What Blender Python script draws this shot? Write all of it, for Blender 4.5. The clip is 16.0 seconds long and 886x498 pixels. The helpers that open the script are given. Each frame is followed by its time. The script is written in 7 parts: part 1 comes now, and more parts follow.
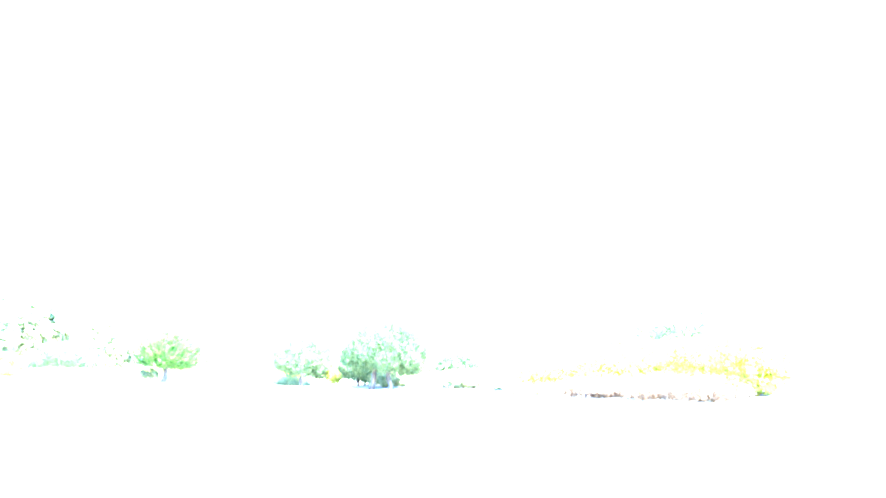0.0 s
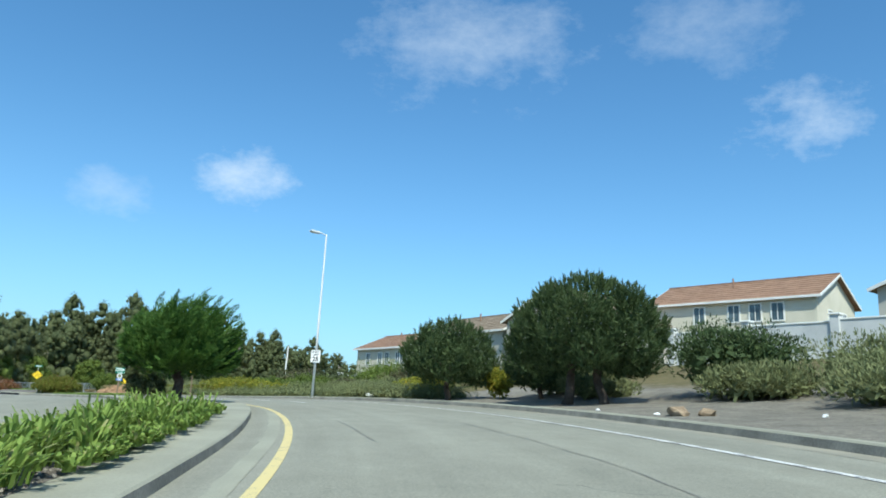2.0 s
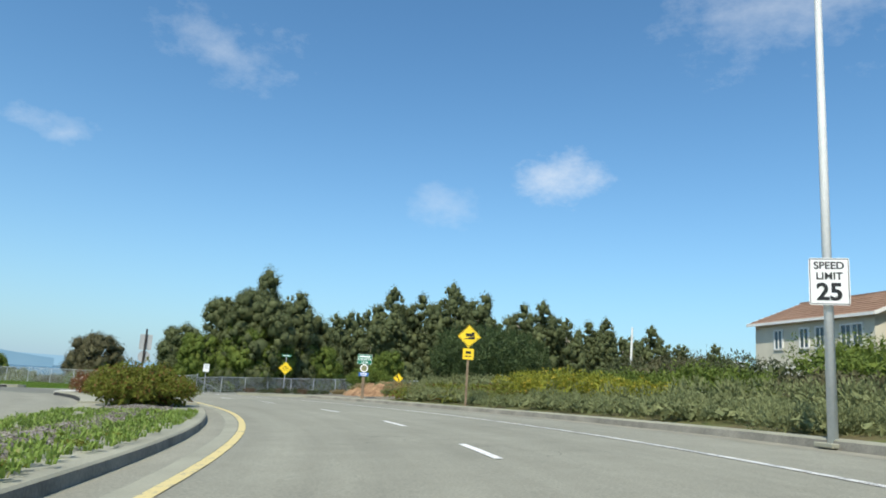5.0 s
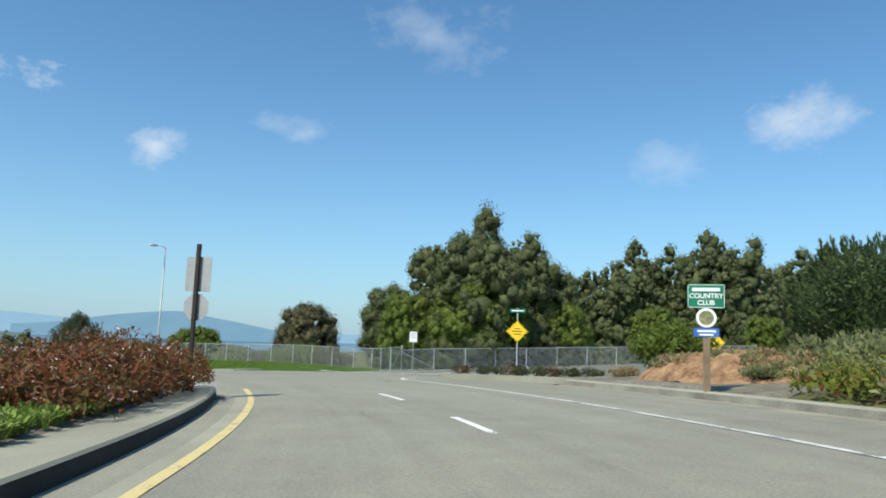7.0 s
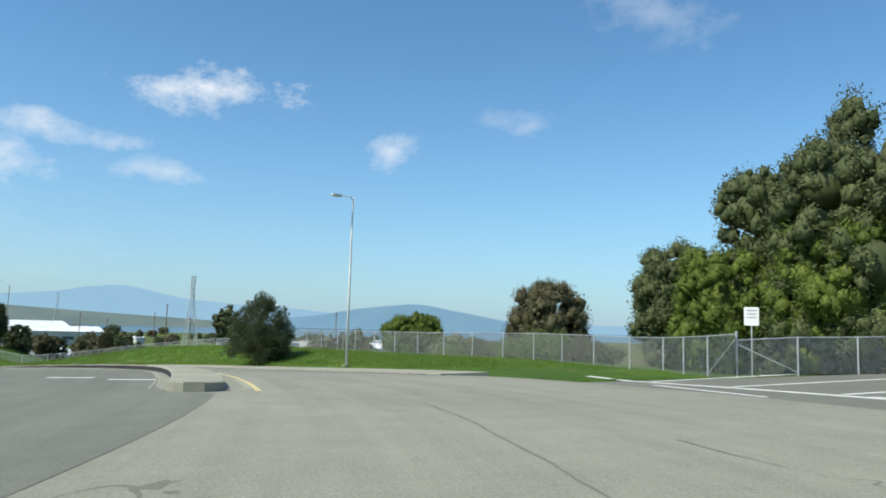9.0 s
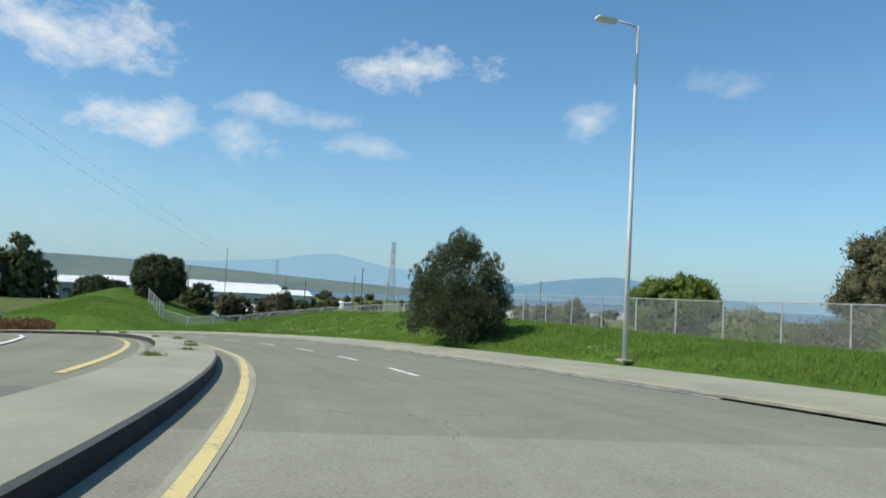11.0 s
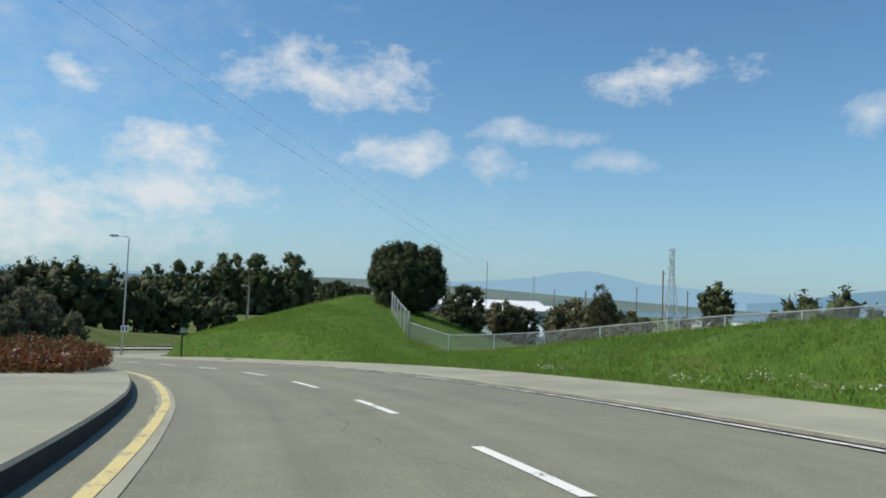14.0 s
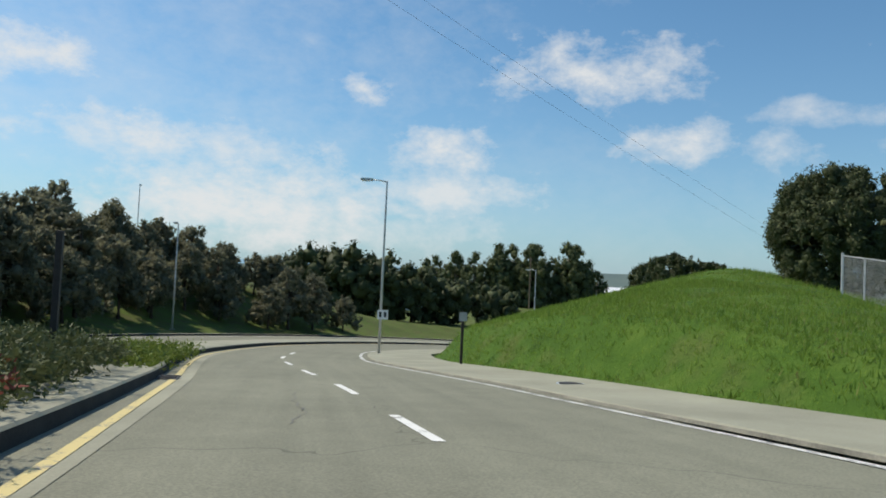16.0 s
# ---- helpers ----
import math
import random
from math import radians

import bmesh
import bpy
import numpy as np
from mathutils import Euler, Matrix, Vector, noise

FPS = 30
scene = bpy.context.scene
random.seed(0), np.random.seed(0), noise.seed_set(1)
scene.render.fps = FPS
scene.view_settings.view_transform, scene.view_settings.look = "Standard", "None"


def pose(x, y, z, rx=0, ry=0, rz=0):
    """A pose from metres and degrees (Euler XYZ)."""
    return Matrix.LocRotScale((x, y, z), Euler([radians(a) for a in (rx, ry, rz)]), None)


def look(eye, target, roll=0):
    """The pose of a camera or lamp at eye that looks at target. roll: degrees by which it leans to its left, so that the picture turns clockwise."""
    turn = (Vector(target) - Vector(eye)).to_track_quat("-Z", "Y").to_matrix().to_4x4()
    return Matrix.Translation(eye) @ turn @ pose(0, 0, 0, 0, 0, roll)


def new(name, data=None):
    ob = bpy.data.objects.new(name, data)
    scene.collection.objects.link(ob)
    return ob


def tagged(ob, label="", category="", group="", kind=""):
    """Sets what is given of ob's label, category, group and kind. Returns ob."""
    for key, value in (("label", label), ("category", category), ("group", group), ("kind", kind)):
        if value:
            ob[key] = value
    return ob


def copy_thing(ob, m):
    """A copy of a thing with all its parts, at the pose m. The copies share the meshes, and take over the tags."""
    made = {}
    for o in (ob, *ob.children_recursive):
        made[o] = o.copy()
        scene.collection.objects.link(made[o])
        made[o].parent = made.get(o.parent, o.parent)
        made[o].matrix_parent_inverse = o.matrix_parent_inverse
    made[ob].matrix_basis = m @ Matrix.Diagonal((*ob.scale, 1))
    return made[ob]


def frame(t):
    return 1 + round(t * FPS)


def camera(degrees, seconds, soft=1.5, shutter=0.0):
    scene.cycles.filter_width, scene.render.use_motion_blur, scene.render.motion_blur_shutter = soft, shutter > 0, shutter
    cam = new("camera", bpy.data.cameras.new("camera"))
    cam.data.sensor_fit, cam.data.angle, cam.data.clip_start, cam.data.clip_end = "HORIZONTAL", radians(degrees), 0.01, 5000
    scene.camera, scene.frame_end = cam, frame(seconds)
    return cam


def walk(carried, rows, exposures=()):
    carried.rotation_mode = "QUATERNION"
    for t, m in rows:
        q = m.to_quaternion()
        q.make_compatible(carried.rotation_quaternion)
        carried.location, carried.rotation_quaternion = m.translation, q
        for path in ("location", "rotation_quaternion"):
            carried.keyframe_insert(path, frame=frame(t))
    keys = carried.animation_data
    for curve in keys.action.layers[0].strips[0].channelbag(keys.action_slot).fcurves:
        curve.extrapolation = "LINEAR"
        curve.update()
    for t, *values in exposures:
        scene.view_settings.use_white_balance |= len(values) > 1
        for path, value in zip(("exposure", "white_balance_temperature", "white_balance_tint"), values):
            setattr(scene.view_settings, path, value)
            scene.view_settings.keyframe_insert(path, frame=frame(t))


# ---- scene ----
cam = camera(63.2, 16.0, soft=1.8)
# seconds, eye, yaw, pitch, roll of a car's windscreen camera on a long left-hand bend
ROWS = [
    (0.0, 10.509, 9.087, 0.325, -2.88, 12.69, -3.72),
    (0.5, 10.603, 15.044, 0.540, 0.62, 11.25, -3.36),
    (1.0, 10.281, 21.013, 0.746, 4.24, 11.59, -3.61),
    (1.5, 9.565, 26.936, 0.949, 7.64, 11.79, -3.13),
    (2.0, 8.458, 32.773, 1.146, 10.58, 12.40, -2.95),
    (2.5, 6.955, 38.495, 1.330, 14.45, 12.00, -2.58),
    (3.0, 5.045, 44.076, 1.495, 18.23, 11.91, -3.20),
    (3.5, 2.722, 49.491, 1.634, 22.68, 11.69, -3.83),
    (4.0, -0.014, 54.713, 1.742, 27.19, 11.30, -4.22),
    (4.5, -3.157, 59.712, 1.816, 31.54, 11.40, -4.04),
    (5.0, -6.695, 64.454, 1.856, 36.05, 10.66, -3.66),
    (5.5, -10.606, 68.905, 1.863, 40.59, 9.82, -3.23),
    (6.0, -14.863, 73.030, 1.840, 45.13, 8.94, -2.80),
    (6.5, -19.435, 76.794, 1.789, 49.66, 8.09, -2.40),
    (7.0, -24.288, 80.163, 1.715, 54.14, 7.33, -2.04),
    (7.5, -29.384, 83.111, 1.622, 58.24, 7.20, -2.10),
    (8.0, -34.688, 85.612, 1.510, 63.14, 6.34, -1.81),
    (8.5, -40.166, 87.651, 1.383, 67.09, 5.72, -2.45),
    (9.0, -45.783, 89.216, 1.239, 72.27, 6.04, -1.63),
    (9.5, -51.511, 90.304, 1.078, 76.27, 5.42, -1.89),
    (10.0, -57.322, 90.917, 0.898, 80.12, 4.69, -2.28),
    (10.5, -63.190, 91.062, 0.695, 83.91, 3.91, -2.73),
    (11.0, -69.092, 90.753, 0.467, 87.72, 3.17, -3.14),
    (11.5, -75.006, 90.004, 0.209, 91.60, 2.55, -3.45),
    (12.0, -80.907, 88.831, -0.080, 95.97, 2.81, -2.96),
    (12.5, -86.768, 87.249, -0.401, 99.92, 2.71, -3.14),
    (13.0, -92.559, 85.269, -0.753, 102.76, 3.76, -1.12),
    (13.5, -98.245, 82.901, -1.133, 105.10, 3.89, -0.81),
    (14.0, -103.781, 80.146, -1.536, 107.67, 3.70, -2.20),
    (14.5, -109.118, 77.001, -1.953, 112.75, 2.93, -3.20),
    (15.0, -114.198, 73.456, -2.378, 118.86, 3.05, -2.68),
    (15.5, -118.958, 69.502, -2.804, 124.01, 2.34, -1.37),
    (16.0, -123.331, 65.125, -3.228, 128.89, 2.52, -2.60),
]
# the clip's camera starts dazzled and closes down over the first second and a half
EXPOSURES = [(0.0, 6.0, 5100, 16), (0.25, 4.7, 5700, 16), (0.5, 3.08, 6300, 17), (0.75, 1.85, 6400, 19), (1.0, 1.28, 6450, 22), (1.25, 0.95, 6250, 13), (1.5, 0.66, 6050, 4), (2.0, 0.52, 5950, 4), (2.5, 0.5, 6450, 10), (3.0, 0.5, 6500, 10), (4.5, 0.45, 6500, 10), (7.0, 0.38, 6500, 10), (9.0, 0.4, 6500, 10), (11.5, 0.2, 6550, 10), (13.5, 0.12, 6600, 10), (16.0, 0.12, 6800, 11)]
walk(cam, [(t, pose(x, y, z, 90 + pitch, roll, yaw)) for t, x, y, z, yaw, pitch, roll in ROWS], EXPOSURES)

# ---- light ----
SUN_EL, SUN_AZ = radians(52), math.atan2(0.32, -0.95)
TO_SUN = Vector((math.sin(SUN_AZ) * math.cos(SUN_EL), math.cos(SUN_AZ) * math.cos(SUN_EL), math.sin(SUN_EL)))
sun_data = bpy.data.lights.new("sun", "SUN")
sun_data.energy, sun_data.angle, sun_data.color = 4.0, radians(0.55), (1.0, 0.945, 0.80)
sun = new("sun", sun_data)
sun.matrix_world = look((0, 0, 60), Vector((0, 0, 60)) - TO_SUN)

world = bpy.data.worlds.new("sky")
scene.world = world
world.use_nodes = True


class Nodes:
    """Short hand for wiring shader nodes."""

    def __init__(self, tree):
        self.tree = tree

    def link(self, a, b):
        self.tree.links.new(a, b)

    def put(self, value, socket):
        if isinstance(value, bpy.types.NodeSocket):
            self.link(value, socket)
        else:
            socket.default_value = value

    def math(self, op, a, b=0.0, c=0.0, clamp=False):
        node = self.tree.nodes.new("ShaderNodeMath")
        node.operation, node.use_clamp = op, clamp
        for socket, value in zip(node.inputs, (a, b, c)):
            self.put(value, socket)
        return node.outputs[0]

    def noise(self, vector, scale, detail=4.0, rough=0.55, distortion=0.0):
        node = self.tree.nodes.new("ShaderNodeTexNoise")
        if vector is not None:
            self.link(vector, node.inputs["Vector"])
        node.inputs["Scale"].default_value, node.inputs["Detail"].default_value = scale, detail
        node.inputs["Roughness"].default_value, node.inputs["Distortion"].default_value = rough, distortion
        return node.outputs["Fac"]

    def ramp(self, fac, *stops):
        node = self.tree.nodes.new("ShaderNodeValToRGB")
        while len(node.color_ramp.elements) < len(stops):
            node.color_ramp.elements.new(0.5)
        for element, (at_, colour) in zip(node.color_ramp.elements, stops):
            element.position, element.color = at_, (*colour, 1.0) if len(colour) == 3 else colour
        self.link(fac, node.inputs[0])
        return node.outputs[0]

    def mix(self, fac, a, b, blend="MIX"):
        node = self.tree.nodes.new("ShaderNodeMix")
        node.data_type, node.blend_type = "RGBA", blend
        for socket, value in zip((node.inputs[0], node.inputs[6], node.inputs[7]), (fac, a, b)):
            if not isinstance(value, bpy.types.NodeSocket) and socket != node.inputs[0] and len(value) == 3:
                value = (*value, 1.0)
            self.put(value, socket)
        return node.outputs[2]


def build_sky():
    n = Nodes(world.node_tree)
    world.node_tree.nodes.clear()
    sky = n.tree.nodes.new("ShaderNodeTexSky")
    sky.sky_type, sky.sun_disc = "NISHITA", False
    sky.sun_elevation, sky.sun_rotation = SUN_EL, SUN_AZ
    sky.air_density, sky.dust_density, sky.ozone_density = 1.0, 0.6, 3.0
    coord = n.tree.nodes.new("ShaderNodeTexCoord").outputs["Generated"]
    split = n.tree.nodes.new("ShaderNodeSeparateXYZ")
    n.link(coord, split.inputs[0])
    x, y, z = split.outputs
    azim = n.math("ARCTAN2", n.math("MULTIPLY", x, -1.0), y)  # yaw from +y, to the left
    elev = n.math("ARCSINE", z)
    # the cloud shapes are warped at two sizes, then eaten at the edges
    for size, much in ((5.0, 7.5), (15.0, 3.2)):
        shift = n.tree.nodes.new("ShaderNodeTexNoise")
        n.link(coord, shift.inputs["Vector"])
        shift.inputs["Scale"].default_value, shift.inputs["Detail"].default_value = size, 2.0
        part_ = n.tree.nodes.new("ShaderNodeSeparateXYZ")
        n.link(shift.outputs["Color"], part_.inputs[0])
        azim = n.math("ADD", azim, n.math("MULTIPLY", n.math("SUBTRACT", part_.outputs[0], 0.5), radians(much)))
        elev = n.math("ADD", elev, n.math("MULTIPLY", n.math("SUBTRACT", part_.outputs[1], 0.5), radians(much * 0.55)))
    stretch = n.tree.nodes.new("ShaderNodeMapping")
    n.link(coord, stretch.inputs[0])
    stretch.inputs["Scale"].default_value = (1.0, 1.0, 1.7)
    coarse = n.noise(stretch.outputs[0], 9.0, 7.0, 0.6)
    fine = n.noise(stretch.outputs[0], 26.0, 7.0, 0.68)
    edge = n.math("ADD", n.math("MULTIPLY", n.math("SUBTRACT", coarse, 0.5), 2.2), n.math("MULTIPLY", n.math("SUBTRACT", fine, 0.5), 1.9))
    total = None
    for yaw, up, wide, high, thick in CLOUDS:
        a = n.math("DIVIDE", n.math("SUBTRACT", azim, radians(yaw)), radians(wide))
        b = n.math("DIVIDE", n.math("SUBTRACT", elev, radians(up)), radians(high))
        r = n.math("SQRT", n.math("ADD", n.math("MULTIPLY", a, a), n.math("MULTIPLY", b, b)))
        body = n.math("MULTIPLY", n.math("ADD", n.math("SUBTRACT", 1.05, r), edge), 0.62 + 0.5 * max(0.0, thick - 0.5), clamp=True)
        puff = n.math("MULTIPLY", n.math("SMOOTH_MIN", body, 0.92, 0.2), thick)
        total = puff if total is None else n.math("MAXIMUM", total, puff)
    # elsewhere the sky goes on with the same scattered cloud
    rest = n.math("MULTIPLY", n.math("SUBTRACT", n.noise(coord, 3.1, 6.0, 0.6), 0.56), 3.0, clamp=True)
    away = n.math("MULTIPLY", n.math("SUBTRACT", n.math("ABSOLUTE", n.math("SUBTRACT", azim, radians(75))), radians(105)), 3.0, clamp=True)
    total = n.math("MAXIMUM", total, n.math("MULTIPLY", n.math("MULTIPLY", rest, away), 0.8))
    haze = n.math("POWER", n.math("SUBTRACT", 1.0, n.math("ABSOLUTE", z), clamp=True), 7.0)
    sky_colour = n.mix(1.0, sky.outputs[0], (SKY_TINT[0], SKY_TINT[1], SKY_TINT[2]), "MULTIPLY")
    hazed = n.mix(n.math("MULTIPLY", haze, 0.75), sky_colour, (2.95, 4.05, 5.1))
    white = n.mix(total, hazed, (6.3, 6.6, 6.8))
    back = n.tree.nodes.new("ShaderNodeBackground")
    n.link(white, back.inputs[0])
    back.inputs[1].default_value = SKY_STRENGTH
    out = n.tree.nodes.new("ShaderNodeOutputWorld")
    n.link(back.outputs[0], out.inputs[0])


# yaw, elevation, half width, half height in degrees, thickness
CLOUDS = [
    (10.0, 28.0, 9.0, 4.6, 0.36), (-9.0, 28.5, 7.0, 3.2, 0.28), (-17.0, 22.0, 5.5, 2.6, 0.55), (27.0, 16.7, 3.6, 2.5, 0.6), (36.0, 14.0, 2.9, 1.7, 0.32),
    (54.5, 24.2, 6.0, 2.8, 0.34), (66.0, 15.8, 3.2, 1.3, 0.4), (76.8, 12.9, 2.8, 1.7, 0.7), (90.8, 17.4, 6.2, 1.9, 1.0), (101.5, 12.6, 4.5, 1.1, 0.7),
    (95.0, 10.6, 4.0, 1.0, 0.6), (118.0, 16.6, 8.5, 2.6, 1.0), (111.5, 11.1, 5.0, 2.2, 0.95), (104.6, 10.3, 3.4, 1.4, 0.8), (129.3, 10.5, 5.0, 2.6, 1.0),
    (127.5, 7.2, 8.0, 2.0, 0.9), (137.0, 14.5, 2.8, 1.5, 1.0), (143.0, 5.0, 18.0, 4.2, 1.0), (152.0, 9.5, 9.0, 2.4, 0.95), (134.0, 4.0, 12.0, 2.2, 0.8), (155.0, 9.2, 6.0, 1.8, 0.85), (160.0, 14.3, 4.5, 2.3, 0.95),
    (158.0, 12.0, 34.0, 22.0, 0.30), (128.0, 6.0, 26.0, 9.0, 0.16), (147.0, 9.2, 7.0, 2.2, 0.8), (141.0, 17.5, 3.0, 1.3, 0.35),
]
SKY_TINT, SKY_STRENGTH = (0.66, 1.0, 1.10), 0.110
build_sky()


# ---- materials ----
def material(name, rough=0.8, metal=0.0, spec=0.5):
    m = bpy.data.materials.new(name)
    m.use_nodes = True
    n = Nodes(m.node_tree)
    b = m.node_tree.nodes["Principled BSDF"]
    b.inputs["Roughness"].default_value, b.inputs["Metallic"].default_value = rough, metal
    b.inputs["Specular IOR Level"].default_value = spec
    return m, n, b


def where(n, kind="position"):
    if kind == "object":
        return n.tree.nodes.new("ShaderNodeTexCoord").outputs["Object"]
    return n.tree.nodes.new("ShaderNodeNewGeometry").outputs["Position"]


def bumped(n, b, height, strength=0.4, distance=0.02):
    node = n.tree.nodes.new("ShaderNodeBump")
    node.inputs["Strength"].default_value, node.inputs["Distance"].default_value = strength, distance
    n.link(height, node.inputs["Height"])
    n.link(node.outputs[0], b.inputs["Normal"])


def mottled(name, dark, light, coarse=0.6, fine=30.0, rough=0.85, bump=0.3, kind="position", metal=0.0, spec=0.4, distance=0.01):
    """A surface whose colour varies at two scales, with a fine relief."""
    m, n, b = material(name, rough, metal, spec)
    p = where(n, kind)
    big, small = n.noise(p, coarse, 5.0), n.noise(p, fine, 3.0)
    fac = n.math("ADD", n.math("MULTIPLY", big, 0.65), n.math("MULTIPLY", small, 0.35))
    n.link(n.ramp(fac, (0.36, dark), (0.64, light)), b.inputs["Base Color"])
    if bump:
        bumped(n, b, small, bump, distance)
    return m


def asphalt_material(name, tone):
    m, n, b = material(name, 0.88, 0.0, 0.3)
    p = where(n)
    stone, patch, wide = n.noise(p, 38.0, 4.0, 0.7), n.noise(p, 1.3, 6.0, 0.6), n.noise(p, 0.16, 4.0)
    lane = n.tree.nodes.new("ShaderNodeMapping")
    n.link(n.tree.nodes.new("ShaderNodeUVMap").outputs[0], lane.inputs[0])
    lane.inputs["Scale"].default_value = (1.6, 0.045, 1.0)
    streak = n.noise(lane.outputs[0], 1.0, 4.0, 0.6)
    base = n.ramp(n.math("ADD", n.math("MULTIPLY", patch, 0.3), n.math("ADD", n.math("MULTIPLY", wide, 0.3), n.math("MULTIPLY", streak, 0.4))), (0.34, tuple(0.76 * c for c in tone)), (0.66, tuple(1.16 * c for c in tone)))
    speck = n.ramp(stone, (0.35, (0.66, 0.66, 0.66)), (0.68, (1.32, 1.31, 1.28)))
    colour = n.mix(0.7, base, speck, "MULTIPLY")
    # fine wandering cracks, sealed with tar
    warp = n.tree.nodes.new("ShaderNodeVectorMath")
    warp.operation = "MULTIPLY_ADD"
    wob = n.tree.nodes.new("ShaderNodeTexNoise")
    n.link(p, wob.inputs["Vector"])
    wob.inputs["Scale"].default_value = 0.9
    n.link(wob.outputs["Color"], warp.inputs[0])
    warp.inputs[1].default_value = (1.6, 1.6, 1.6)
    n.link(p, warp.inputs[2])
    vor = n.tree.nodes.new("ShaderNodeTexVoronoi")
    vor.feature = "DISTANCE_TO_EDGE"
    n.link(warp.outputs[0], vor.inputs["Vector"])
    vor.inputs["Scale"].default_value = 0.13
    line = n.math("LESS_THAN", vor.outputs["Distance"], 0.0016)
    some = n.math("GREATER_THAN", n.noise(p, 0.11, 2.0), 0.56)
    colour = n.mix(n.math("MULTIPLY", n.math("MULTIPLY", line, some), 0.40), colour, (0.035, 0.034, 0.033))
    n.link(colour, b.inputs["Base Color"])
    bumped(n, b, stone, 0.35, 0.006)
    return m


def leaf_material(name, dark, light, tip=None, rough=0.55, through_=0.25, share=0.12):
    """Leaves: each one has its own tone; some light passes through."""
    m, n, b = material(name, max(rough, 0.62), 0.0, 0.18)
    geo = n.tree.nodes.new("ShaderNodeNewGeometry")
    rnd = geo.outputs["Random Per Island"]
    patch = n.noise(geo.outputs["Position"], 0.9, 3.0)
    speckle = n.noise(geo.outputs["Position"], 5.0, 6.0, 0.8)
    fac = n.math("ADD", n.math("MULTIPLY", rnd, 0.38), n.math("ADD", n.math("MULTIPLY", patch, 0.30), n.math("MULTIPLY", speckle, 0.32)))
    colour = n.ramp(fac, (0.24, dark), (0.74, light))
    if tip:
        flower = n.math("GREATER_THAN", n.math("FRACT", n.math("MULTIPLY", rnd, 37.7)), 1.0 - share)
        colour = n.mix(flower, colour, tip)
    n.link(colour, b.inputs["Base Color"])
    glow = n.tree.nodes.new("ShaderNodeBsdfTranslucent")
    n.link(n.mix(0.5, colour, light), glow.inputs[0])
    mixer = n.tree.nodes.new("ShaderNodeMixShader")
    mixer.inputs[0].default_value = through_
    out = m.node_tree.nodes["Material Output"]
    n.link(b.outputs[0], mixer.inputs[1])
    n.link(glow.outputs[0], mixer.inputs[2])
    n.link(mixer.outputs[0], out.inputs[0])
    return m


def paint_material(name, colour, wear=(0.2, 0.195, 0.185), gone=0.42, rough=0.7):
    """Road paint, worn through to the asphalt in places."""
    m, n, b = material(name, rough, 0.0, 0.4)
    p = where(n)
    fac = n.ramp(n.math("ADD", n.math("MULTIPLY", n.noise(p, 2.2, 5.0), 0.55), n.math("MULTIPLY", n.noise(p, 28.0, 3.0), 0.45)), (gone - 0.05, (0, 0, 0)), (gone + 0.03, (1, 1, 1)))
    n.link(n.mix(fac, wear, colour), b.inputs["Base Color"])
    return m


def ground_material():
    """Open ground: grass, gravel and dry earth, by what the vertex masks say lies there."""
    m, n, b = material("open_ground", 0.95, 0.0, 0.15)
    p = where(n)
    near, wide, grain = n.noise(p, 1.1, 6.0, 0.65), n.noise(p, 0.12, 4.0), n.noise(p, 14.0, 4.0, 0.7)
    tone = n.math("ADD", n.math("MULTIPLY", near, 0.4), n.math("ADD", n.math("MULTIPLY", wide, 0.35), n.math("MULTIPLY", grain, 0.25)))
    lush = n.ramp(tone, (0.30, (0.022, 0.052, 0.008)), (0.5, (0.058, 0.118, 0.016)), (0.68, (0.120, 0.182, 0.032)))
    worn = n.ramp(grain, (0.3, (0.060, 0.075, 0.022)), (0.7, (0.165, 0.165, 0.060)))
    bare = n.math("MULTIPLY", n.math("SUBTRACT", n.noise(p, 0.33, 5.0, 0.62), 0.54), 5.0, clamp=True)
    grass = n.mix(n.math("MULTIPLY", bare, 0.75), lush, worn)
    gravel = n.ramp(n.math("ADD", n.math("MULTIPLY", n.noise(p, 9.0, 4.0, 0.75), 0.6), n.math("MULTIPLY", near, 0.4)), (0.36, (0.115, 0.105, 0.088)), (0.62, (0.27, 0.25, 0.205)))
    dry = n.ramp(tone, (0.34, (0.070, 0.065, 0.030)), (0.66, (0.20, 0.165, 0.085)))
    masks = {}
    for key in ("grass", "gravel"):
        a = n.tree.nodes.new("ShaderNodeAttribute")
        a.attribute_name = key
        masks[key] = n.math("MULTIPLY", n.math("SUBTRACT", n.math("ADD", a.outputs["Fac"], n.math("MULTIPLY", n.math("SUBTRACT", near, 0.5), 0.7)), 0.35), 3.3, clamp=True)
    colour = n.mix(masks["gravel"], n.mix(masks["grass"], dry, grass), gravel)
    n.link(colour, b.inputs["Base Color"])
    bumped(n, b, n.noise(p, 6.0, 6.0, 0.75), 0.8, 0.08)
    return m


ASPHALT = asphalt_material("worn_asphalt", (0.262, 0.256, 0.205))
ASPHALT_GREY = asphalt_material("grey_asphalt", (0.212, 0.210, 0.160))
ASPHALT_DARK = asphalt_material("newer_asphalt", (0.170, 0.172, 0.142))
ASPHALT_TAR = mottled("tar_sealed_joint", (0.13, 0.126, 0.112), (0.23, 0.222, 0.195), 1.5, 20.0, 0.85, 0.2)
CONCRETE = mottled("weathered_concrete", (0.230, 0.226, 0.174), (0.342, 0.335, 0.258), 0.45, 40.0, 0.9, 0.3)
GUTTER = mottled("stained_concrete", (0.22, 0.207, 0.160), (0.32, 0.300, 0.232), 0.9, 35.0, 0.9, 0.3)
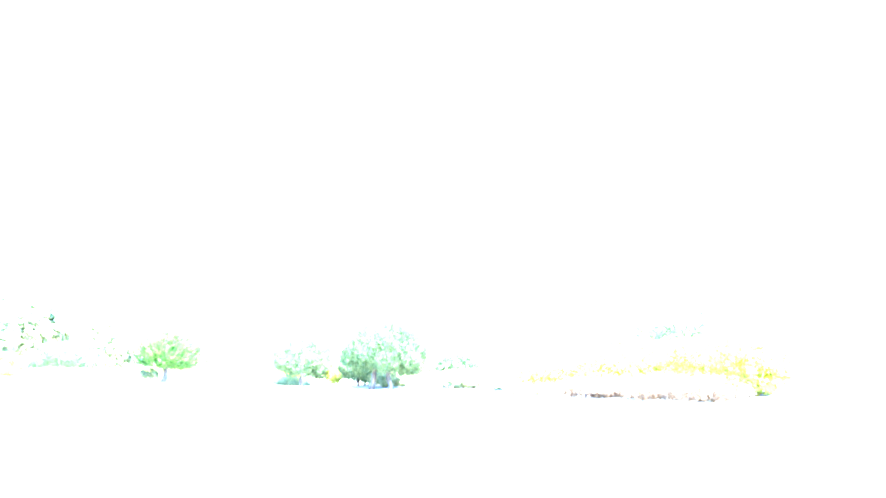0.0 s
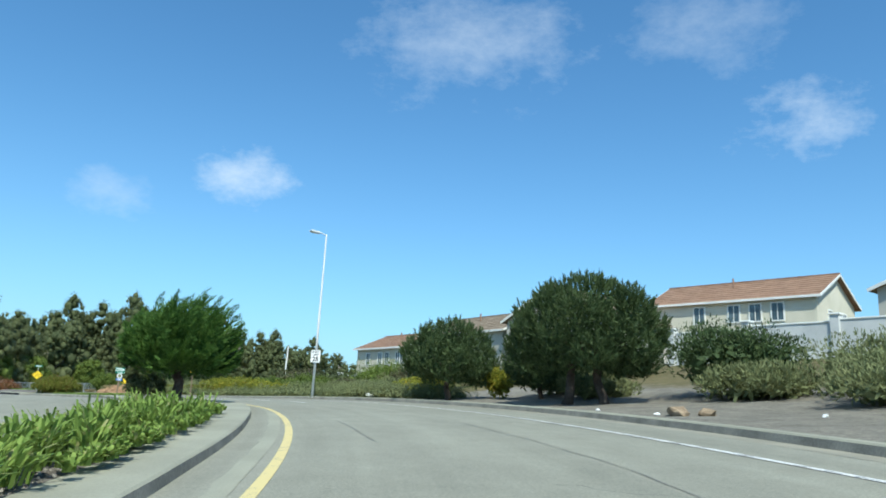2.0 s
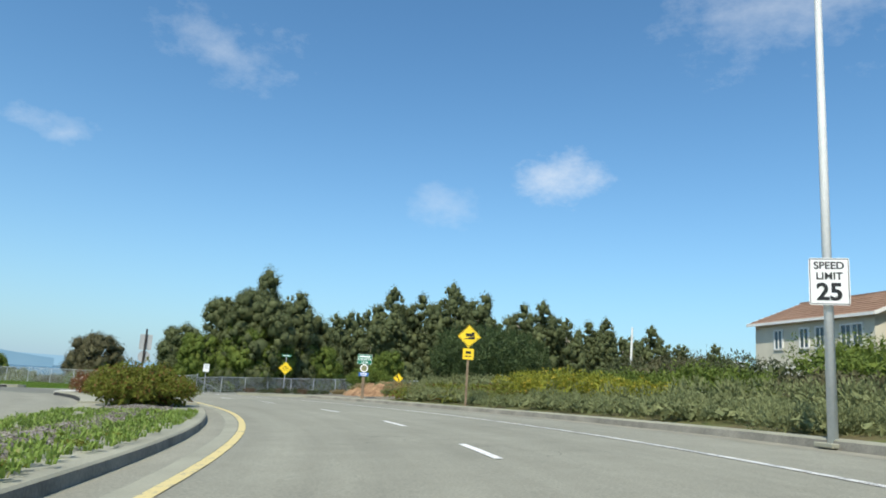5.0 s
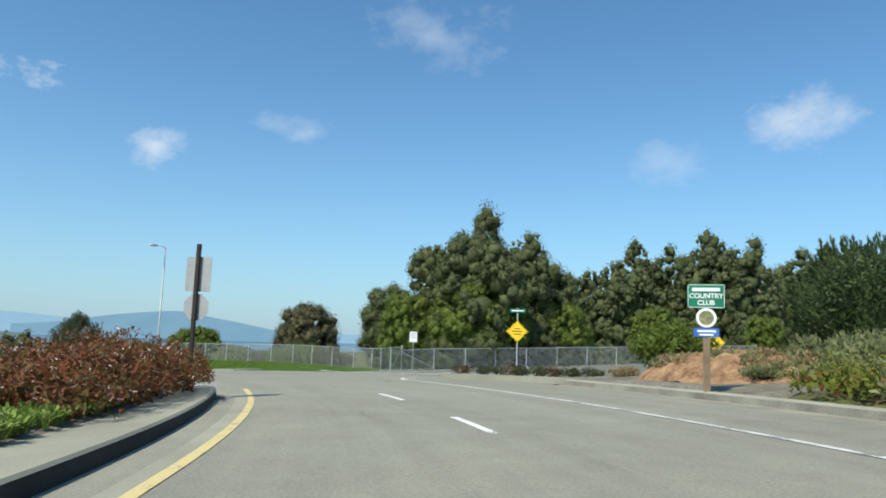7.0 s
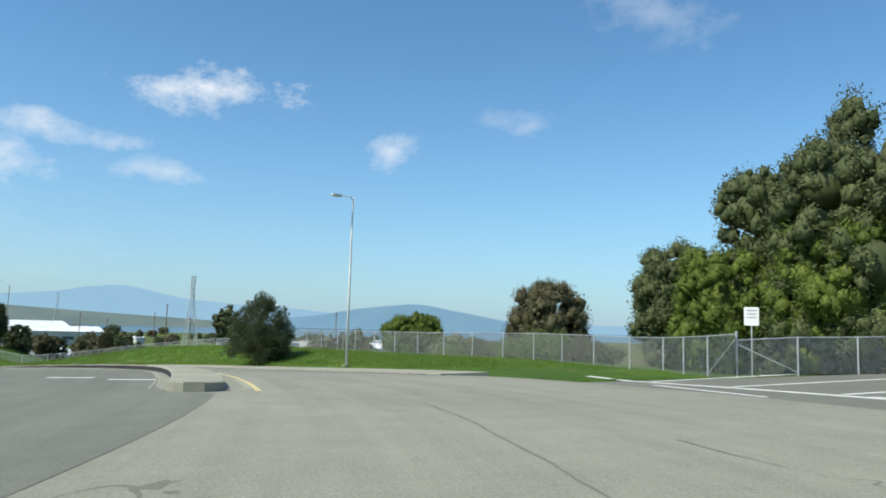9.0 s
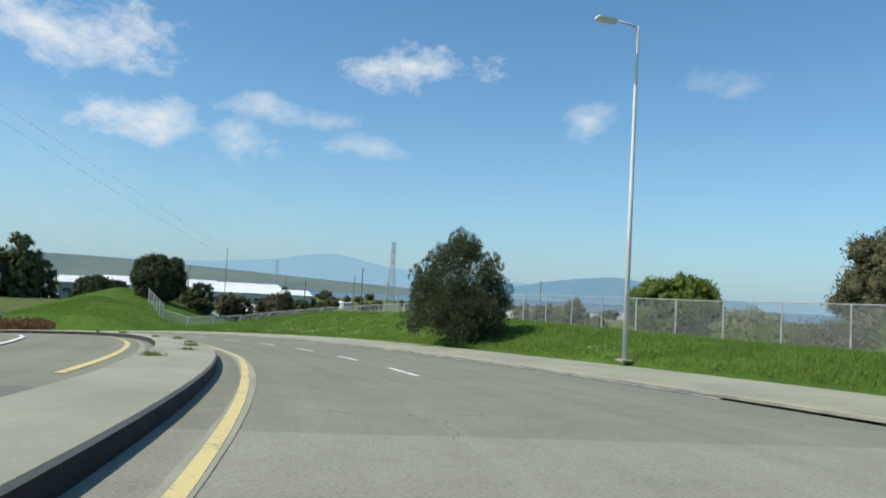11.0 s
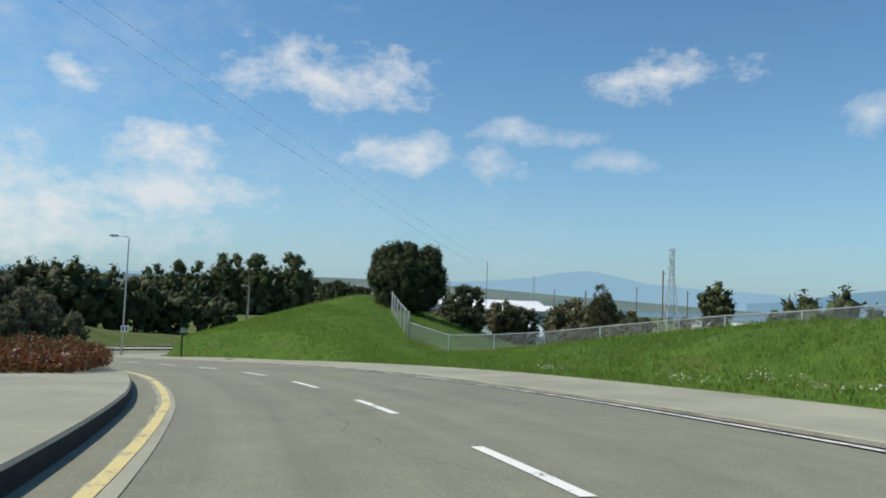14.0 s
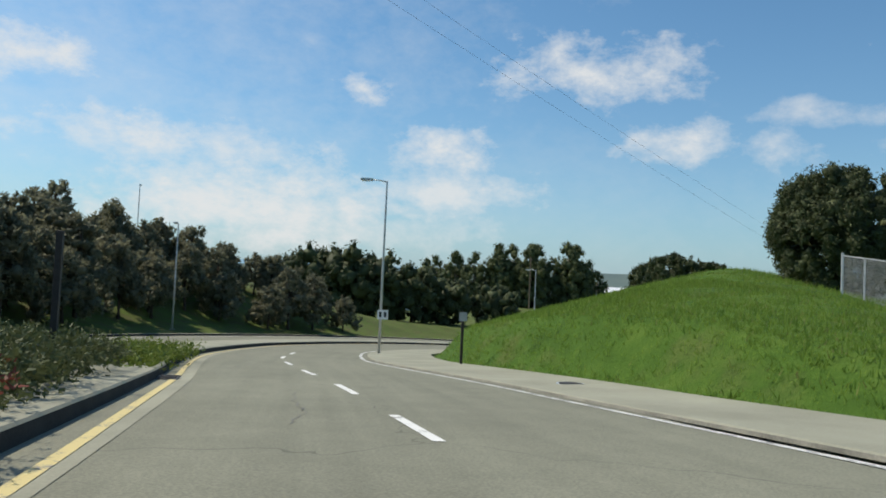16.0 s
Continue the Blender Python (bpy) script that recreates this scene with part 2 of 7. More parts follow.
# near black: the shade on the kerb faces is put into this colour
KERB_FACE = mottled("shade_darkened_kerb", (0.012, 0.012, 0.012), (0.034, 0.033, 0.031), 1.2, 30.0, 0.9, 0.3)
# kerb faces somewhat darker than the concrete tops
KERB_GREY = mottled("grey_kerb", (0.135, 0.128, 0.108), (0.285, 0.270, 0.225), 1.2, 30.0, 0.9, 0.3)
NOSE_WHITE = mottled("white_painted_concrete", (0.55, 0.54, 0.51), (0.78, 0.77, 0.74), 1.5, 30.0, 0.8, 0.2)
YELLOW_PAINT = paint_material("yellow_road_paint", (0.60, 0.49, 0.22))
WHITE_PAINT = paint_material("white_road_paint", (0.74, 0.73, 0.70))
EDGE_PAINT = paint_material("worn_white_road_paint", (0.62, 0.61, 0.58), gone=0.47)
GROUND = ground_material()
GRAVEL = mottled("grey_gravel", (0.085, 0.076, 0.064), (0.225, 0.205, 0.175), 1.5, 22.0, 0.95, 1.0, distance=0.05)


def stone_material():
    m, n, b = material("gravel_stones", 0.95, 0.0, 0.2)
    rnd = n.tree.nodes.new("ShaderNodeNewGeometry").outputs["Random Per Island"]
    n.link(n.ramp(rnd, (0.0, (0.06, 0.052, 0.044)), (0.6, (0.17, 0.152, 0.130)), (1.0, (0.33, 0.31, 0.27))), b.inputs["Base Color"])
    return m


GRAVEL_STONE = stone_material()
EARTH = mottled("orange_earth", (0.15, 0.078, 0.040), (0.40, 0.255, 0.14), 2.2, 9.0, 0.95, 1.0, distance=0.06)
STEEL = mottled("galvanised_steel", (0.42, 0.43, 0.44), (0.62, 0.63, 0.63), 1.5, 20.0, 0.45, 0.1, "object", 0.35)
POLE_PAINT = mottled("pale_pole_paint", (0.62, 0.63, 0.62), (0.78, 0.78, 0.76), 0.8, 15.0, 0.5, 0.05, "object", 0.0)
DARK_STEEL = mottled("dark_brown_steel", (0.022, 0.018, 0.016), (0.05, 0.042, 0.036), 2.0, 20.0, 0.6, 0.1, "object", 0.2)
TIMBER = mottled("weathered_timber", (0.14, 0.10, 0.065), (0.27, 0.20, 0.13), 2.0, 25.0, 0.85, 0.3, "object")
BARK = mottled("dark_bark", (0.035, 0.026, 0.020), (0.11, 0.085, 0.065), 2.0, 14.0, 0.95, 0.8, "object", distance=0.05)
PALE_BARK = mottled("pale_bark", (0.20, 0.17, 0.14), (0.42, 0.38, 0.32), 1.5, 9.0, 0.9, 0.5, "object", distance=0.03)
SIGN_WHITE = mottled("white_sign_sheet", (0.74, 0.74, 0.73), (0.83, 0.83, 0.82), 2.0, 20.0, 0.45, 0.0, "object")
SIGN_YELLOW = mottled("yellow_sign_sheet", (0.80, 0.54, 0.015), (0.88, 0.62, 0.025), 2.0, 20.0, 0.45, 0.0, "object")
SIGN_GREEN = mottled("green_sign_sheet", (0.005, 0.15, 0.085), (0.01, 0.20, 0.115), 2.0, 20.0, 0.45, 0.0, "object")
SIGN_BLUE = mottled("blue_sign_sheet", (0.03, 0.12, 0.42), (0.05, 0.17, 0.50), 2.0, 20.0, 0.45, 0.0, "object")
SIGN_BACK = mottled("bare_aluminium", (0.33, 0.34, 0.34), (0.47, 0.47, 0.46), 2.0, 15.0, 0.5, 0.05, "object", 0.3)
BLACK = mottled("black_sign_ink", (0.008, 0.008, 0.008), (0.02, 0.02, 0.02), 2.0, 20.0, 0.5, 0.0, "object")
STUCCO = mottled("cream_stucco", (0.55, 0.52, 0.41), (0.65, 0.61, 0.50), 0.5, 30.0, 0.95, 0.2, "object")
STUCCO_GREY = mottled("grey_beige_stucco", (0.41, 0.395, 0.345), (0.50, 0.485, 0.425), 0.5, 30.0, 0.95, 0.2, "object")
TRIM_WHITE = mottled("white_trim_paint", (0.66, 0.66, 0.62), (0.78, 0.78, 0.75), 1.0, 20.0, 0.6, 0.05, "object")
ROOF_TILE = mottled("terracotta_tile", (0.20, 0.115, 0.075), (0.32, 0.20, 0.135), 0.9, 7.0, 0.9, 0.5, "object", distance=0.03)
ROOF_BROWN = mottled("brown_grey_tile", (0.17, 0.13, 0.09), (0.28, 0.22, 0.16), 0.9, 7.0, 0.9, 0.5, "object", distance=0.03)
WALL_WHITE = mottled("whitewashed_wall", (0.48, 0.49, 0.48), (0.62, 0.62, 0.60), 0.6, 20.0, 0.9, 0.15, "object")
ROOF_METAL = mottled("white_metal_roof", (0.62, 0.64, 0.66), (0.80, 0.81, 0.82), 0.1, 3.0, 0.5, 0.0, "object")
SHED_WALL = mottled("pale_shed_wall", (0.42, 0.43, 0.42), (0.60, 0.60, 0.57), 0.2, 4.0, 0.8, 0.0, "object")
SHED_BLUE = mottled("blue_grey_shed_wall", (0.16, 0.19, 0.22), (0.24, 0.27, 0.30), 0.2, 4.0, 0.8, 0.0, "object")
ROCK = mottled("brown_rock", (0.17, 0.12, 0.075), (0.38, 0.29, 0.19), 3.0, 20.0, 0.9, 0.5, "object", distance=0.03)


def glass_material():
    m, n, b = material("dark_window_glass", 0.08, 0.0, 0.6)
    p = where(n, "object")
    n.link(n.ramp(n.noise(p, 0.8, 2.0), (0.35, (0.045, 0.07, 0.085)), (0.65, (0.11, 0.15, 0.17))), b.inputs["Base Color"])
    return m


def chain_material():
    """Chain link: crossing wires, the rest open."""
    m, n, b = material("chain_link_wire", 0.5, 0.5, 0.4)
    b.inputs["Base Color"].default_value = (0.42, 0.43, 0.43, 1)
    uv = n.tree.nodes.new("ShaderNodeUVMap")
    split = n.tree.nodes.new("ShaderNodeSeparateXYZ")
    n.link(uv.outputs[0], split.inputs[0])
    u, v = split.outputs[0], split.outputs[1]
    lines = []
    for sign in (1.0, -1.0):
        w = n.math("FRACT", n.math("DIVIDE", n.math("ADD", u, n.math("MULTIPLY", v, sign)), 0.085))
        lines.append(n.math("LESS_THAN", w, 0.14))
    wire = n.math("MAXIMUM", lines[0], lines[1])
    clear = n.tree.nodes.new("ShaderNodeBsdfTransparent")
    mixer = n.tree.nodes.new("ShaderNodeMixShader")
    n.link(wire, mixer.inputs[0])
    n.link(clear.outputs[0], mixer.inputs[1])
    n.link(b.outputs[0], mixer.inputs[2])
    n.link(mixer.outputs[0], m.node_tree.nodes["Material Output"].inputs[0])
    return m


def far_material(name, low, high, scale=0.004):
    """Far hills: a plain glowing backdrop, miles of pale haze put into its colour."""
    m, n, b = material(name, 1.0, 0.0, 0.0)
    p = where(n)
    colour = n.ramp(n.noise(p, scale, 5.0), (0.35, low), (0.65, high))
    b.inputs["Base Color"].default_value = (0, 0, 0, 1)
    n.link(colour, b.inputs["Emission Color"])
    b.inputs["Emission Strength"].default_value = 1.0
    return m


def water_material():
    m, n, b = material("bay_water", 0.25, 0.0, 0.5)
    b.inputs["Base Color"].default_value = (0.05, 0.085, 0.11, 1)
    p = where(n)
    bumped(n, b, n.noise(p, 0.05, 4.0), 0.3, 0.5)
    return m


GLASS, CHAIN, WATER = glass_material(), chain_material(), water_material()
LEAF_PINE = leaf_material("pine_needles", (0.024, 0.044, 0.018), (0.105, 0.150, 0.056), rough=0.6, through_=0.12)
LEAF_CYPRESS = leaf_material("cypress_sprays", (0.022, 0.062, 0.012), (0.125, 0.225, 0.045), through_=0.28)
LEAF_EUC = leaf_material("eucalyptus_leaves", (0.064, 0.082, 0.034), (0.128, 0.146, 0.062), rough=0.5, through_=0.2)
LEAF_BRIGHT = leaf_material("fresh_green_leaves", (0.062, 0.100, 0.018), (0.175, 0.225, 0.045), through_=0.3)
# embankment pines: the veil of haze before them is put into the needle colour
LEAF_BANK = leaf_material("haze_paled_pine_needles", (0.112, 0.114, 0.074), (0.240, 0.236, 0.150), through_=0.45)
LEAF_DARK = leaf_material("dark_evergreen_leaves", (0.034, 0.044, 0.020), (0.092, 0.110, 0.047), through_=0.15)
LEAF_BROWN = leaf_material("olive_brown_leaves", (0.055, 0.055, 0.028), (0.150, 0.140, 0.072), through_=0.2)
LEAF_JUNIPER = leaf_material("grey_green_juniper", (0.105, 0.128, 0.054), (0.245, 0.265, 0.12), through_=0.2)
LEAF_YELLOW = leaf_material("yellow_flowering_shrub", (0.11, 0.14, 0.020), (0.33, 0.33, 0.042), (0.46, 0.36, 0.05), through_=0.35, share=0.12)
LEAF_REDDISH = leaf_material("reddish_ground_shrub", (0.075, 0.050, 0.030), (0.17, 0.118, 0.070), through_=0.2)
LEAF_ROSE = leaf_material("red_hedge_leaves", (0.060, 0.092, 0.022), (0.26, 0.075, 0.045), (0.66, 0.52, 0.44), through_=0.25, share=0.04)
LEAF_STRAW = leaf_material("dry_straw", (0.20, 0.15, 0.07), (0.40, 0.32, 0.17), through_=0.2)
LEAF_RED = leaf_material("crimson_flowering_hedge", (0.105, 0.050, 0.026), (0.24, 0.062, 0.046), (0.07, 0.095, 0.03), through_=0.25, share=0.34)
LEAF_ICE = leaf_material("rusty_green_groundcover", (0.085, 0.105, 0.014), (0.200, 0.215, 0.036), (0.19, 0.085, 0.035), through_=0.2, share=0.10)
LEAF_STRAP = leaf_material("strap_leaves", (0.10, 0.17, 0.03), (0.28, 0.37, 0.085), (0.30, 0.30, 0.12), rough=0.4, through_=0.3, share=0.06)
LEAF_GRASS = leaf_material("grass_blades", (0.105, 0.185, 0.024), (0.225, 0.325, 0.060), (0.26, 0.24, 0.09), through_=0.5, share=0.06)
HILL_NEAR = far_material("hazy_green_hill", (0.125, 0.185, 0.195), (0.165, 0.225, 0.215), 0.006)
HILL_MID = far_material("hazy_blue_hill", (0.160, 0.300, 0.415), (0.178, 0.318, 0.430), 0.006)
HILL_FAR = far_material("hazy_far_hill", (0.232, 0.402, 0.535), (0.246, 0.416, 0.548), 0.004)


# ---- the road's line: arc length s along the drive, d metres to its left ----
LINE = [
    (3.00, -37.55, -1.27), (7.41, -20.11, -1.06), (9.92, -2.30, -0.84), (10.59, 15.64, -0.47), (8.33, 33.35, 0.13), (2.47, 50.02, 0.76),
    (-7.45, 65.37, 0.97), (-20.38, 77.50, 0.77), (-36.32, 86.27, 0.43), (-53.83, 90.61, -0.02), (-71.46, 90.51, -0.64), (-89.09, 86.50, -1.61),
    (-105.41, 79.24, -2.69), (-119.87, 68.66, -3.90), (-132.09, 55.26, -5.30), (-143.65, 41.48, -6.74), (-157.63, 30.20, -8.12), (-173.70, 22.18, -9.47),
    (-191.12, 17.78, -10.82), (-209.08, 17.23, -12.17), (-226.74, 20.54, -13.52),
]
S0, STEP = -48.0, 18.0


def dense_line():
    p = np.array(LINE)
    p = np.vstack([2 * p[0] - p[1], p, 2 * p[-1] - p[-2]])
    u = np.linspace(0, 1, 36, endpoint=False)[:, None]
    rows = []
    for a, b, c, d in zip(p[:-3], p[1:-2], p[2:-1], p[3:]):
        rows.append(0.5 * (2 * b + (c - a) * u + (2 * a - 5 * b + 4 * c - d) * u**2 + (3 * b - a - 3 * c + d) * u**3))
    return np.vstack(rows + [p[-2:-1]])


DENSE = dense_line()
DENSE_S = S0 + STEP / 36 * np.arange(len(DENSE))
DENSE_T = np.gradient(DENSE[:, :2], axis=0)
DENSE_T /= np.linalg.norm(DENSE_T, axis=1)[:, None]


def knots(*pairs):
    s, v = zip(*pairs)
    return lambda x: np.interp(x, s, v)


BANK = knots((-60, 0.0371), (0, 0.0521), (24, 0.0541), (40, 0.0421), (56, 0.0436), (72, 0.0429), (88, 0.03), (104, 0.0274), (112, 0.015), (142, -0.0217), (155, -0.0244), (170, -0.0127), (186, -0.00741), (202, -0.0136), (220, -0.0156))
YELLOW = knots((24, 1.14), (32, 1.13), (40, 1.15), (48, 1.13), (56, 1.48), (64, 1.68), (72, 1.64), (80, 1.6), (88, 1.63), (96, 1.36), (104, 1.05), (112, 0.9), (142, 0.69), (148, 0.56), (155, 0.75), (162, 1.03), (170, 1.13), (178, 1.09), (186, 1.35), (194, 1.83), (202, 2.44), (210, 3.08), (220, 3.71), (235, 4.3), (330, 4.3))
MEDIAN_R = knots((24, 1.89), (32, 2.03), (40, 1.97), (48, 1.73), (56, 2.14), (64, 2.43), (72, 2.4), (80, 2.4), (88, 2.33), (96, 2.1), (104, 1.85), (112, 1.7), (142, 1.19), (148, 1.15), (155, 1.37), (162, 1.6), (170, 1.6), (178, 1.63), (186, 1.92), (194, 2.35), (202, 2.81), (210, 3.41), (220, 4.06), (235, 4.68), (330, 4.68))
MEDIAN_L = knots((20, 4.5), (24, 4.75), (30, 5.0), (50, 5.3), (107, 6.2), (121, 2.75), (139, 2.5), (165, 2.6), (172, 2.7), (176, 3.1), (179, 4.2), (183, 6.2), (189, 7.0), (330, 7.5))
DASH = knots((24, -2.4), (32, -2.2), (40, -2), (48, -1.82), (56, -1.7), (64, -1.7), (72, -1.83), (80, -1.93), (88, -1.88), (96, -1.85), (104, -1.91), (112, -2.54), (142, -2.7), (148, -2.7), (155, -2.58), (162, -2.4), (170, -2.18), (178, -2), (186, -1.81), (194, -1.45), (202, -0.82), (210, -0.01), (220, 0.8), (235, 1.55), (330, 1.55))
WHITE = knots((24, -5.33), (32, -5.1), (40, -4.93), (48, -4.88), (56, -4.9), (64, -4.96), (72, -5.06), (80, -5.13), (88, -5.18), (96, -5.19), (104, -5.19), (112, -5.7), (142, -7.7), (148, -7.49), (155, -7.27), (162, -7.04), (170, -6.77), (178, -6.46), (186, -6.02), (194, -5.42), (202, -4.63), (210, -3.68), (220, -2.62), (235, -1.55), (330, -1.55))
KERB = knots((24, -6.79), (32, -7.02), (40, -7.23), (48, -7.41), (56, -7.57), (64, -7.73), (72, -7.87), (80, -8.02), (88, -8.19), (96, -8.42), (104, -8.68), (112, -8.82), (142, -8), (148, -7.79), (155, -7.57), (162, -7.34), (170, -7.07), (178, -6.76), (186, -6.32), (194, -5.8), (202, -4.98), (210, -4.03), (220, -2.97), (235, -1.9), (330, -1.9))
WALK_BACK = knots((-60, -8.6), (112, -10), (133, -10.4), (142, -11.4), (148, -11.2), (155, -11), (162, -10.8), (170, -10.4), (178, -9.92), (186, -9.28), (194, -8.54), (202, -7.76), (210, -6.98), (220, -6.23), (235, -5.5), (330, -5.5))
OPPOSITE = 15.0


def road_z(s, d):
    return np.interp(s, DENSE_S, DENSE[:, 2]) - BANK(s) * np.clip(d, -9.0, 7.0)


def on_road(s, d, up=0.0):
    """The point at arc length s, d metres left of the line and up above the road."""
    x, y = np.interp(s, DENSE_S, DENSE[:, 0]), np.interp(s, DENSE_S, DENSE[:, 1])
    tx, ty = np.interp(s, DENSE_S, DENSE_T[:, 0]), np.interp(s, DENSE_S, DENSE_T[:, 1])
    return Vector((x - ty * d, y + tx * d, float(road_z(s, d)) + up))


def road_yaw(s):
    return math.degrees(math.atan2(-np.interp(s, DENSE_S, DENSE_T[:, 0]), np.interp(s, DENSE_S, DENSE_T[:, 1])))


def near_line(x, y):
    """Arc length and distance to the left of many points."""
    s, d = np.empty(len(x)), np.empty(len(x))
    for i in range(0, len(x), 4000):
        a, b = x[i : i + 4000, None] - DENSE[None, :, 0], y[i : i + 4000, None] - DENSE[None, :, 1]
        k = (a * a + b * b).argmin(1)
        r = np.arange(len(k))
        ex, ey = a[r, k], b[r, k]
        s[i : i + 4000] = DENSE_S[k] + ex * DENSE_T[k, 0] + ey * DENSE_T[k, 1]
        d[i : i + 4000] = -ex * DENSE_T[k, 1] + ey * DENSE_T[k, 0]
        far = np.hypot(ex, ey)
        d[i : i + 4000] = np.where(np.abs(d[i : i + 4000]) < far * 0.7, far * np.sign(d[i : i + 4000] + 1e-9), d[i : i + 4000])
    return s, d


def smooth(x, a, b):
    t = np.clip((x - a) / (b - a), 0, 1)
    return t * t * (3 - 2 * t)


PEAK = (-169.4, 51.1, -1.7)


def in_side_street(x, y):
    return (x > -70.0) & (x < -47.0) & (y > 95)


def side_z(x, y):
    """The side street climbs gently away."""
    return np.interp(x, (-69.5, -48.0), (-0.80, 0.08)) + np.interp(y, (98, 140, 260), (0.0, 1.2, 2.4))


def ground_z(x, y, sunk=True):
    """The lie of the land. sunk: lowered under paving."""
    x, y = np.atleast_1d(np.asarray(x, float)), np.atleast_1d(np.asarray(y, float))
    s, d = near_line(x, y)
    z = road_z(np.clip(s, -48, 312), d)
    r = -d
    # right-hand bank up to the houses, and the plain shoulder by the side street
    up1 = np.interp(r, (9, 13, 20, 30, 45, 120), (0.1, 0.45, 1.5, 3.6, 4.2, 4.5)) * (1 - smooth(s, 66, 100))
    up2 = np.interp(r, (9, 12, 22, 40, 120), (0.15, 0.5, 1.0, 1.9, 3.0)) * smooth(s, 66, 100) * (1 - smooth(s, 100, 112))
    crest = np.interp(s, (136, 146, 156, 166, 174, 183, 190, 197), (0.3, 0.6, 0.9, 1.3, 1.6, 1.65, 1.0, 0.3)) * smooth(r, 10.5, 17) * (1 - smooth(r, 25, 38))
    up3 = (np.interp(r, (9.5, 12, 25, 38, 60, 140), (0.12, 0.25, 0.0, -2.6, -6.0, -13.0)) + crest) * smooth(s, 132, 146)
    z = z + np.where(d < -8.5, up1 + up2 + up3, 0.0)
    # the valley floor beyond
    q = -x - 0.85 * np.maximum(0, y - 105)
    far = smooth(np.abs(d), 26, 110) * smooth(q, 95, 190)
    z = z * (1 - far) + far * (-13.0 - 12.0 * smooth(q, 250, 900))
    hills = smooth(np.abs(d), 60, 160) * (1 - smooth(q, 40, 150))
    z = z * (1 - hills) + hills * 3.0
    # the grassy knoll
    ax, ay = x - PEAK[0], y - PEAK[1]
    u, v = ax * 0.94 + ay * 0.34, -ax * 0.34 + ay * 0.94
    cone = PEAK[2] + 0.35 - np.sqrt((np.where(u > 0, 0.085, 0.2) * u) ** 2 + (0.31 * v) ** 2 + 0.12)
    edge = -np.where(s >= 133, WALK_BACK(s), KERB(s))
    z = z + np.where((d < -4) & (s > 150), np.clip(cone - z, 0, 9) * smooth(-d, edge + 0.2, edge + 1.9), 0)
    # the embankment that carries the pines, left of the far bend
    bank = smooth(d, 17, 34) * smooth(s, 205, 240)
    z = z + bank * 5.5 * (1 - 0.75 * smooth(s, 268, 300))
    z = z + (smooth(d, 17, 30) * (1 - smooth(s, 150, 200))) * 0.8
    z = np.where(in_side_street(x, y) & (d < -8), side_z(x, y), z)
    if sunk:
        right = np.where((s > 104) & (s < 133), -9.0, np.where(s >= 133, WALK_BACK(s), KERB(s) - 0.25))
        paved = (d > right - 0.05) & (d < OPPOSITE + 0.1) & (s > -60) & (s < 320)
        z = np.where(paved | (in_side_street(x, y) & (x > -69.3) & (x < -48) & (y < 150)), z - 0.45, z)
    return z


def mesh_object(name, verts, faces, materials, parent=None, smooth_=False, indices=None):
    me = bpy.data.meshes.new(name)
    me.from_pydata([tuple(v) for v in verts], [], [tuple(f) for f in faces])
    for m in materials if isinstance(materials, (list, tuple)) else [materials]:
        me.materials.append(m)
    if indices is not None:
        me.polygons.foreach_set("material_index", indices)
    if smooth_:
        me.polygons.foreach_set("use_smooth", [True] * len(me.polygons))
    me.update()
    ob = new(name, me)
    ob.parent = parent
    return ob


def axis_steps(lo, hi, step, far_lo, far_hi):
    mid = list(np.arange(lo, hi + step / 2, step))
    w, left = step, []
    x = lo
    while x > far_lo:
        w *= 1.22
        x -= w
        left.append(max(x, far_lo))
    w, right, x = step, [], mid[-1]
    while x < far_hi:
        w *= 1.22
        x += w
        right.append(min(x, far_hi))
    return np.array(left[::-1] + mid + right)


def build_ground():
    xs, ys = axis_steps(-186, 50, 1.0, -4600, 4600), axis_steps(-12, 136, 1.0, -4600, 4600)
    X, Y = np.meshgrid(xs, ys)
    x, y = X.ravel(), Y.ravel()
    s, d = near_line(x, y)
    z = ground_z(x, y)
    off = np.hypot(x + 60, y - 60)
    z = np.where(off > 700, np.minimum(z, np.interp(off, (700, 1500), (0, -32))), z)
    rough = np.sin(x * 0.9 + 1.7 * np.sin(y * 0.53)) * np.cos(y * 0.81 + 1.3 * np.sin(x * 0.47)) * 0.09
    z = z + np.where((d < -10) | (d > 16), rough * np.clip((np.abs(d) - 10) / 4, 0, 1), 0)
    nx = len(xs)
    idx = np.arange(len(x)).reshape(len(ys), nx)
    faces = np.stack([idx[:-1, :-1], idx[:-1, 1:], idx[1:, 1:], idx[1:, :-1]], -1).reshape(-1, 4)
    ob = mesh_object("ground", np.stack([x, y, z], 1), faces, GROUND, smooth_=True)
    grass = np.where((s > 128) & (d < -4), 1.0, 0.0) * (1 - 0.6 * smooth(-d, 40, 80))
    grass = np.maximum(grass, np.where((d > 14) & (s > 60), 0.75 - 0.22 * smooth(s, 200, 225), 0.0))
    grass = np.maximum(grass, np.where((off > 260) & (x < 0), 0.45, 0.0))
    gravel = np.where((s < 64) & (d < -4) & (d > -26), 1.0 - smooth(-d, 15, 24), 0.0)
    gravel = np.maximum(gravel, np.where((s > 95) & (s < 112) & (d < -7) & (d > -20), 0.6, 0.0))
    grass = np.maximum(grass, np.where((s > 66) & (s < 99) & (d < -8) & (d > -30), 0.42, 0.0))
    for key, values in (("grass", grass), ("gravel", gravel)):
        a = ob.data.attributes.new(key, "FLOAT", "POINT")
        a.data.foreach_set("value", values.astype(np.float32))
    return tagged(ob, "open ground of green grass, gravel and dry earth", "ground", kind="structure")


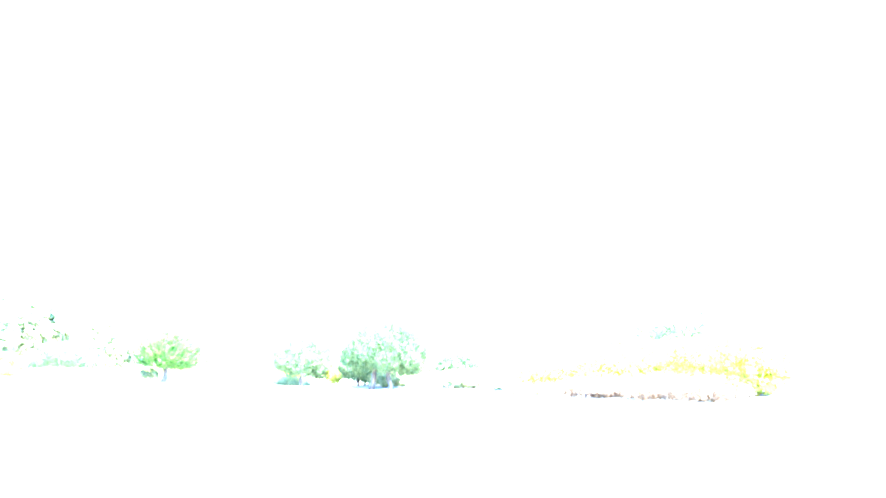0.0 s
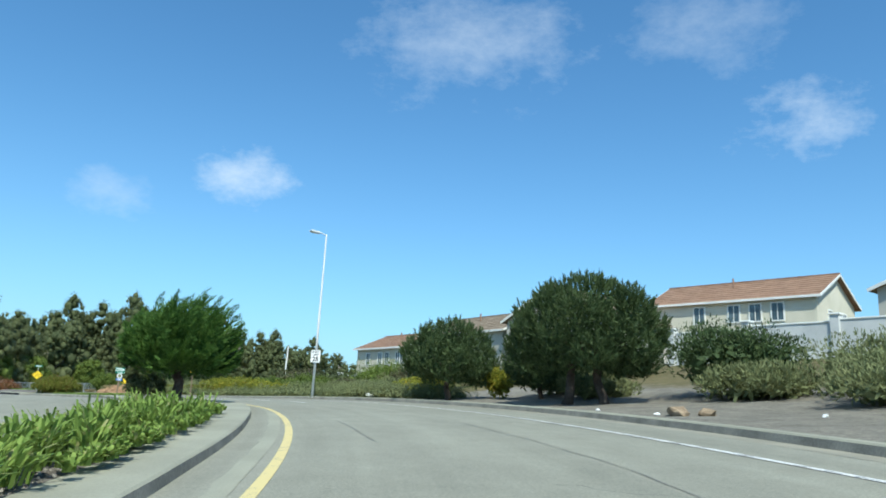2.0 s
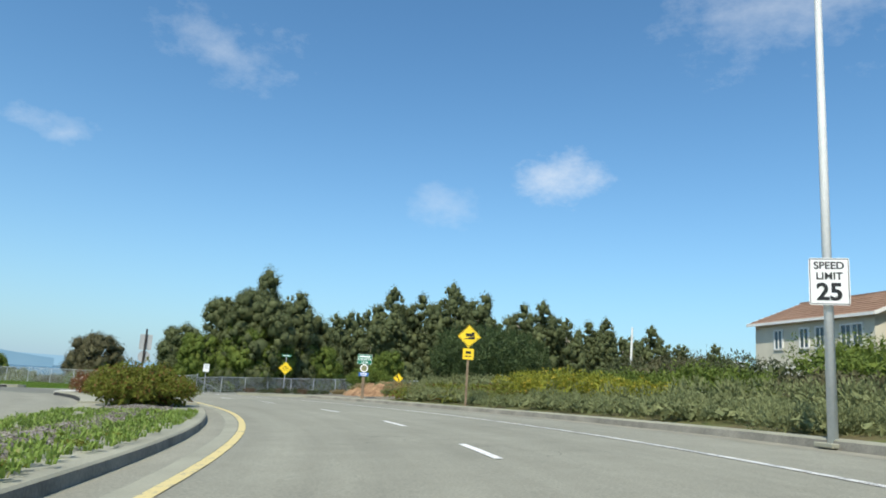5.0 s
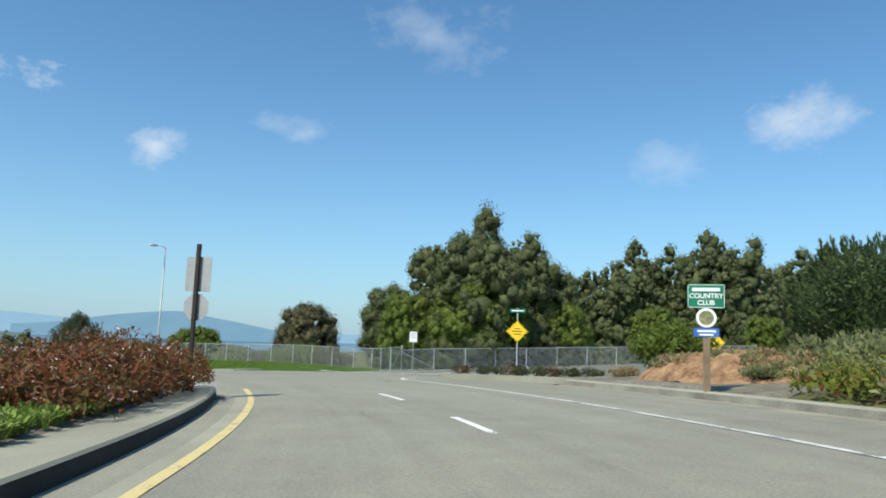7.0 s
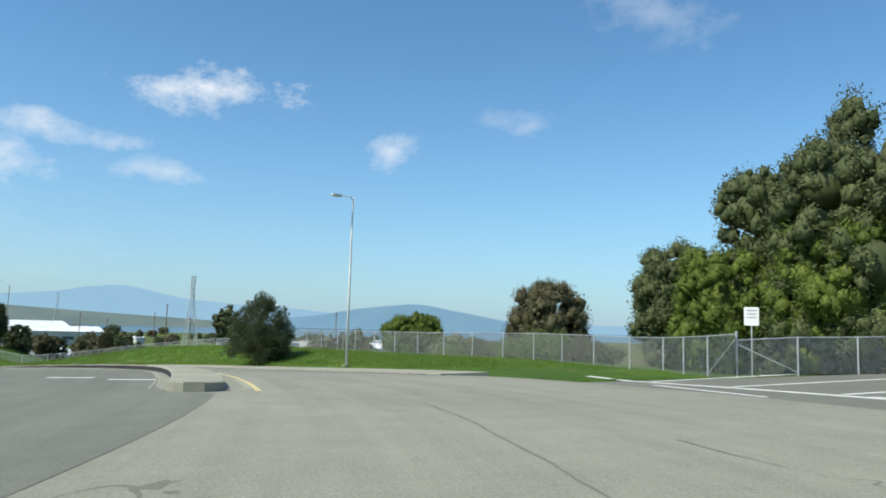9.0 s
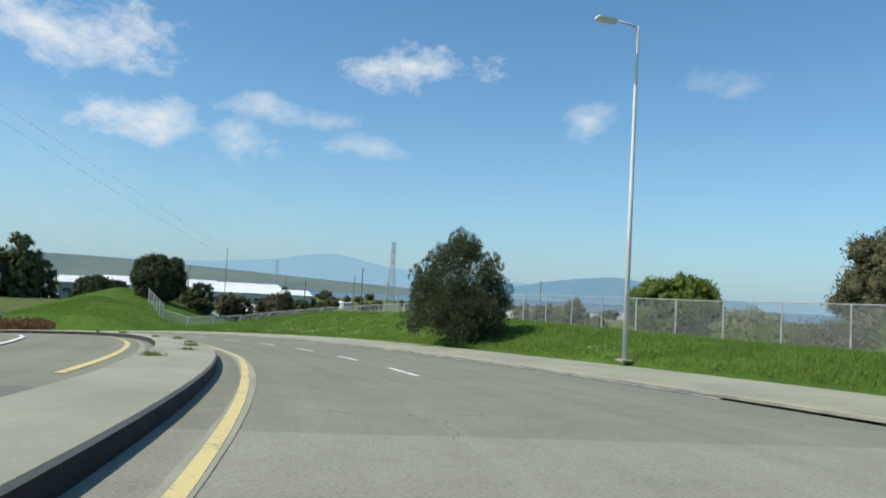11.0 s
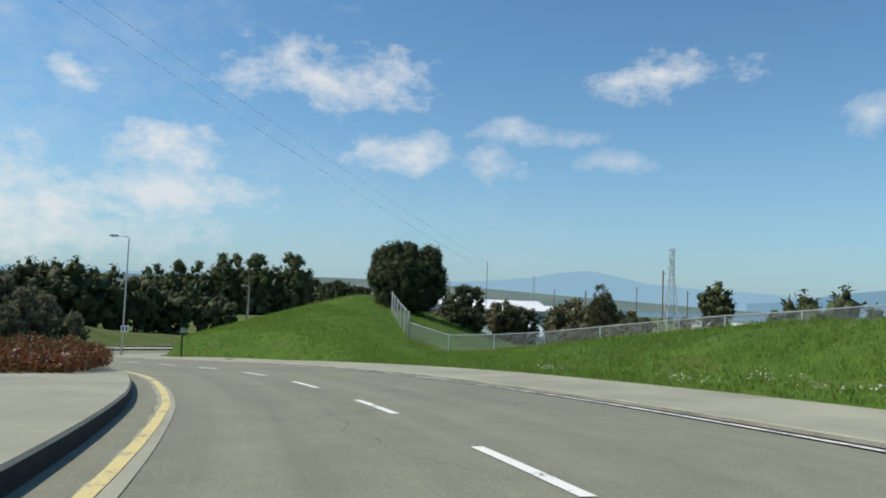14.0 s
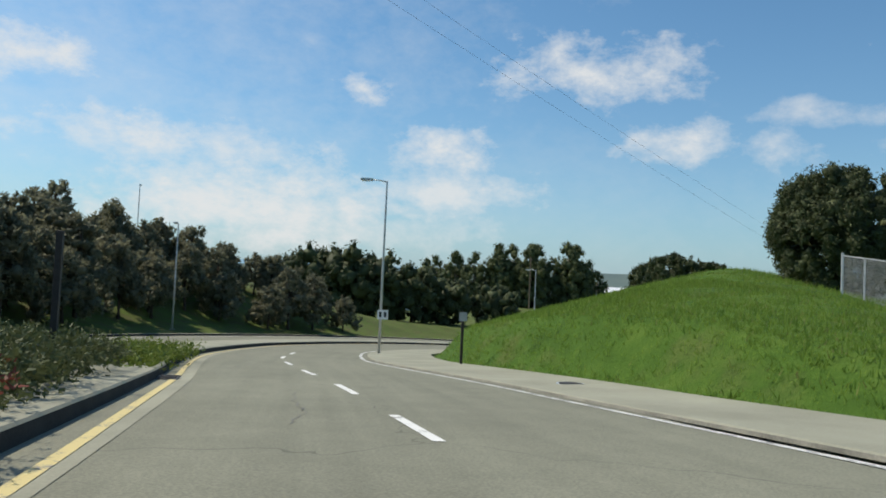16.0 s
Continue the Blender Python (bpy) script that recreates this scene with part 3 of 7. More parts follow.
def ribbon(name, ss, profile, materials, indices, parent=None, smooth_=False, cap=True):
    """Lofts a cross-section along the road: profile(s) gives rows of (d, up)."""
    verts, faces, which = [], [], []
    width = None
    for s in ss:
        rows = profile(s)
        width = len(rows)
        verts += [on_road(s, d, up) for d, up in rows]
    for i in range(len(ss) - 1):
        for j in range(width - 1):
            a = i * width + j
            faces.append((a, a + 1, a + width + 1, a + width))
            which.append(indices[j])
    if cap:
        faces.append(tuple(range(width)))
        faces.append(tuple(range((len(ss) - 1) * width, len(ss) * width))[::-1])
        which += [indices[0], indices[0]]
    ob = mesh_object(name, verts, faces, materials, parent, smooth_, which)
    flat = [(row[0], s) for s in ss for row in profile(s)]
    layer = ob.data.uv_layers.new(name="UVMap")
    layer.data.foreach_set("uv", [c for loop in ob.data.loops for c in flat[loop.vertex_index]])
    bm = bmesh.new()
    bm.from_mesh(ob.data)
    bmesh.ops.recalc_face_normals(bm, faces=bm.faces)
    if sum(f.normal.z * f.calc_area() for f in bm.faces) < 0:
        bmesh.ops.reverse_faces(bm, faces=bm.faces)
    bm.to_mesh(ob.data)
    bm.free()
    return ob


def steps(a, b, w=1.5):
    return np.linspace(a, b, max(2, int(round((b - a) / w)) + 1))


build_ground()

# carriageways
right_edge = lambda s: float(KERB(s)) + 0.45 if not 103 < s < 134 else -9.6
road = ribbon("road", steps(-44, 136), lambda s: [(right_edge(s), -0.25), (right_edge(s), 0.0), (-5.0, 0.0), (-1.5, 0.0), (2.0, 0.0), (4.0, 0.0), (9.0, 0.0), (OPPOSITE, 0.0), (OPPOSITE, -0.25)], ASPHALT, [0] * 8)
tagged(road, "sun-bleached grey asphalt road curving to the left", "road", kind="structure")

road_on = ribbon("road_beyond", steps(136, 310), lambda s: [(right_edge(s), -0.25), (right_edge(s), 0.0), (-5.0, 0.0), (-1.5, 0.0), (2.0, 0.0), (4.0, 0.0), (9.0, 0.0), (OPPOSITE, 0.0), (OPPOSITE, -0.25)], ASPHALT_GREY, [0] * 8)
tagged(road_on, "grey asphalt road running downhill past the green knoll", "road", kind="structure")

# the side street, which leaves to the right behind its planted island
side_corners = [(x, y, float(side_z(x, y))) for x, y in ((-69.3, 97.6), (-48.0, 97.6), (-48.0, 140), (-69.3, 140), (-48.0, 150), (-69.3, 150))]
side = mesh_object("road_side", [(x, y, z + up) for up in (0.0, -0.3) for x, y, z in side_corners],
    [(0, 1, 2, 3), (3, 2, 4, 5), (0, 6, 7, 1), (1, 7, 8, 2), (2, 8, 10, 4), (4, 10, 11, 5), (5, 11, 9, 3), (3, 9, 6, 0)], ASPHALT_DARK)
tagged(side, "darker asphalt side street beside a chain-link fence", "road", kind="structure")

# newer patch of asphalt across the junction, on the far side
patch = ribbon("road_patch", steps(103.6, 139), lambda s: [(float(np.interp(s, (103.6, 107, 111, 121.5, 123, 139), (4.0, 2.8, 2.25, 1.7, 3.0, 2.9))), 0.004), (8.5, 0.004), (OPPOSITE - 1, 0.004)], ASPHALT_DARK, [0, 0], cap=False)
tagged(patch, "darker resurfaced asphalt patch in the junction", "road", kind="structure")


def kerb_run(name, a, b, edge, label, face):
    """Gutter pan and kerb along the right-hand edge."""
    ob = ribbon(name, steps(a, b), lambda s: [(edge(s) + 0.62, 0.004), (edge(s) + 0.03, -0.01), (edge(s), 0.13), (edge(s) - 0.04, 0.16), (edge(s) - 0.2, 0.165), (edge(s) - 0.2, -0.2)], [GUTTER, face, CONCRETE], [0, 1, 2, 2, 2])
    return tagged(ob, label, "kerb", kind="structure")


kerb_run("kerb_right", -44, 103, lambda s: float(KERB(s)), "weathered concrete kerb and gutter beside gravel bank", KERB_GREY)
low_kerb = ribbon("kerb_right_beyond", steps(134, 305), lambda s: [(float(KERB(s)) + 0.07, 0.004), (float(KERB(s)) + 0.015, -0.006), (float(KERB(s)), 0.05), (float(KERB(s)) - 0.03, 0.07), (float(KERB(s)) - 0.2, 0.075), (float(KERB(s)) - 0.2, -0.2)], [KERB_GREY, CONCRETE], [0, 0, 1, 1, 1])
tagged(low_kerb, "low worn concrete kerb with a dark joint", "kerb", kind="structure")
footway = ribbon("pavement", steps(134, 305), lambda s: [(float(KERB(s)) - 0.2, -0.3), (float(KERB(s)) - 0.2, 0.072), ((float(KERB(s)) + float(WALK_BACK(s))) / 2 - 0.1, 0.10), (float(WALK_BACK(s)), 0.14), (float(WALK_BACK(s)) - 0.02, -0.35)], CONCRETE, [0, 0, 0, 0])
tagged(footway, "wide weathered concrete footway along the grass", "pavement", kind="structure")
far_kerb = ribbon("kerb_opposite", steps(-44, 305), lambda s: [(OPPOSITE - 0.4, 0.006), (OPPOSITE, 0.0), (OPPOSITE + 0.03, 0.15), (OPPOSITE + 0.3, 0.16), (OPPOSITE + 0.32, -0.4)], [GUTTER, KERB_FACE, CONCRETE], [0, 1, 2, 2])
tagged(far_kerb, "concrete kerb along the opposite carriageway", "kerb", kind="structure")


def median(name, a, b, fill, label, round_a, round_b, apron=0.95, crown=0.23, face=None, rise=1.0):
    """A raised island between the carriageways: gutter, kerb, concrete apron, filling."""

    def profile(s):
        r, l = float(MEDIAN_R(s)), float(MEDIAN_L(s))
        mid, half = (r + l) / 2, (l - r) / 2
        k = 1.0
        for end, rad in ((s - a, round_a), (b - s, round_b)):
            if rad and end < rad:
                k = min(k, math.sqrt(max(0.0, 1 - (1 - end / rad) ** 2)) * 0.98 + 0.02)
        half *= k
        ap = min(apron, half * 0.8)
        kb = min(0.3, half * 0.4)
        a1, a2, a3, a4 = (rise * h_ for h_ in (0.16, 0.19, 0.195, 0.20))
        return [(mid - half - 0.68 * k, 0.006), (mid - half - 0.02, -0.01), (mid - half, a1), (mid - half + 0.03, a2), (mid - half + kb, a3), (mid - half + ap, a4),
            (mid, a4 + (crown - 0.2) * k), (mid + half - ap, a4), (mid + half - kb, a3), (mid + half - 0.03, a2), (mid + half, a1), (mid + half + 0.02, -0.01), (mid + half + 0.4 * k, 0.006)]

    ss = sorted(set(steps(a, b, 1.2)) | set(a + np.linspace(0, max(round_a, 0.1), 8)) | set(b - np.linspace(0, max(round_b, 0.1), 8)))
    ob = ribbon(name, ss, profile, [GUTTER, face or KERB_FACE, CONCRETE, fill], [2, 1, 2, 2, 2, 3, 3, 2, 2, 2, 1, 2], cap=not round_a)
    return tagged(ob, label, "median", kind="structure")


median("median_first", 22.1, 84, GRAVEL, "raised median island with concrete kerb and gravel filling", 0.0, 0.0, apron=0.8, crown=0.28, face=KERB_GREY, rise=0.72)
median("median_first_end", 84, 102.6, GRAVEL, "raised median island with shade-darkened kerb and gravel filling", 0.0, 2.4, apron=0.8, crown=0.38)
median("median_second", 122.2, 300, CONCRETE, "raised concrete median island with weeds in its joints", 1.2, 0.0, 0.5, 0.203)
# the blunt white-painted end of the first island
nose_r, nose_l = float(MEDIAN_R(22)) - 0.06, float(MEDIAN_L(22)) + 0.06
nose = ribbon("median_end", [21.45, 21.51, 22.15], lambda s: [(nose_r, -0.1), (nose_r, 0.12 if s < 21.48 else 0.18), (nose_r + 0.08, 0.14 if s < 21.48 else 0.215), (nose_l - 0.08, 0.14 if s < 21.48 else 0.215), (nose_l, 0.12 if s < 21.48 else 0.18), (nose_l, -0.1)], NOSE_WHITE, [0] * 5)
tagged(nose, "blunt white-painted concrete end of the median", "median", kind="structure")

# the rounded end of the second island
tip = ribbon("median_tip", np.linspace(121.9, 122.7, 6), lambda s: [((r_ + l_) / 2 + e * (l_ - r_) / 2 * math.sqrt(max(0.05, 1 - ((122.7 - s) / 0.85) ** 2)), up) for r_, l_ in ((float(MEDIAN_R(s)), float(MEDIAN_L(s))),) for e, up in ((-1.01, 0.0), (-1.01, 0.185), (-0.9, 0.205), (0.9, 0.205), (1.01, 0.185), (1.01, 0.0))], CONCRETE, [0] * 5)
tagged(tip, "rounded concrete end of the second median", "median", kind="structure")

# the rounded white-painted cap at the other end
tail = ribbon("median_tail", np.linspace(100.6, 102.56, 9), lambda s: [((r_ + l_) / 2 + e * (l_ - r_) / 2 * math.sqrt(max(0.002, 1 - (max(0, s - 100.2) / 2.42) ** 2)), up) for r_, l_ in ((float(MEDIAN_R(s)), float(MEDIAN_L(s))),) for e, up in ((-1.005, 0.0), (-1.005, 0.20), (-0.9, 0.235), (0.9, 0.235), (1.005, 0.20), (1.005, 0.0))], NOSE_WHITE, [0] * 5)
tagged(tail, "rounded white-painted concrete end of the median", "median", kind="structure")


def stripe(name, a, b, centre, width, material_, label, up=0.008):
    ob = ribbon(name, steps(a, b, 1.0), lambda s: [(float(centre(s)) - width / 2, up), (float(centre(s)) + width / 2, up)], material_, [0], cap=False)
    return tagged(ob, label, "road marking", kind="structure")


stripe("marking_yellow", 22.4, 103.5, YELLOW, 0.135, YELLOW_PAINT, "faded yellow edge line beside the median gutter")
stripe("marking_yellow_beyond", 122.0, 290, YELLOW, 0.125, YELLOW_PAINT, "faded yellow edge line beside the median gutter")
stripe("marking_edge", -44, 108, WHITE, 0.13, EDGE_PAINT, "worn white edge line near the kerb")
stripe("marking_edge_beyond", 141, 290, WHITE, 0.15, EDGE_PAINT, "worn white edge line near the kerb")
second_yellow = lambda s: MEDIAN_L(s) + 0.75
stripe("marking_yellow_opposite", 27, 105, second_yellow, 0.15, WHITE_PAINT, "pale edge line on the opposite carriageway")
stripe("marking_yellow_pocket", 141, 189, second_yellow, 0.15, YELLOW_PAINT, "yellow edge line round the turning pocket")
stripe("marking_pocket", 146, 172, lambda s: second_yellow(s) + 2.6 + 0.05 * (s - 146), 0.14, WHITE_PAINT, "white line of the turning pocket")
stripe("marking_opposite_edge", 20, 105, lambda s: 13.6 + 0 * s, 0.13, EDGE_PAINT, "worn white edge line on the opposite carriageway")
stripe("marking_opposite_edge_beyond", 141, 290, lambda s: 13.6 + 0 * s, 0.13, EDGE_PAINT, "worn white edge line on the opposite carriageway")


def dashes(name, starts, length, centre, width, label):
    for s in starts:
        ob = stripe(name, s, s + length, centre, width, WHITE_PAINT, label)
        tagged(ob, category="road marking", group="lane dashes")


dashes("lane_dash", [55.0, 61.0, 67.9, 75.2, 83.0, 91.6, 97.9], 2.3, DASH, 0.13, "white lane dash on grey asphalt")
dashes("lane_dash", np.arange(143.7, 228, 5.43), 2.3, DASH, 0.14, "white lane dash on grey asphalt")
dashes("lane_dash", np.arange(20, 104, 7.3), 2.2, lambda s: 9.8 + 0 * s, 0.13, "white lane dash on the opposite carriageway")

# tarred joints between the lanes
def joint(a, b, centre, seed):
    wob = lambda s: 0.018 * math.sin(s * 1.7 + seed) + 0.012 * math.sin(s * 4.3 + 2 * seed)
    ob = ribbon("road_joint", steps(a, b, 0.4), lambda s: [(float(centre(s)) + wob(s) - 0.010 - 0.008 * math.sin(s * 2.9), 0.0065), (float(centre(s)) + wob(s) + 0.010 + 0.007 * math.sin(s * 5.1), 0.0065)], ASPHALT_TAR, [0], cap=False)
    return tagged(ob, "dark tarred joint between two lanes of asphalt", "road joint", kind="structure")


joint(22, 40, lambda s: np.interp(s, (22, 27.7, 32.4, 38.4), (-2.5, -2.74, -2.87, -2.7)), 1)
joint(35.4, 40.5, lambda s: np.interp(s, (35.4, 39, 40.5), (-0.2, -0.03, 0.0)), 2)
joint(106, 119, lambda s: np.interp(s, (106, 111, 117), (-1.8, -1.74, -1.91)), 3)
joint(111.6, 113.4, lambda s: -3.7 + 0 * s, 4)


def crack(points, seed, width=0.018):
    """A ragged tarred crack through places (s, d) on the road."""
    r = random.Random(seed)
    rows = []
    for (s0, d0), (s1, d1) in zip(points[:-1], points[1:]):
        for k in range(7):
            u = k / 7
            rows.append((s0 + (s1 - s0) * u + r.uniform(-0.06, 0.06), d0 + (d1 - d0) * u + r.uniform(-0.05, 0.05)))
    rows.append(points[-1])
    verts = []
    for (s_, d_), k in zip(rows, range(len(rows))):
        a, b = rows[max(0, k - 1)], rows[min(len(rows) - 1, k + 1)]
        v = Vector((b[0] - a[0], b[1] - a[1])).normalized() * width * r.uniform(0.25, 1.0)
        verts += [on_road(s_ - v.y, d_ + v.x, 0.0062), on_road(s_ + v.y, d_ - v.x, 0.0062)]
    ob = mesh_object("road_crack", verts, [(2 * k, 2 * k + 1, 2 * k + 3, 2 * k + 2) for k in range(len(rows) - 1)], ASPHALT_TAR)
    return tagged(ob, "dark tarred crack wandering over the asphalt", "road crack", kind="structure")


for k, line_ in enumerate((((187.2, 0.26), (188.7, 0.22), (189.6, 0.1), (191.6, 0.19)), ((188.9, 0.05), (187.7, -0.34), (187.2, -0.65), (186.9, -1.3)), ((165.4, -0.2), (166.8, -0.25), (167.8, -0.3), (168.6, -0.2)), ((166.8, -0.25), (166.2, -0.5)),
        ((203.5, 0.4), (202.0, 0.35), (200.4, 0.2), (199.2, 0.35)), ((62.5, -3.3), (61.0, -3.2), (59.8, -3.5)), ((95.5, -0.6), (94.4, -0.5), (93.6, -0.7)), ((151.0, -5.2), (149.8, -5.0), (148.6, -5.3)), ((158.5, -0.9), (157.3, -0.8), (156.0, -1.1)))):
    crack(line_, k)

# crosswalk lines over the mouth of the side street
for d_ in (-10.0, -13.2):
    verts = []
    for s_ in np.linspace(117.5, 131.0, 12):
        for off in (-0.15, 0.15):
            q = on_road(s_, d_ + off)
            verts.append((q.x, q.y, float(side_z(q.x, q.y)) + 0.012))
    cross = mesh_object("marking_crosswalk", verts, [(2 * i, 2 * i + 1, 2 * i + 3, 2 * i + 2) for i in range(11)], WHITE_PAINT)
    tagged(cross, "white crosswalk line over the side street", "road marking", kind="structure")
for s_ in (121.0, 124.5, 128.0):
    a, b = on_road(s_, -13.6), on_road(s_ + 1.0, -22.0)
    side_v = Vector((0.12, 0, 0))
    verts = [(p.x, p.y, float(side_z(p.x, p.y)) + 0.012) for p in (a - side_v, a + side_v, b + side_v, b - side_v)]
    lane_line = mesh_object("marking_side_lane", verts, [(0, 1, 2, 3)], WHITE_PAINT)
    tagged(lane_line, "white lane line on the side street", "road marking", kind="structure")
# white bars before the second island
for s_, d_ in ((127.3, 3.65), (128.4, 5.2)):
    stripe("marking_bar", s_, s_ + 0.4, lambda s, d=d_: d + 0 * s, 1.15, WHITE_PAINT, "white bar painted beside the island")
for a, b in (((-54.2, 99.2), (-48.9, 98.1)), ((-54.2, 100.9), (-49.6, 100.4)), ((-59.5, 104.6), (-50.5, 103.4)), ((-66.5, 103.2), (-60.5, 102.4))):
    verts = [(x, y + off, float(side_z(x, y)) + 0.012) for off in (-0.16, 0.16) for x, y in (a, b)]
    tagged(mesh_object("marking_side_bar", verts, [(0, 1, 3, 2)], WHITE_PAINT), "white bar painted on the side street", "road marking", kind="structure")
# the edge line turns into the side street
verts = []
for k in range(9):
    a = k / 8 * 1.2
    p = on_road(108.0 + 2.6 * math.sin(a), -5.5 - 2.2 * (1 - math.cos(a)))
    q = on_road(108.0 + 2.75 * math.sin(a), -5.5 - 2.2 * (1 - math.cos(a)) + 0.14 * math.cos(a))
    verts += [(p.x, p.y, p.z + 0.009), (q.x, q.y, q.z + 0.009)]
tagged(mesh_object("marking_turn", verts, [(2 * i, 2 * i + 1, 2 * i + 3, 2 * i + 2) for i in range(8)], WHITE_PAINT), "white edge line curling into the side street", "road marking", kind="structure")


# ---- makers ----
def thing(name, label, category, at_=(0, 0, 0), yaw=0.0, group="", kind="", tilt=0.0):
    ob = new(name)
    ob.matrix_world = pose(*at_, 0, 0, yaw) @ pose(0, 0, 0, tilt, 0, 0)
    ob.empty_display_size = 0.3
    return tagged(ob, label, category, group, kind)


def part(name, bm, material_, parent, label="", smooth_=False):
    """One mesh under a thing or a part."""
    me = bpy.data.meshes.new(name)
    bm.to_mesh(me)
    bm.free()
    me.materials.append(material_)
    if smooth_:
        me.polygons.foreach_set("use_smooth", [True] * len(me.polygons))
    ob = new(name, me)
    ob.parent = parent
    if label:
        ob["label"] = label
    return ob


def box(size, at_=(0, 0, 0), bevel=0.0, bm=None):
    bm = bm or bmesh.new()
    got = bmesh.ops.create_cube(bm, size=1.0, matrix=Matrix.Translation(at_) @ Matrix.Diagonal((*size, 1)))
    if bevel:
        edges = list({e for v in got["verts"] for e in v.link_edges})
        bmesh.ops.bevel(bm, geom=edges, offset=bevel, segments=1, affect="EDGES")
    return bm


def tube(points, radii, sides=10, bm=None, caps=True):
    """A round bar through points with a radius at each."""
    bm = bm or bmesh.new()
    rings = []
    pts = [Vector(p) for p in points]
    for i, (p, r) in enumerate(zip(pts, radii)):
        ahead = (pts[min(i + 1, len(pts) - 1)] - pts[max(i - 1, 0)]).normalized()
        side = ahead.orthogonal().normalized() if abs(ahead.z) < 0.99 else Vector((1, 0, 0))
        if i and abs(ahead.z) < 0.99:
            side = (rings_side - ahead * rings_side.dot(ahead)).normalized()
        rings_side = side
        other = ahead.cross(side)
        rings.append([bm.verts.new(p + r * (math.cos(a) * side + math.sin(a) * other)) for a in np.linspace(0, 2 * math.pi, sides, endpoint=False)])
    for a, b in zip(rings[:-1], rings[1:]):
        for j in range(sides):
            bm.faces.new((a[j], a[(j + 1) % sides], b[(j + 1) % sides], b[j]))
    if caps:
        bm.faces.new(rings[0][::-1])
        bm.faces.new(rings[-1])
    return bm


def flat_plate(outline, thick=0.004, bm=None, y=0.0):
    """A plate standing in the x-z plane, facing -y."""
    bm = bm or bmesh.new()
    front = [bm.verts.new((x, y - thick / 2, z)) for x, z in outline]
    back = [bm.verts.new((x, y + thick / 2, z)) for x, z in outline]
    bm.faces.new(front)
    bm.faces.new(back[::-1])
    n = len(outline)
    for i in range(n):
        bm.faces.new((front[i], back[i], back[(i + 1) % n], front[(i + 1) % n]))
    bmesh.ops.recalc_face_normals(bm, faces=bm.faces)
    return bm


def rounded(w, h, r=0.04, cx=0.0, cz=0.0, k=4):
    out = []
    for sx, sz, a0 in ((1, -1, -90), (1, 1, 0), (-1, 1, 90), (-1, -1, 180)):
        for i in range(k + 1):
            a = radians(a0 + 90 * i / k)
            out.append((cx + sx * (w / 2 - r) + r * math.cos(a), cz + sz * (h / 2 - r) + r * math.sin(a)))
    return out


def disc(r, cx=0.0, cz=0.0, k=24, a0=0.0):
    return [(cx + r * math.cos(a0 + 2 * math.pi * i / k), cz + r * math.sin(a0 + 2 * math.pi * i / k)) for i in range(k)]


def lettering(text, size, material_, parent, x, y, z, bold=0.0):
    """Letters in the built-in font, standing in the x-z plane, facing -y."""
    curve = bpy.data.curves.new("lettering", "FONT")
    curve.body, curve.size, curve.align_x, curve.align_y = text, size, "CENTER", "CENTER"
    curve.extrude, curve.offset = 0.002, bold
    holder = bpy.data.objects.new("lettering", curve)
    scene.collection.objects.link(holder)
    me = bpy.data.meshes.new_from_object(holder)
    bpy.data.objects.remove(holder)
    me.transform(pose(x, y, z, 90, 0, 0))
    me.materials.append(material_)
    ob = new("lettering", me)
    ob.parent = parent
    return ob


# ---- foliage ----
def leaf_mesh(name, at_, along, face, length, width, material_, parent, label="", tip=0.35):
    """Many leaves as one mesh: each a tapered blade at a point, lying along one way and facing another."""
    at_, along, face = (np.asarray(v, float) for v in (at_, along, face))
    along /= np.linalg.norm(along, axis=1)[:, None] + 1e-9
    side = np.cross(along, face)
    side /= np.linalg.norm(side, axis=1)[:, None] + 1e-9
    length, width = np.broadcast_to(length, len(at_))[:, None], np.broadcast_to(width, len(at_))[:, None]
    a = at_ - side * width * 0.5
    b = at_ + side * width * 0.5
    c = at_ + along * length + side * width * tip * 0.5
    d = at_ + along * length - side * width * tip * 0.5
    n = len(at_)
    verts = np.stack([a, b, c, d], 1).reshape(-1, 3)
    me = bpy.data.meshes.new(name)
    me.vertices.add(4 * n)
    me.vertices.foreach_set("co", verts.astype(np.float32).ravel())
    me.loops.add(4 * n)
    me.loops.foreach_set("vertex_index", np.arange(4 * n, dtype=np.int32))
    me.polygons.add(n)
    me.polygons.foreach_set("loop_start", np.arange(0, 4 * n, 4, dtype=np.int32))
    me.polygons.foreach_set("loop_total", np.full(n, 4, dtype=np.int32))
    me.materials.append(material_)
    me.update(calc_edges=True)
    me.validate()
    ob = new(name, me)
    ob.parent = parent
    if label:
        ob["label"] = label
    return ob


def ball_points(rng, n):
    v = rng.normal(size=(n, 3))
    return v / np.linalg.norm(v, axis=1)[:, None]


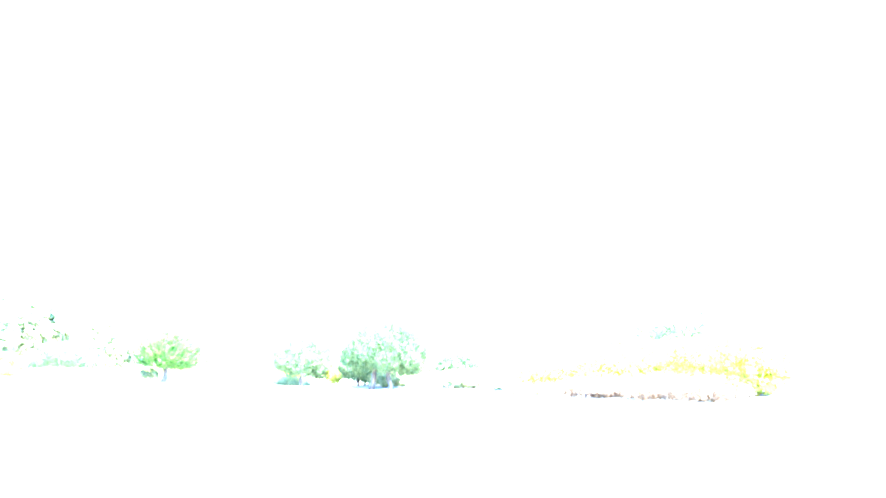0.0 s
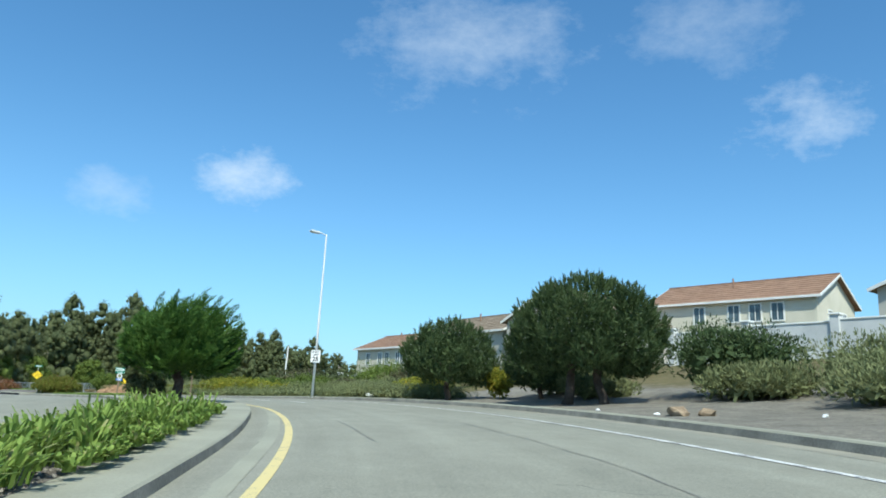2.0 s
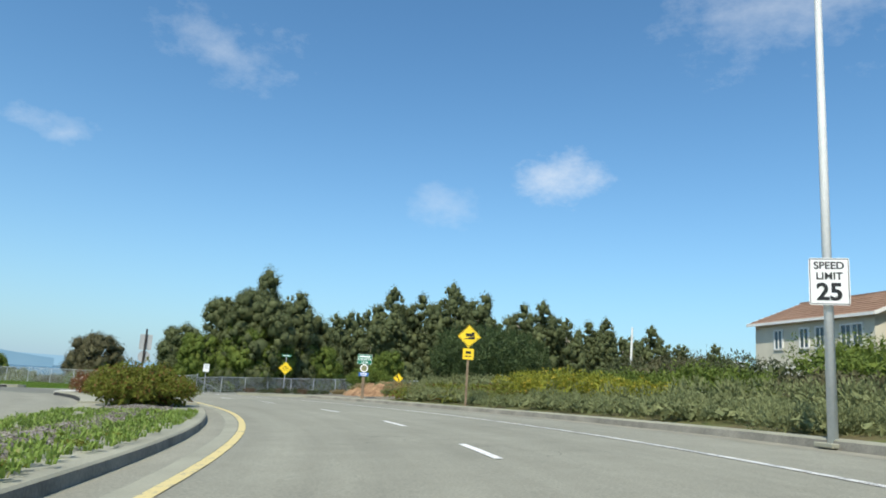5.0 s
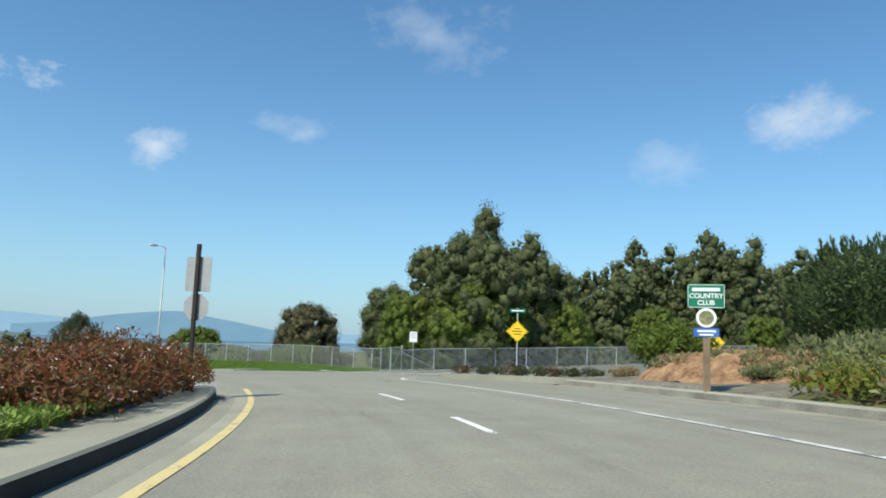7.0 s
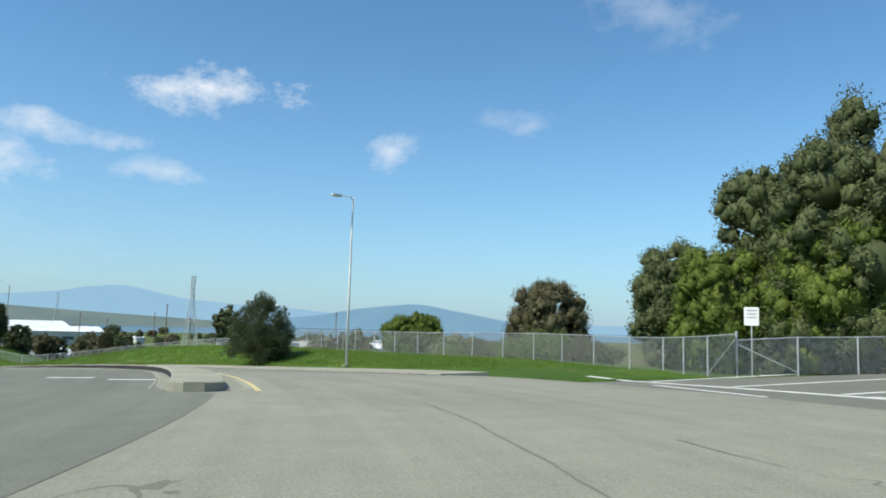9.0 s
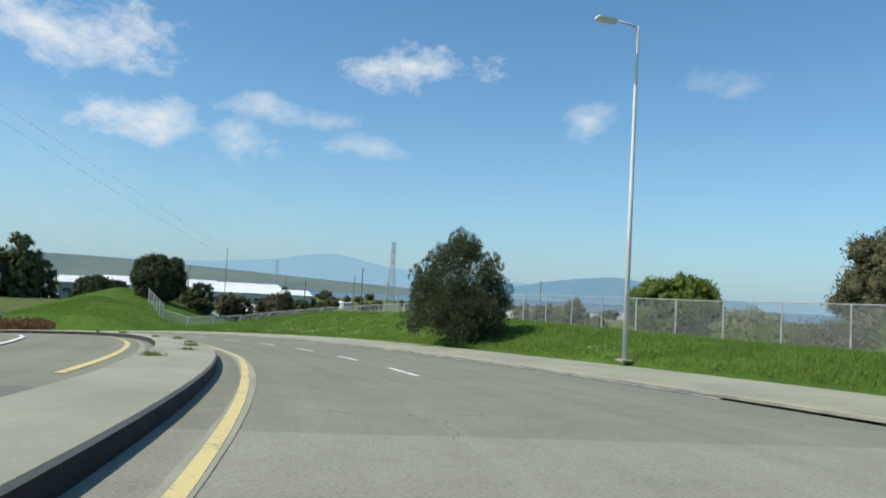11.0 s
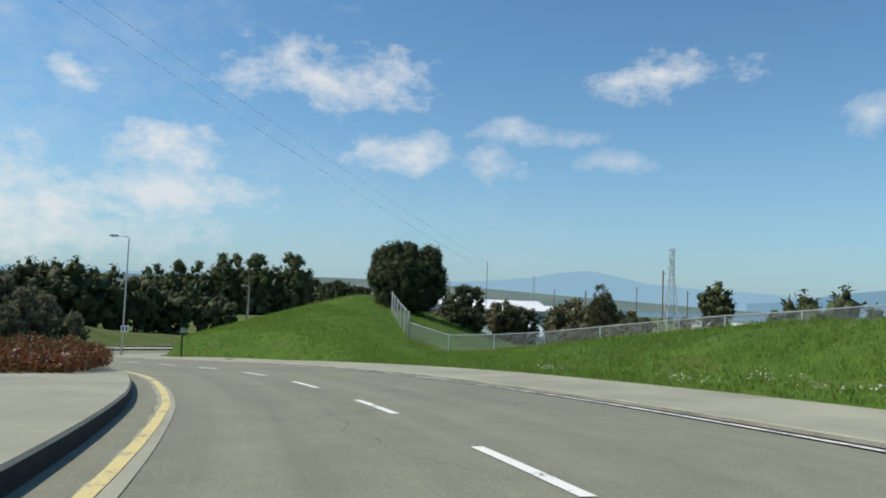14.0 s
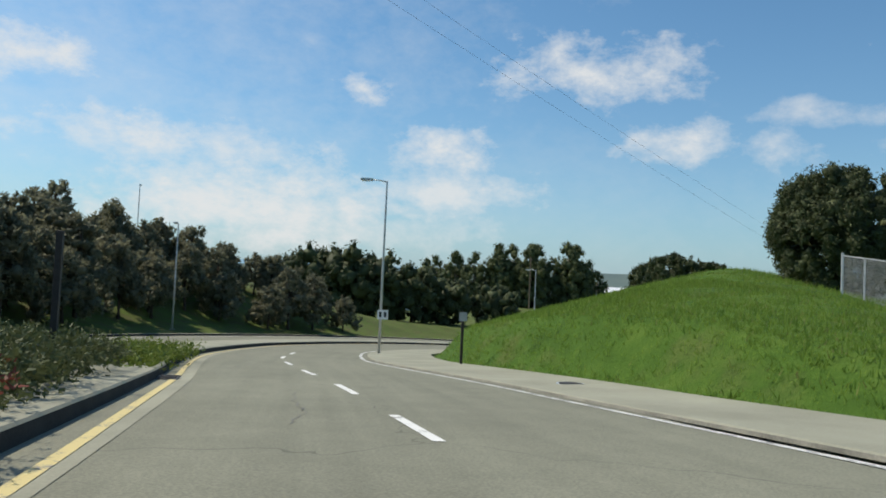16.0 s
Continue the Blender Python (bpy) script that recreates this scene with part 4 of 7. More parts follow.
def crown_points(rng, blobs, lumps, leaves, lump_size, floor=-9.0, under=0.35):
    """Leaf places and outward ways: lumps sit on the blobs' skins, leaves on the lumps' outer sides."""
    blobs = np.array(blobs, float)
    share = (blobs[:, 3] * blobs[:, 4] * blobs[:, 5]) ** (2 / 3)
    which = rng.choice(len(blobs), lumps, p=share / share.sum())
    way = ball_points(rng, lumps)
    way[:, 2] = np.where((way[:, 2] < -under), -way[:, 2] * rng.random(lumps), way[:, 2])
    way /= np.linalg.norm(way, axis=1)[:, None]
    c = blobs[which, :3] + way * blobs[which, 3:6] * (0.72 + 0.3 * rng.random(lumps))[:, None]
    size = lump_size * (0.6 + 0.8 * rng.random(lumps))
    l = rng.integers(0, lumps, leaves)
    out = ball_points(rng, leaves) + way[l] * 0.75
    out /= np.linalg.norm(out, axis=1)[:, None]
    p = c[l] + out * (size[l] * (0.55 + 0.5 * rng.random(leaves)))[:, None]
    keep = p[:, 2] > floor
    return p[keep], out[keep], c, way


def inner_leaves(name, blobs, parent, leaf, seed, cap, floor=None, dense=11.0, reach=0.74, thin=0.62):
    """The closed inside of a crown: broad leaf sprays on a ragged shell within each head."""
    rng = np.random.default_rng(seed + 7)
    at_, along, face, size = [], [], [], []
    for x, y, z, a, b, c in blobs:
        r = (a * b * c) ** (1 / 3)
        l = min(0.5 * r, cap)
        m = int(min(5200, max(10, dense * (r / l) ** 2)))
        out = ball_points(rng, m)
        k = reach * (0.55 + 0.45 * rng.random(m))[:, None]
        at_.append(np.array([x, y, z]) + out * k * np.array([a, b, c]))
        along.append(ball_points(rng, m))
        face.append(out + rng.normal(scale=0.45, size=(m, 3)))
        size.append(l * (0.6 + 0.7 * rng.random(m)))
    p, w, f, l = np.vstack(at_), np.vstack(along), np.vstack(face), np.concatenate(size)
    if floor is not None:
        keep = p[:, 2] > floor
        p, w, f, l = p[keep], w[keep], f[keep], l[keep]
    return leaf_mesh(name, p, w, f, l, l * thin, leaf, parent, tip=0.45)


def trunk(parent, base, top, r0, r1, limbs, seed, material_=None, bend=0.25, name="trunk"):
    """A tapered trunk with limbs to the given ends."""
    rng = random.Random(seed)
    bm = bmesh.new()
    base, top = Vector(base), Vector(top)
    pts, rad = [], []
    for i in range(6):
        u = i / 5
        wob = Vector((rng.uniform(-1, 1), rng.uniform(-1, 1), 0)) * bend * u * (1 - u) * 2
        pts.append(base.lerp(top, u) + wob)
        rad.append(r0 * (1.35 if i == 0 else 1) * (1 - u) + r1 * u)
    tube(pts, rad, 8, bm)
    for end in limbs:
        u = rng.uniform(0.45, 0.9)
        a = base.lerp(top, u)
        mid = a.lerp(Vector(end), 0.5) + Vector((0, 0, 0.15 * (Vector(end) - a).length))
        tube([a, mid, Vector(end)], [r1 * 0.9, r1 * 0.6, r1 * 0.2], 6, bm)
    return part(name, bm, material_ or BARK, parent, smooth_=True)


def tree(name, label, at_, blobs, n, leaf, size, seed, trunk_h, trunk_r=0.16, lumps=160, lump=0.5, style="leaf", aspect=0.45, reach=0.74):
    """A tree: trunk with limbs, and a crown of leaf clumps with gaps and a ragged outline."""
    rng = np.random.default_rng(seed)
    base = thing(name, label, "tree", at_)
    p, out, c, way = crown_points(rng, blobs, lumps, n, lump)
    up = np.array([0, 0, 1.0])
    if style == "spike":
        along = out * 0.7 + up * 1.0 + rng.normal(scale=0.25, size=p.shape)
        face = ball_points(rng, len(p))
    else:
        along = ball_points(rng, len(p)) + out * 0.3
        face = out + rng.normal(scale=0.4, size=p.shape)
    length = size * (0.6 + 0.8 * rng.random(len(p)))
    leaf_mesh("crown", p, along, face, length, length * aspect, leaf, base)
    inner_leaves("inner_foliage", blobs, base, leaf, seed, max(1.7 * size, 0.17) if n > 10000 else 2.3 * size, None, (18.0 if style == "spike" else 11.0) if n > 10000 else 9.0, reach, 0.3 if style == "spike" and n > 10000 else 0.55)
    top = Vector((float(np.mean([q[0] for q in blobs])), float(np.mean([q[1] for q in blobs])), trunk_h))
    ends = [tuple(c[i] * 0.9) for i in rng.choice(len(c), 5, replace=False)]
    trunk(base, (0, 0, -0.3), top, trunk_r, trunk_r * 0.55, ends, seed)
    return base


def skin_points(rng, blobs, n, low):
    """Places on the outer skin of a heap of ellipsoids, and the ways out of it."""
    blobs = np.array(blobs, float)
    share = (blobs[:, 3] * blobs[:, 4] * blobs[:, 5]) ** (2 / 3)
    which = rng.choice(len(blobs), n * 3, p=share / share.sum())
    way = ball_points(rng, n * 3)
    p = blobs[which, :3] + way * blobs[which, 3:6]
    inside = np.zeros(len(p), bool)
    for b in blobs:
        inside |= (((p - b[:3]) / (b[3:6] * 0.96)) ** 2).sum(1) < 1.0
    out = way / blobs[which, 3:6]
    out /= np.linalg.norm(out, axis=1)[:, None]
    keep = ~inside & (p[:, 2] > low)
    return p[keep][:n], out[keep][:n]


def puffs(name, at_, radii, leaf, parent, seed, rough=0.22):
    """Closed uneven clumps of foliage, one island each."""
    rng = np.random.default_rng(seed)
    bm = bmesh.new()
    bmesh.ops.create_icosphere(bm, subdivisions=1, radius=1.0)
    ball = np.array([v.co for v in bm.verts])
    tris = np.array([[v.index for v in f.verts] for f in bm.faces])
    bm.free()
    m, k = len(at_), len(ball)
    bulge = 1.0 + rough * rng.normal(size=(m, k))
    verts = at_[:, None, :] + ball[None] * (radii * bulge[..., None])
    faces = (tris[None] + (np.arange(m) * k)[:, None, None]).reshape(-1)
    me = bpy.data.meshes.new(name)
    me.vertices.add(m * k)
    me.vertices.foreach_set("co", verts.astype(np.float32).ravel())
    me.loops.add(len(faces))
    me.loops.foreach_set("vertex_index", faces.astype(np.int32))
    me.polygons.add(len(faces) // 3)
    me.polygons.foreach_set("loop_start", np.arange(0, len(faces), 3, dtype=np.int32))
    me.polygons.foreach_set("loop_total", np.full(len(faces) // 3, 3, dtype=np.int32))
    me.materials.append(leaf)
    me.update(calc_edges=True)
    ob = new(name, me)
    ob.parent = parent
    return ob


def billow_tree(name, label, at_, blobs, n, leaf, size, seed, trunk_h, trunk_r, lumps, lump, bark=None, group="", heart=0.56):
    """A tree with a dense crown: clumps crowd over the heads' outer skin, and overlapping leaves cover each clump."""
    rng = np.random.default_rng(seed)
    base = thing(name, label, "tree", at_, 0.0, group)
    c, way = skin_points(rng, blobs, lumps, 0.0)
    radius = lump * (0.45 + 1.0 * rng.random(len(c)) ** 1.5)
    c = c - way * (radius * (0.2 + 0.6 * rng.random(len(c))))[:, None]
    l = rng.choice(len(c), n, p=radius ** 2 / (radius ** 2).sum())
    out = ball_points(rng, n) + way[l] * 0.8 + np.array([0, 0, 0.15])
    out /= np.linalg.norm(out, axis=1)[:, None]
    p = c[l] + out * (radius[l] * (0.62 + 0.62 * rng.random(n)))[:, None] * np.array([1.0, 1.0, 1.2])
    length = size * (0.6 + 0.8 * rng.random(n))
    leaf_mesh("crown", p, ball_points(rng, n) + out * 0.2, out + rng.normal(scale=0.42, size=p.shape), length, length * 0.5, leaf, base)
    heads = np.array(blobs, float)
    puffs("inner_foliage", np.vstack([c, heads[:, :3]]), np.vstack([radius[:, None] * np.array([[0.68, 0.68, 0.82]]), heads[:, 3:6] * heart])[:, None, :], leaf, base, seed)
    mid = heads[:, :3].mean(0)
    ends = [tuple(c[i] * 0.9) for i in rng.choice(len(c), 5, replace=False)]
    trunk(base, (0, 0, -0.3), (float(mid[0]), float(mid[1]), trunk_h), trunk_r, trunk_r * 0.55, ends, seed, bark)
    return base


def shrub(name, label, at_, blobs, n, leaf, size, seed, lumps=90, lump=0.25, style="leaf", aspect=0.5, yaw=0.0, group="", category="shrub", kind=""):
    """A bush that stands on the ground."""
    rng = np.random.default_rng(seed)
    base = thing(name, label, category, at_, yaw, group, kind)
    p, out, c, way = crown_points(rng, blobs, lumps, n, lump, floor=-0.05, under=0.1)
    up = np.array([0, 0, 1.0])
    if style == "spike":
        along, face = out * 0.8 + up * 0.7 + rng.normal(scale=0.3, size=p.shape), ball_points(rng, len(p))
    else:
        along, face = ball_points(rng, len(p)) + out * 0.4 + up * 0.2, out + rng.normal(scale=0.6, size=p.shape)
    length = size * (0.6 + 0.8 * rng.random(len(p)))
    leaf_mesh("leaves", p, along, face, length, length * aspect, leaf, base)
    inner_leaves("inner_foliage", blobs, base, leaf, seed, max(2.6 * size, 0.16), 0.02, 9.0, 0.8)
    return base


def land(x, y):
    return float(ground_z(x, y, False)[0])


def stand(s, d, up=0.0):
    """A place on the open ground beside the road."""
    p = on_road(s, d)
    return Vector((p.x, p.y, land(p.x, p.y) + up))


# ---- street furniture ----
def street_lamp(at_, height, yaw, label, group="street lamps", arm=1.3, material_=None):
    m = material_ or POLE_PAINT
    base = thing("street_lamp", label, "street lamp", at_, yaw, group)
    part("foot", box((0.42, 0.42, 0.08), (0, 0, 0.03), 0.015), CONCRETE, base)
    part("pole", tube([(0, 0, 0), (0, 0, height * 0.5), (0, 0, height - 0.12), (0, 0, height)], [0.085, 0.07, 0.052, 0.048], 12), m, base, smooth_=True)
    part("arm", tube([(0, 0, height - 0.05), (-0.35, 0, height + 0.02), (-arm + 0.45, 0, height + 0.04)], [0.04, 0.035, 0.03], 8), m, base, smooth_=True)
    bm = bmesh.new()
    got = bmesh.ops.create_cube(bm, size=1.0)
    for v in bm.verts:
        k = 1.0 if v.co.x > 0 else 0.7
        v.co = Vector((-arm + 0.12 + v.co.x * 0.75, v.co.y * 0.34 * (0.65 if v.co.x > 0 else 1.0), height + 0.03 + v.co.z * 0.17 * k))
    bmesh.ops.bevel(bm, geom=list(bm.edges), offset=0.035, segments=2, affect="EDGES")
    head = part("luminaire", bm, m, base)
    part("lens", box((0.46, 0.2, 0.05), (-arm + 0.08, 0, height - 0.055), 0.015), SIGN_WHITE, head)
    return base


def face_to(at_, target):
    """Yaw at which a thing's front (its -y side) looks at the target."""
    v = Vector(target) - Vector(at_)
    return math.degrees(math.atan2(v.x, -v.y))


lamp_a = Vector((-8.65, 78.05, 0))
lamp_a.z = land(lamp_a.x, lamp_a.y) + 0.02
street_lamp(lamp_a, 12.2 - lamp_a.z, road_yaw(70) + 3, "pale painted street lamp pole with a speed sign", arm=1.0)
lamp_b = Vector((-91.9, 97.55, 0))
lamp_b.z = land(lamp_b.x, lamp_b.y)
street_lamp(lamp_b, 9.35 - lamp_b.z, road_yaw(149), "pale painted street lamp on the grass verge")
lamp_c = Vector((-153.6, 36.2, 0))
lamp_c.z = land(lamp_c.x, lamp_c.y)
street_lamp(lamp_c, 2.4 - lamp_c.z, 141 , "grey street lamp at the far bend", material_=STEEL)
for x, y, top, a in ((-157.0, 8.5, 0.6, 230), (-171.2, -25.2, 7.6, 60), (-213.0, 10.0, -1.1, 100), (-236, 22, -1.8, 100)):
    g = land(x, y)
    street_lamp((x, y, g), top - g, a, "slim grey street lamp among trees", material_=STEEL)

# speed sign on the first lamp
sign = thing("speed_sign", "white rectangular speed limit sign strapped to a lamp pole", "road sign", (lamp_a.x, lamp_a.y, 0), face_to(lamp_a, (-3, 59.7, 0)))
cz = 3.97
part("plate", flat_plate(rounded(0.62, 0.80, 0.04, 0, cz), 0.006, y=-0.16), SIGN_WHITE, sign)
rim_bm = bmesh.new()
for w, h, x, z in ((0.575, 0.012, 0, cz + 0.38), (0.575, 0.012, 0, cz - 0.38), (0.012, 0.76, 0.29, cz), (0.012, 0.76, -0.29, cz)):
    box((w, 0.003, h), (x, -0.165, z), bm=rim_bm)
part("border", rim_bm, BLACK, sign)
lettering("SPEED", 0.17, BLACK, sign, 0, -0.166, cz + 0.265, 0.004)
lettering("LIMIT", 0.17, BLACK, sign, 0, -0.166, cz + 0.085, 0.004)
lettering("25", 0.40, BLACK, sign, 0, -0.166, cz - 0.19, 0.012)
part("strap", box((0.24, 0.26, 0.03), (0, -0.03, cz + 0.25), 0.004), STEEL, sign)
part("strap", box((0.24, 0.26, 0.03), (0, -0.03, cz - 0.25), 0.004), STEEL, sign)


def sign_post(name, label, at_, yaw, height, material_, r=0.03, square=False):
    base = thing(name, label, "road sign", at_, yaw)
    bm = box((2 * r, 2 * r, height + 0.3), (0, 0, height / 2 - 0.15), 0.004) if square else tube([(0, 0, -0.3), (0, 0, height)], [r, r], 8)
    part("post", bm, material_, base)
    return base


def diamond_plate(base, z, diag, y=-0.05):
    half = diag / 2
    pl = part("plate", flat_plate([(0, z - half), (half, z), (0, z + half), (-half, z)], 0.005, y=y), SIGN_YELLOW, base)
    bm = bmesh.new()
    for a in (0, 1, 2, 3):
        c, s_ = math.cos(a * math.pi / 2 + math.pi / 4), math.sin(a * math.pi / 2 + math.pi / 4)
        mid = 0.455 * diag * math.sqrt(0.5)
        m = Matrix.Translation((c * mid, y - 0.004, z + s_ * mid)) @ Matrix.Rotation(-(a * math.pi / 2 + math.pi / 4), 4, "Y") @ Matrix.Diagonal((0.014, 0.002, diag * 0.62, 1))
        bmesh.ops.create_cube(bm, size=1.0, matrix=m)
    part("border", bm, BLACK, base)
    return pl


def curve_arrow(base, z, k, y=-0.056):
    """A bent arrow in black."""
    bm = bmesh.new()
    path = [(0.10, -0.30), (0.10, -0.12), (-0.02, 0.02), (-0.13, 0.10), (-0.13, 0.16)]
    for (x0, z0), (x1, z1) in zip(path[:-1], path[1:]):
        v = Vector((x1 - x0, 0, z1 - z0))
        m = Matrix.Translation((k * (x0 + x1) / 2, y, z + k * (z0 + z1) / 2)) @ Matrix.Rotation(math.atan2(v.x, v.z), 4, "Y") @ Matrix.Diagonal((k * 0.11, 0.003, k * (v.length + 0.06), 1))
        bmesh.ops.create_cube(bm, size=1.0, matrix=m)
    head = [(-0.30, 0.14), (0.04, 0.14), (-0.13, 0.36)]
    vs = [bm.verts.new((k * x, y - 0.002, z + k * zz)) for x, zz in head]
    bm.faces.new(vs)
    return part("arrow", bm, BLACK, base)


def bars(base, rows, material_, y):
    """Writing that cannot be read, as plain bars: rows of x, z, width, height."""
    bm = bmesh.new()
    for x, z, w, h in rows:
        box((w, 0.003, h), (x, y, z), bm=bm)
    return part("writing", bm, material_, base)


# yellow diamond with bars of writing and a green street-name blade, on the island
at_ = Vector((-49.6, 102.7, 0.0))
at_.z = land(at_.x, at_.y) + 0.1
g = sign_post("diamond_sign", "yellow diamond warning sign with green name blade on post", at_, face_to(at_, (-30, 84, 0)), 3.15, STEEL)
diamond_plate(g, 2.26 - at_.z + 0.05, 1.02)
bars(g, [(0, 2.43 - at_.z, 0.26, 0.035), (0, 2.31 - at_.z, 0.46, 0.035), (0, 2.18 - at_.z, 0.36, 0.035)], BLACK, -0.056)
part("name_blade", flat_plate(rounded(0.72, 0.17, 0.02, 0, 3.02), 0.006, y=-0.03), SIGN_GREEN, g)
bars(g, [(0, 3.02, 0.55, 0.06)], SIGN_WHITE, -0.036)

# arrow warning sign with an advisory plate, at the kerb
at_ = Vector((-24.0, 89.9, 0.0))
at_.z = land(at_.x, at_.y)
g = sign_post("hill_sign", "yellow diamond hill warning sign with small plate on timber post", at_, face_to(at_, (-6, 64, 0)), 4.1 - at_.z, TIMBER, 0.045, True)
z = 3.93 - at_.z
diamond_plate(g, z, 0.98, -0.06)
wedge = bmesh.new()
flat_plate([(-0.26, z - 0.12), (0.24, z - 0.12), (0.24, z + 0.02)], 0.003, wedge, -0.066)
flat_plate(rounded(0.30, 0.13, 0.03, 0.0, z + 0.06), 0.003, wedge, -0.068)
flat_plate(rounded(0.12, 0.16, 0.03, 0.16, z + 0.10), 0.003, wedge, -0.070)
part("hill_symbol", wedge, BLACK, g)
part("speed_plate", flat_plate(rounded(0.46, 0.46, 0.03, 0, z - 0.74), 0.005, y=-0.06), SIGN_YELLOW, g)
bars(g, [(0, z - 0.68, 0.22, 0.10), (0, z - 0.84, 0.28, 0.04)], BLACK, -0.066)

# second curve sign, behind the mound
at_ = Vector((-43.1, 108.5, 0.0))
at_.z = land(at_.x, at_.y)
g = sign_post("curve_sign", "yellow diamond winding road sign with a small plate", at_, face_to(at_, (-24, 80, 0)), 2.4 - at_.z, STEEL)
diamond_plate(g, 2.11 - at_.z, 0.80)
curve_arrow(g, 2.11 - at_.z, 0.70)
part("speed_plate", flat_plate(rounded(0.28, 0.32, 0.03, 0, 1.50 - at_.z), 0.005, y=-0.05), SIGN_WHITE, g)

# green guide sign with a round badge and a blue plate on a timber post
at_ = Vector((-34.1, 94.6, 0.0))
at_.z = land(at_.x, at_.y)
g = sign_post("guide_sign", "green guide sign, round badge and blue plate on a timber post", at_, face_to(at_, (-24, 80, 0)), 2.75 - at_.z + 0.3, TIMBER, 0.075, True)
z = 2.95 - at_.z
part("plate", flat_plate(rounded(0.80, 0.55, 0.04, 0, z), 0.006, y=-0.09), SIGN_GREEN, g)
bars(g, [(0, z + 0.15, 0.60, 0.08)], SIGN_WHITE, -0.096)
lettering("COUNTRY", 0.15, SIGN_WHITE, g, 0, -0.097, z, 0.004)
lettering("CLUB", 0.15, SIGN_WHITE, g, 0, -0.097, z - 0.155, 0.004)
bars(g, [(0, z + 0.255, 0.74, 0.012), (0, z - 0.255, 0.74, 0.012), (0.385, z, 0.012, 0.5), (-0.385, z, 0.012, 0.5)], SIGN_WHITE, -0.096)
part("badge", flat_plate(disc(0.22, 0, z - 0.49), 0.006, y=-0.09), SIGN_WHITE, g)
part("badge_centre", flat_plate(disc(0.16, 0, z - 0.49), 0.004, y=-0.096), mottled("badge_ink", (0.10, 0.11, 0.05), (0.35, 0.32, 0.16), 12.0, 40.0, 0.5, 0.0, "object"), g)
part("blue_plate", flat_plate(rounded(0.54, 0.20, 0.03, 0, z - 0.82), 0.006, y=-0.09), SIGN_BLUE, g)
bars(g, [(0, z - 0.79, 0.4, 0.05), (0, z - 0.87, 0.3, 0.04)], SIGN_WHITE, -0.096)

# the back of a sign post at the end of the first island
at_ = on_road(99.2, 2.55, 0.18)
g = sign_post("sign_back", "bare aluminium sign backs on a leaning dark post", at_, road_yaw(99) + 152, 3.18, DARK_STEEL, 0.04, True)
part("plate", flat_plate(rounded(0.60, 0.76, 0.04, 0, 2.52), 0.006, y=-0.06), SIGN_BACK, g)
part("round_plate", flat_plate(disc(0.31, 0, 1.80, 8, math.pi / 8), 0.006, y=-0.06), SIGN_BACK, g)

# dark posts with small plates further on
for s, d, h, label in ((218.2, -6.05, 2.1, "dark post with a small pale plate on the grass"), (203.0, 4.1, 2.4, "dark post among the median shrubs")):
    at_ = on_road(s, d, 0.05)
    g = sign_post("marker_post", label, at_, road_yaw(s), h, DARK_STEEL, 0.05, True)
    if s > 210:
        part("plate", flat_plate(rounded(0.30, 0.34, 0.02, 0, h - 0.2), 0.005, y=-0.06), SIGN_BACK, g)
# small white plate on lamp C, with two arrows
g = thing("arrow_plate", "small white plate with two black marks on a lamp pole", "road sign", (lamp_c.x, lamp_c.y, lamp_c.z), face_to(lamp_c, (-123, 65, 0)))
part("plate", flat_plate(rounded(0.62, 0.55, 0.03, 0.12, 2.3), 0.005, y=-0.14), SIGN_WHITE, g)
bars(g, [(-0.02, 2.3, 0.14, 0.3), (0.26, 2.3, 0.14, 0.3)], BLACK, -0.146)
# notice by the gate
at_ = Vector((-71.6, 111.5, 0.0))
at_.z = land(at_.x, at_.y)
g = sign_post("notice", "white rectangular notice on a thin leaning post by the gate", at_, face_to(at_, (-45, 89, 0)), 2.3 - at_.z, STEEL)
part("plate", flat_plate(rounded(0.60, 0.80, 0.03, 0, 2.0 - at_.z), 0.005, y=-0.04), SIGN_WHITE, g)
bars(g, [(0, 2.25 - at_.z, 0.42, 0.06), (0, 2.1 - at_.z, 0.36, 0.05), (0, 1.95 - at_.z, 0.4, 0.05)], SIGN_BACK, -0.045)


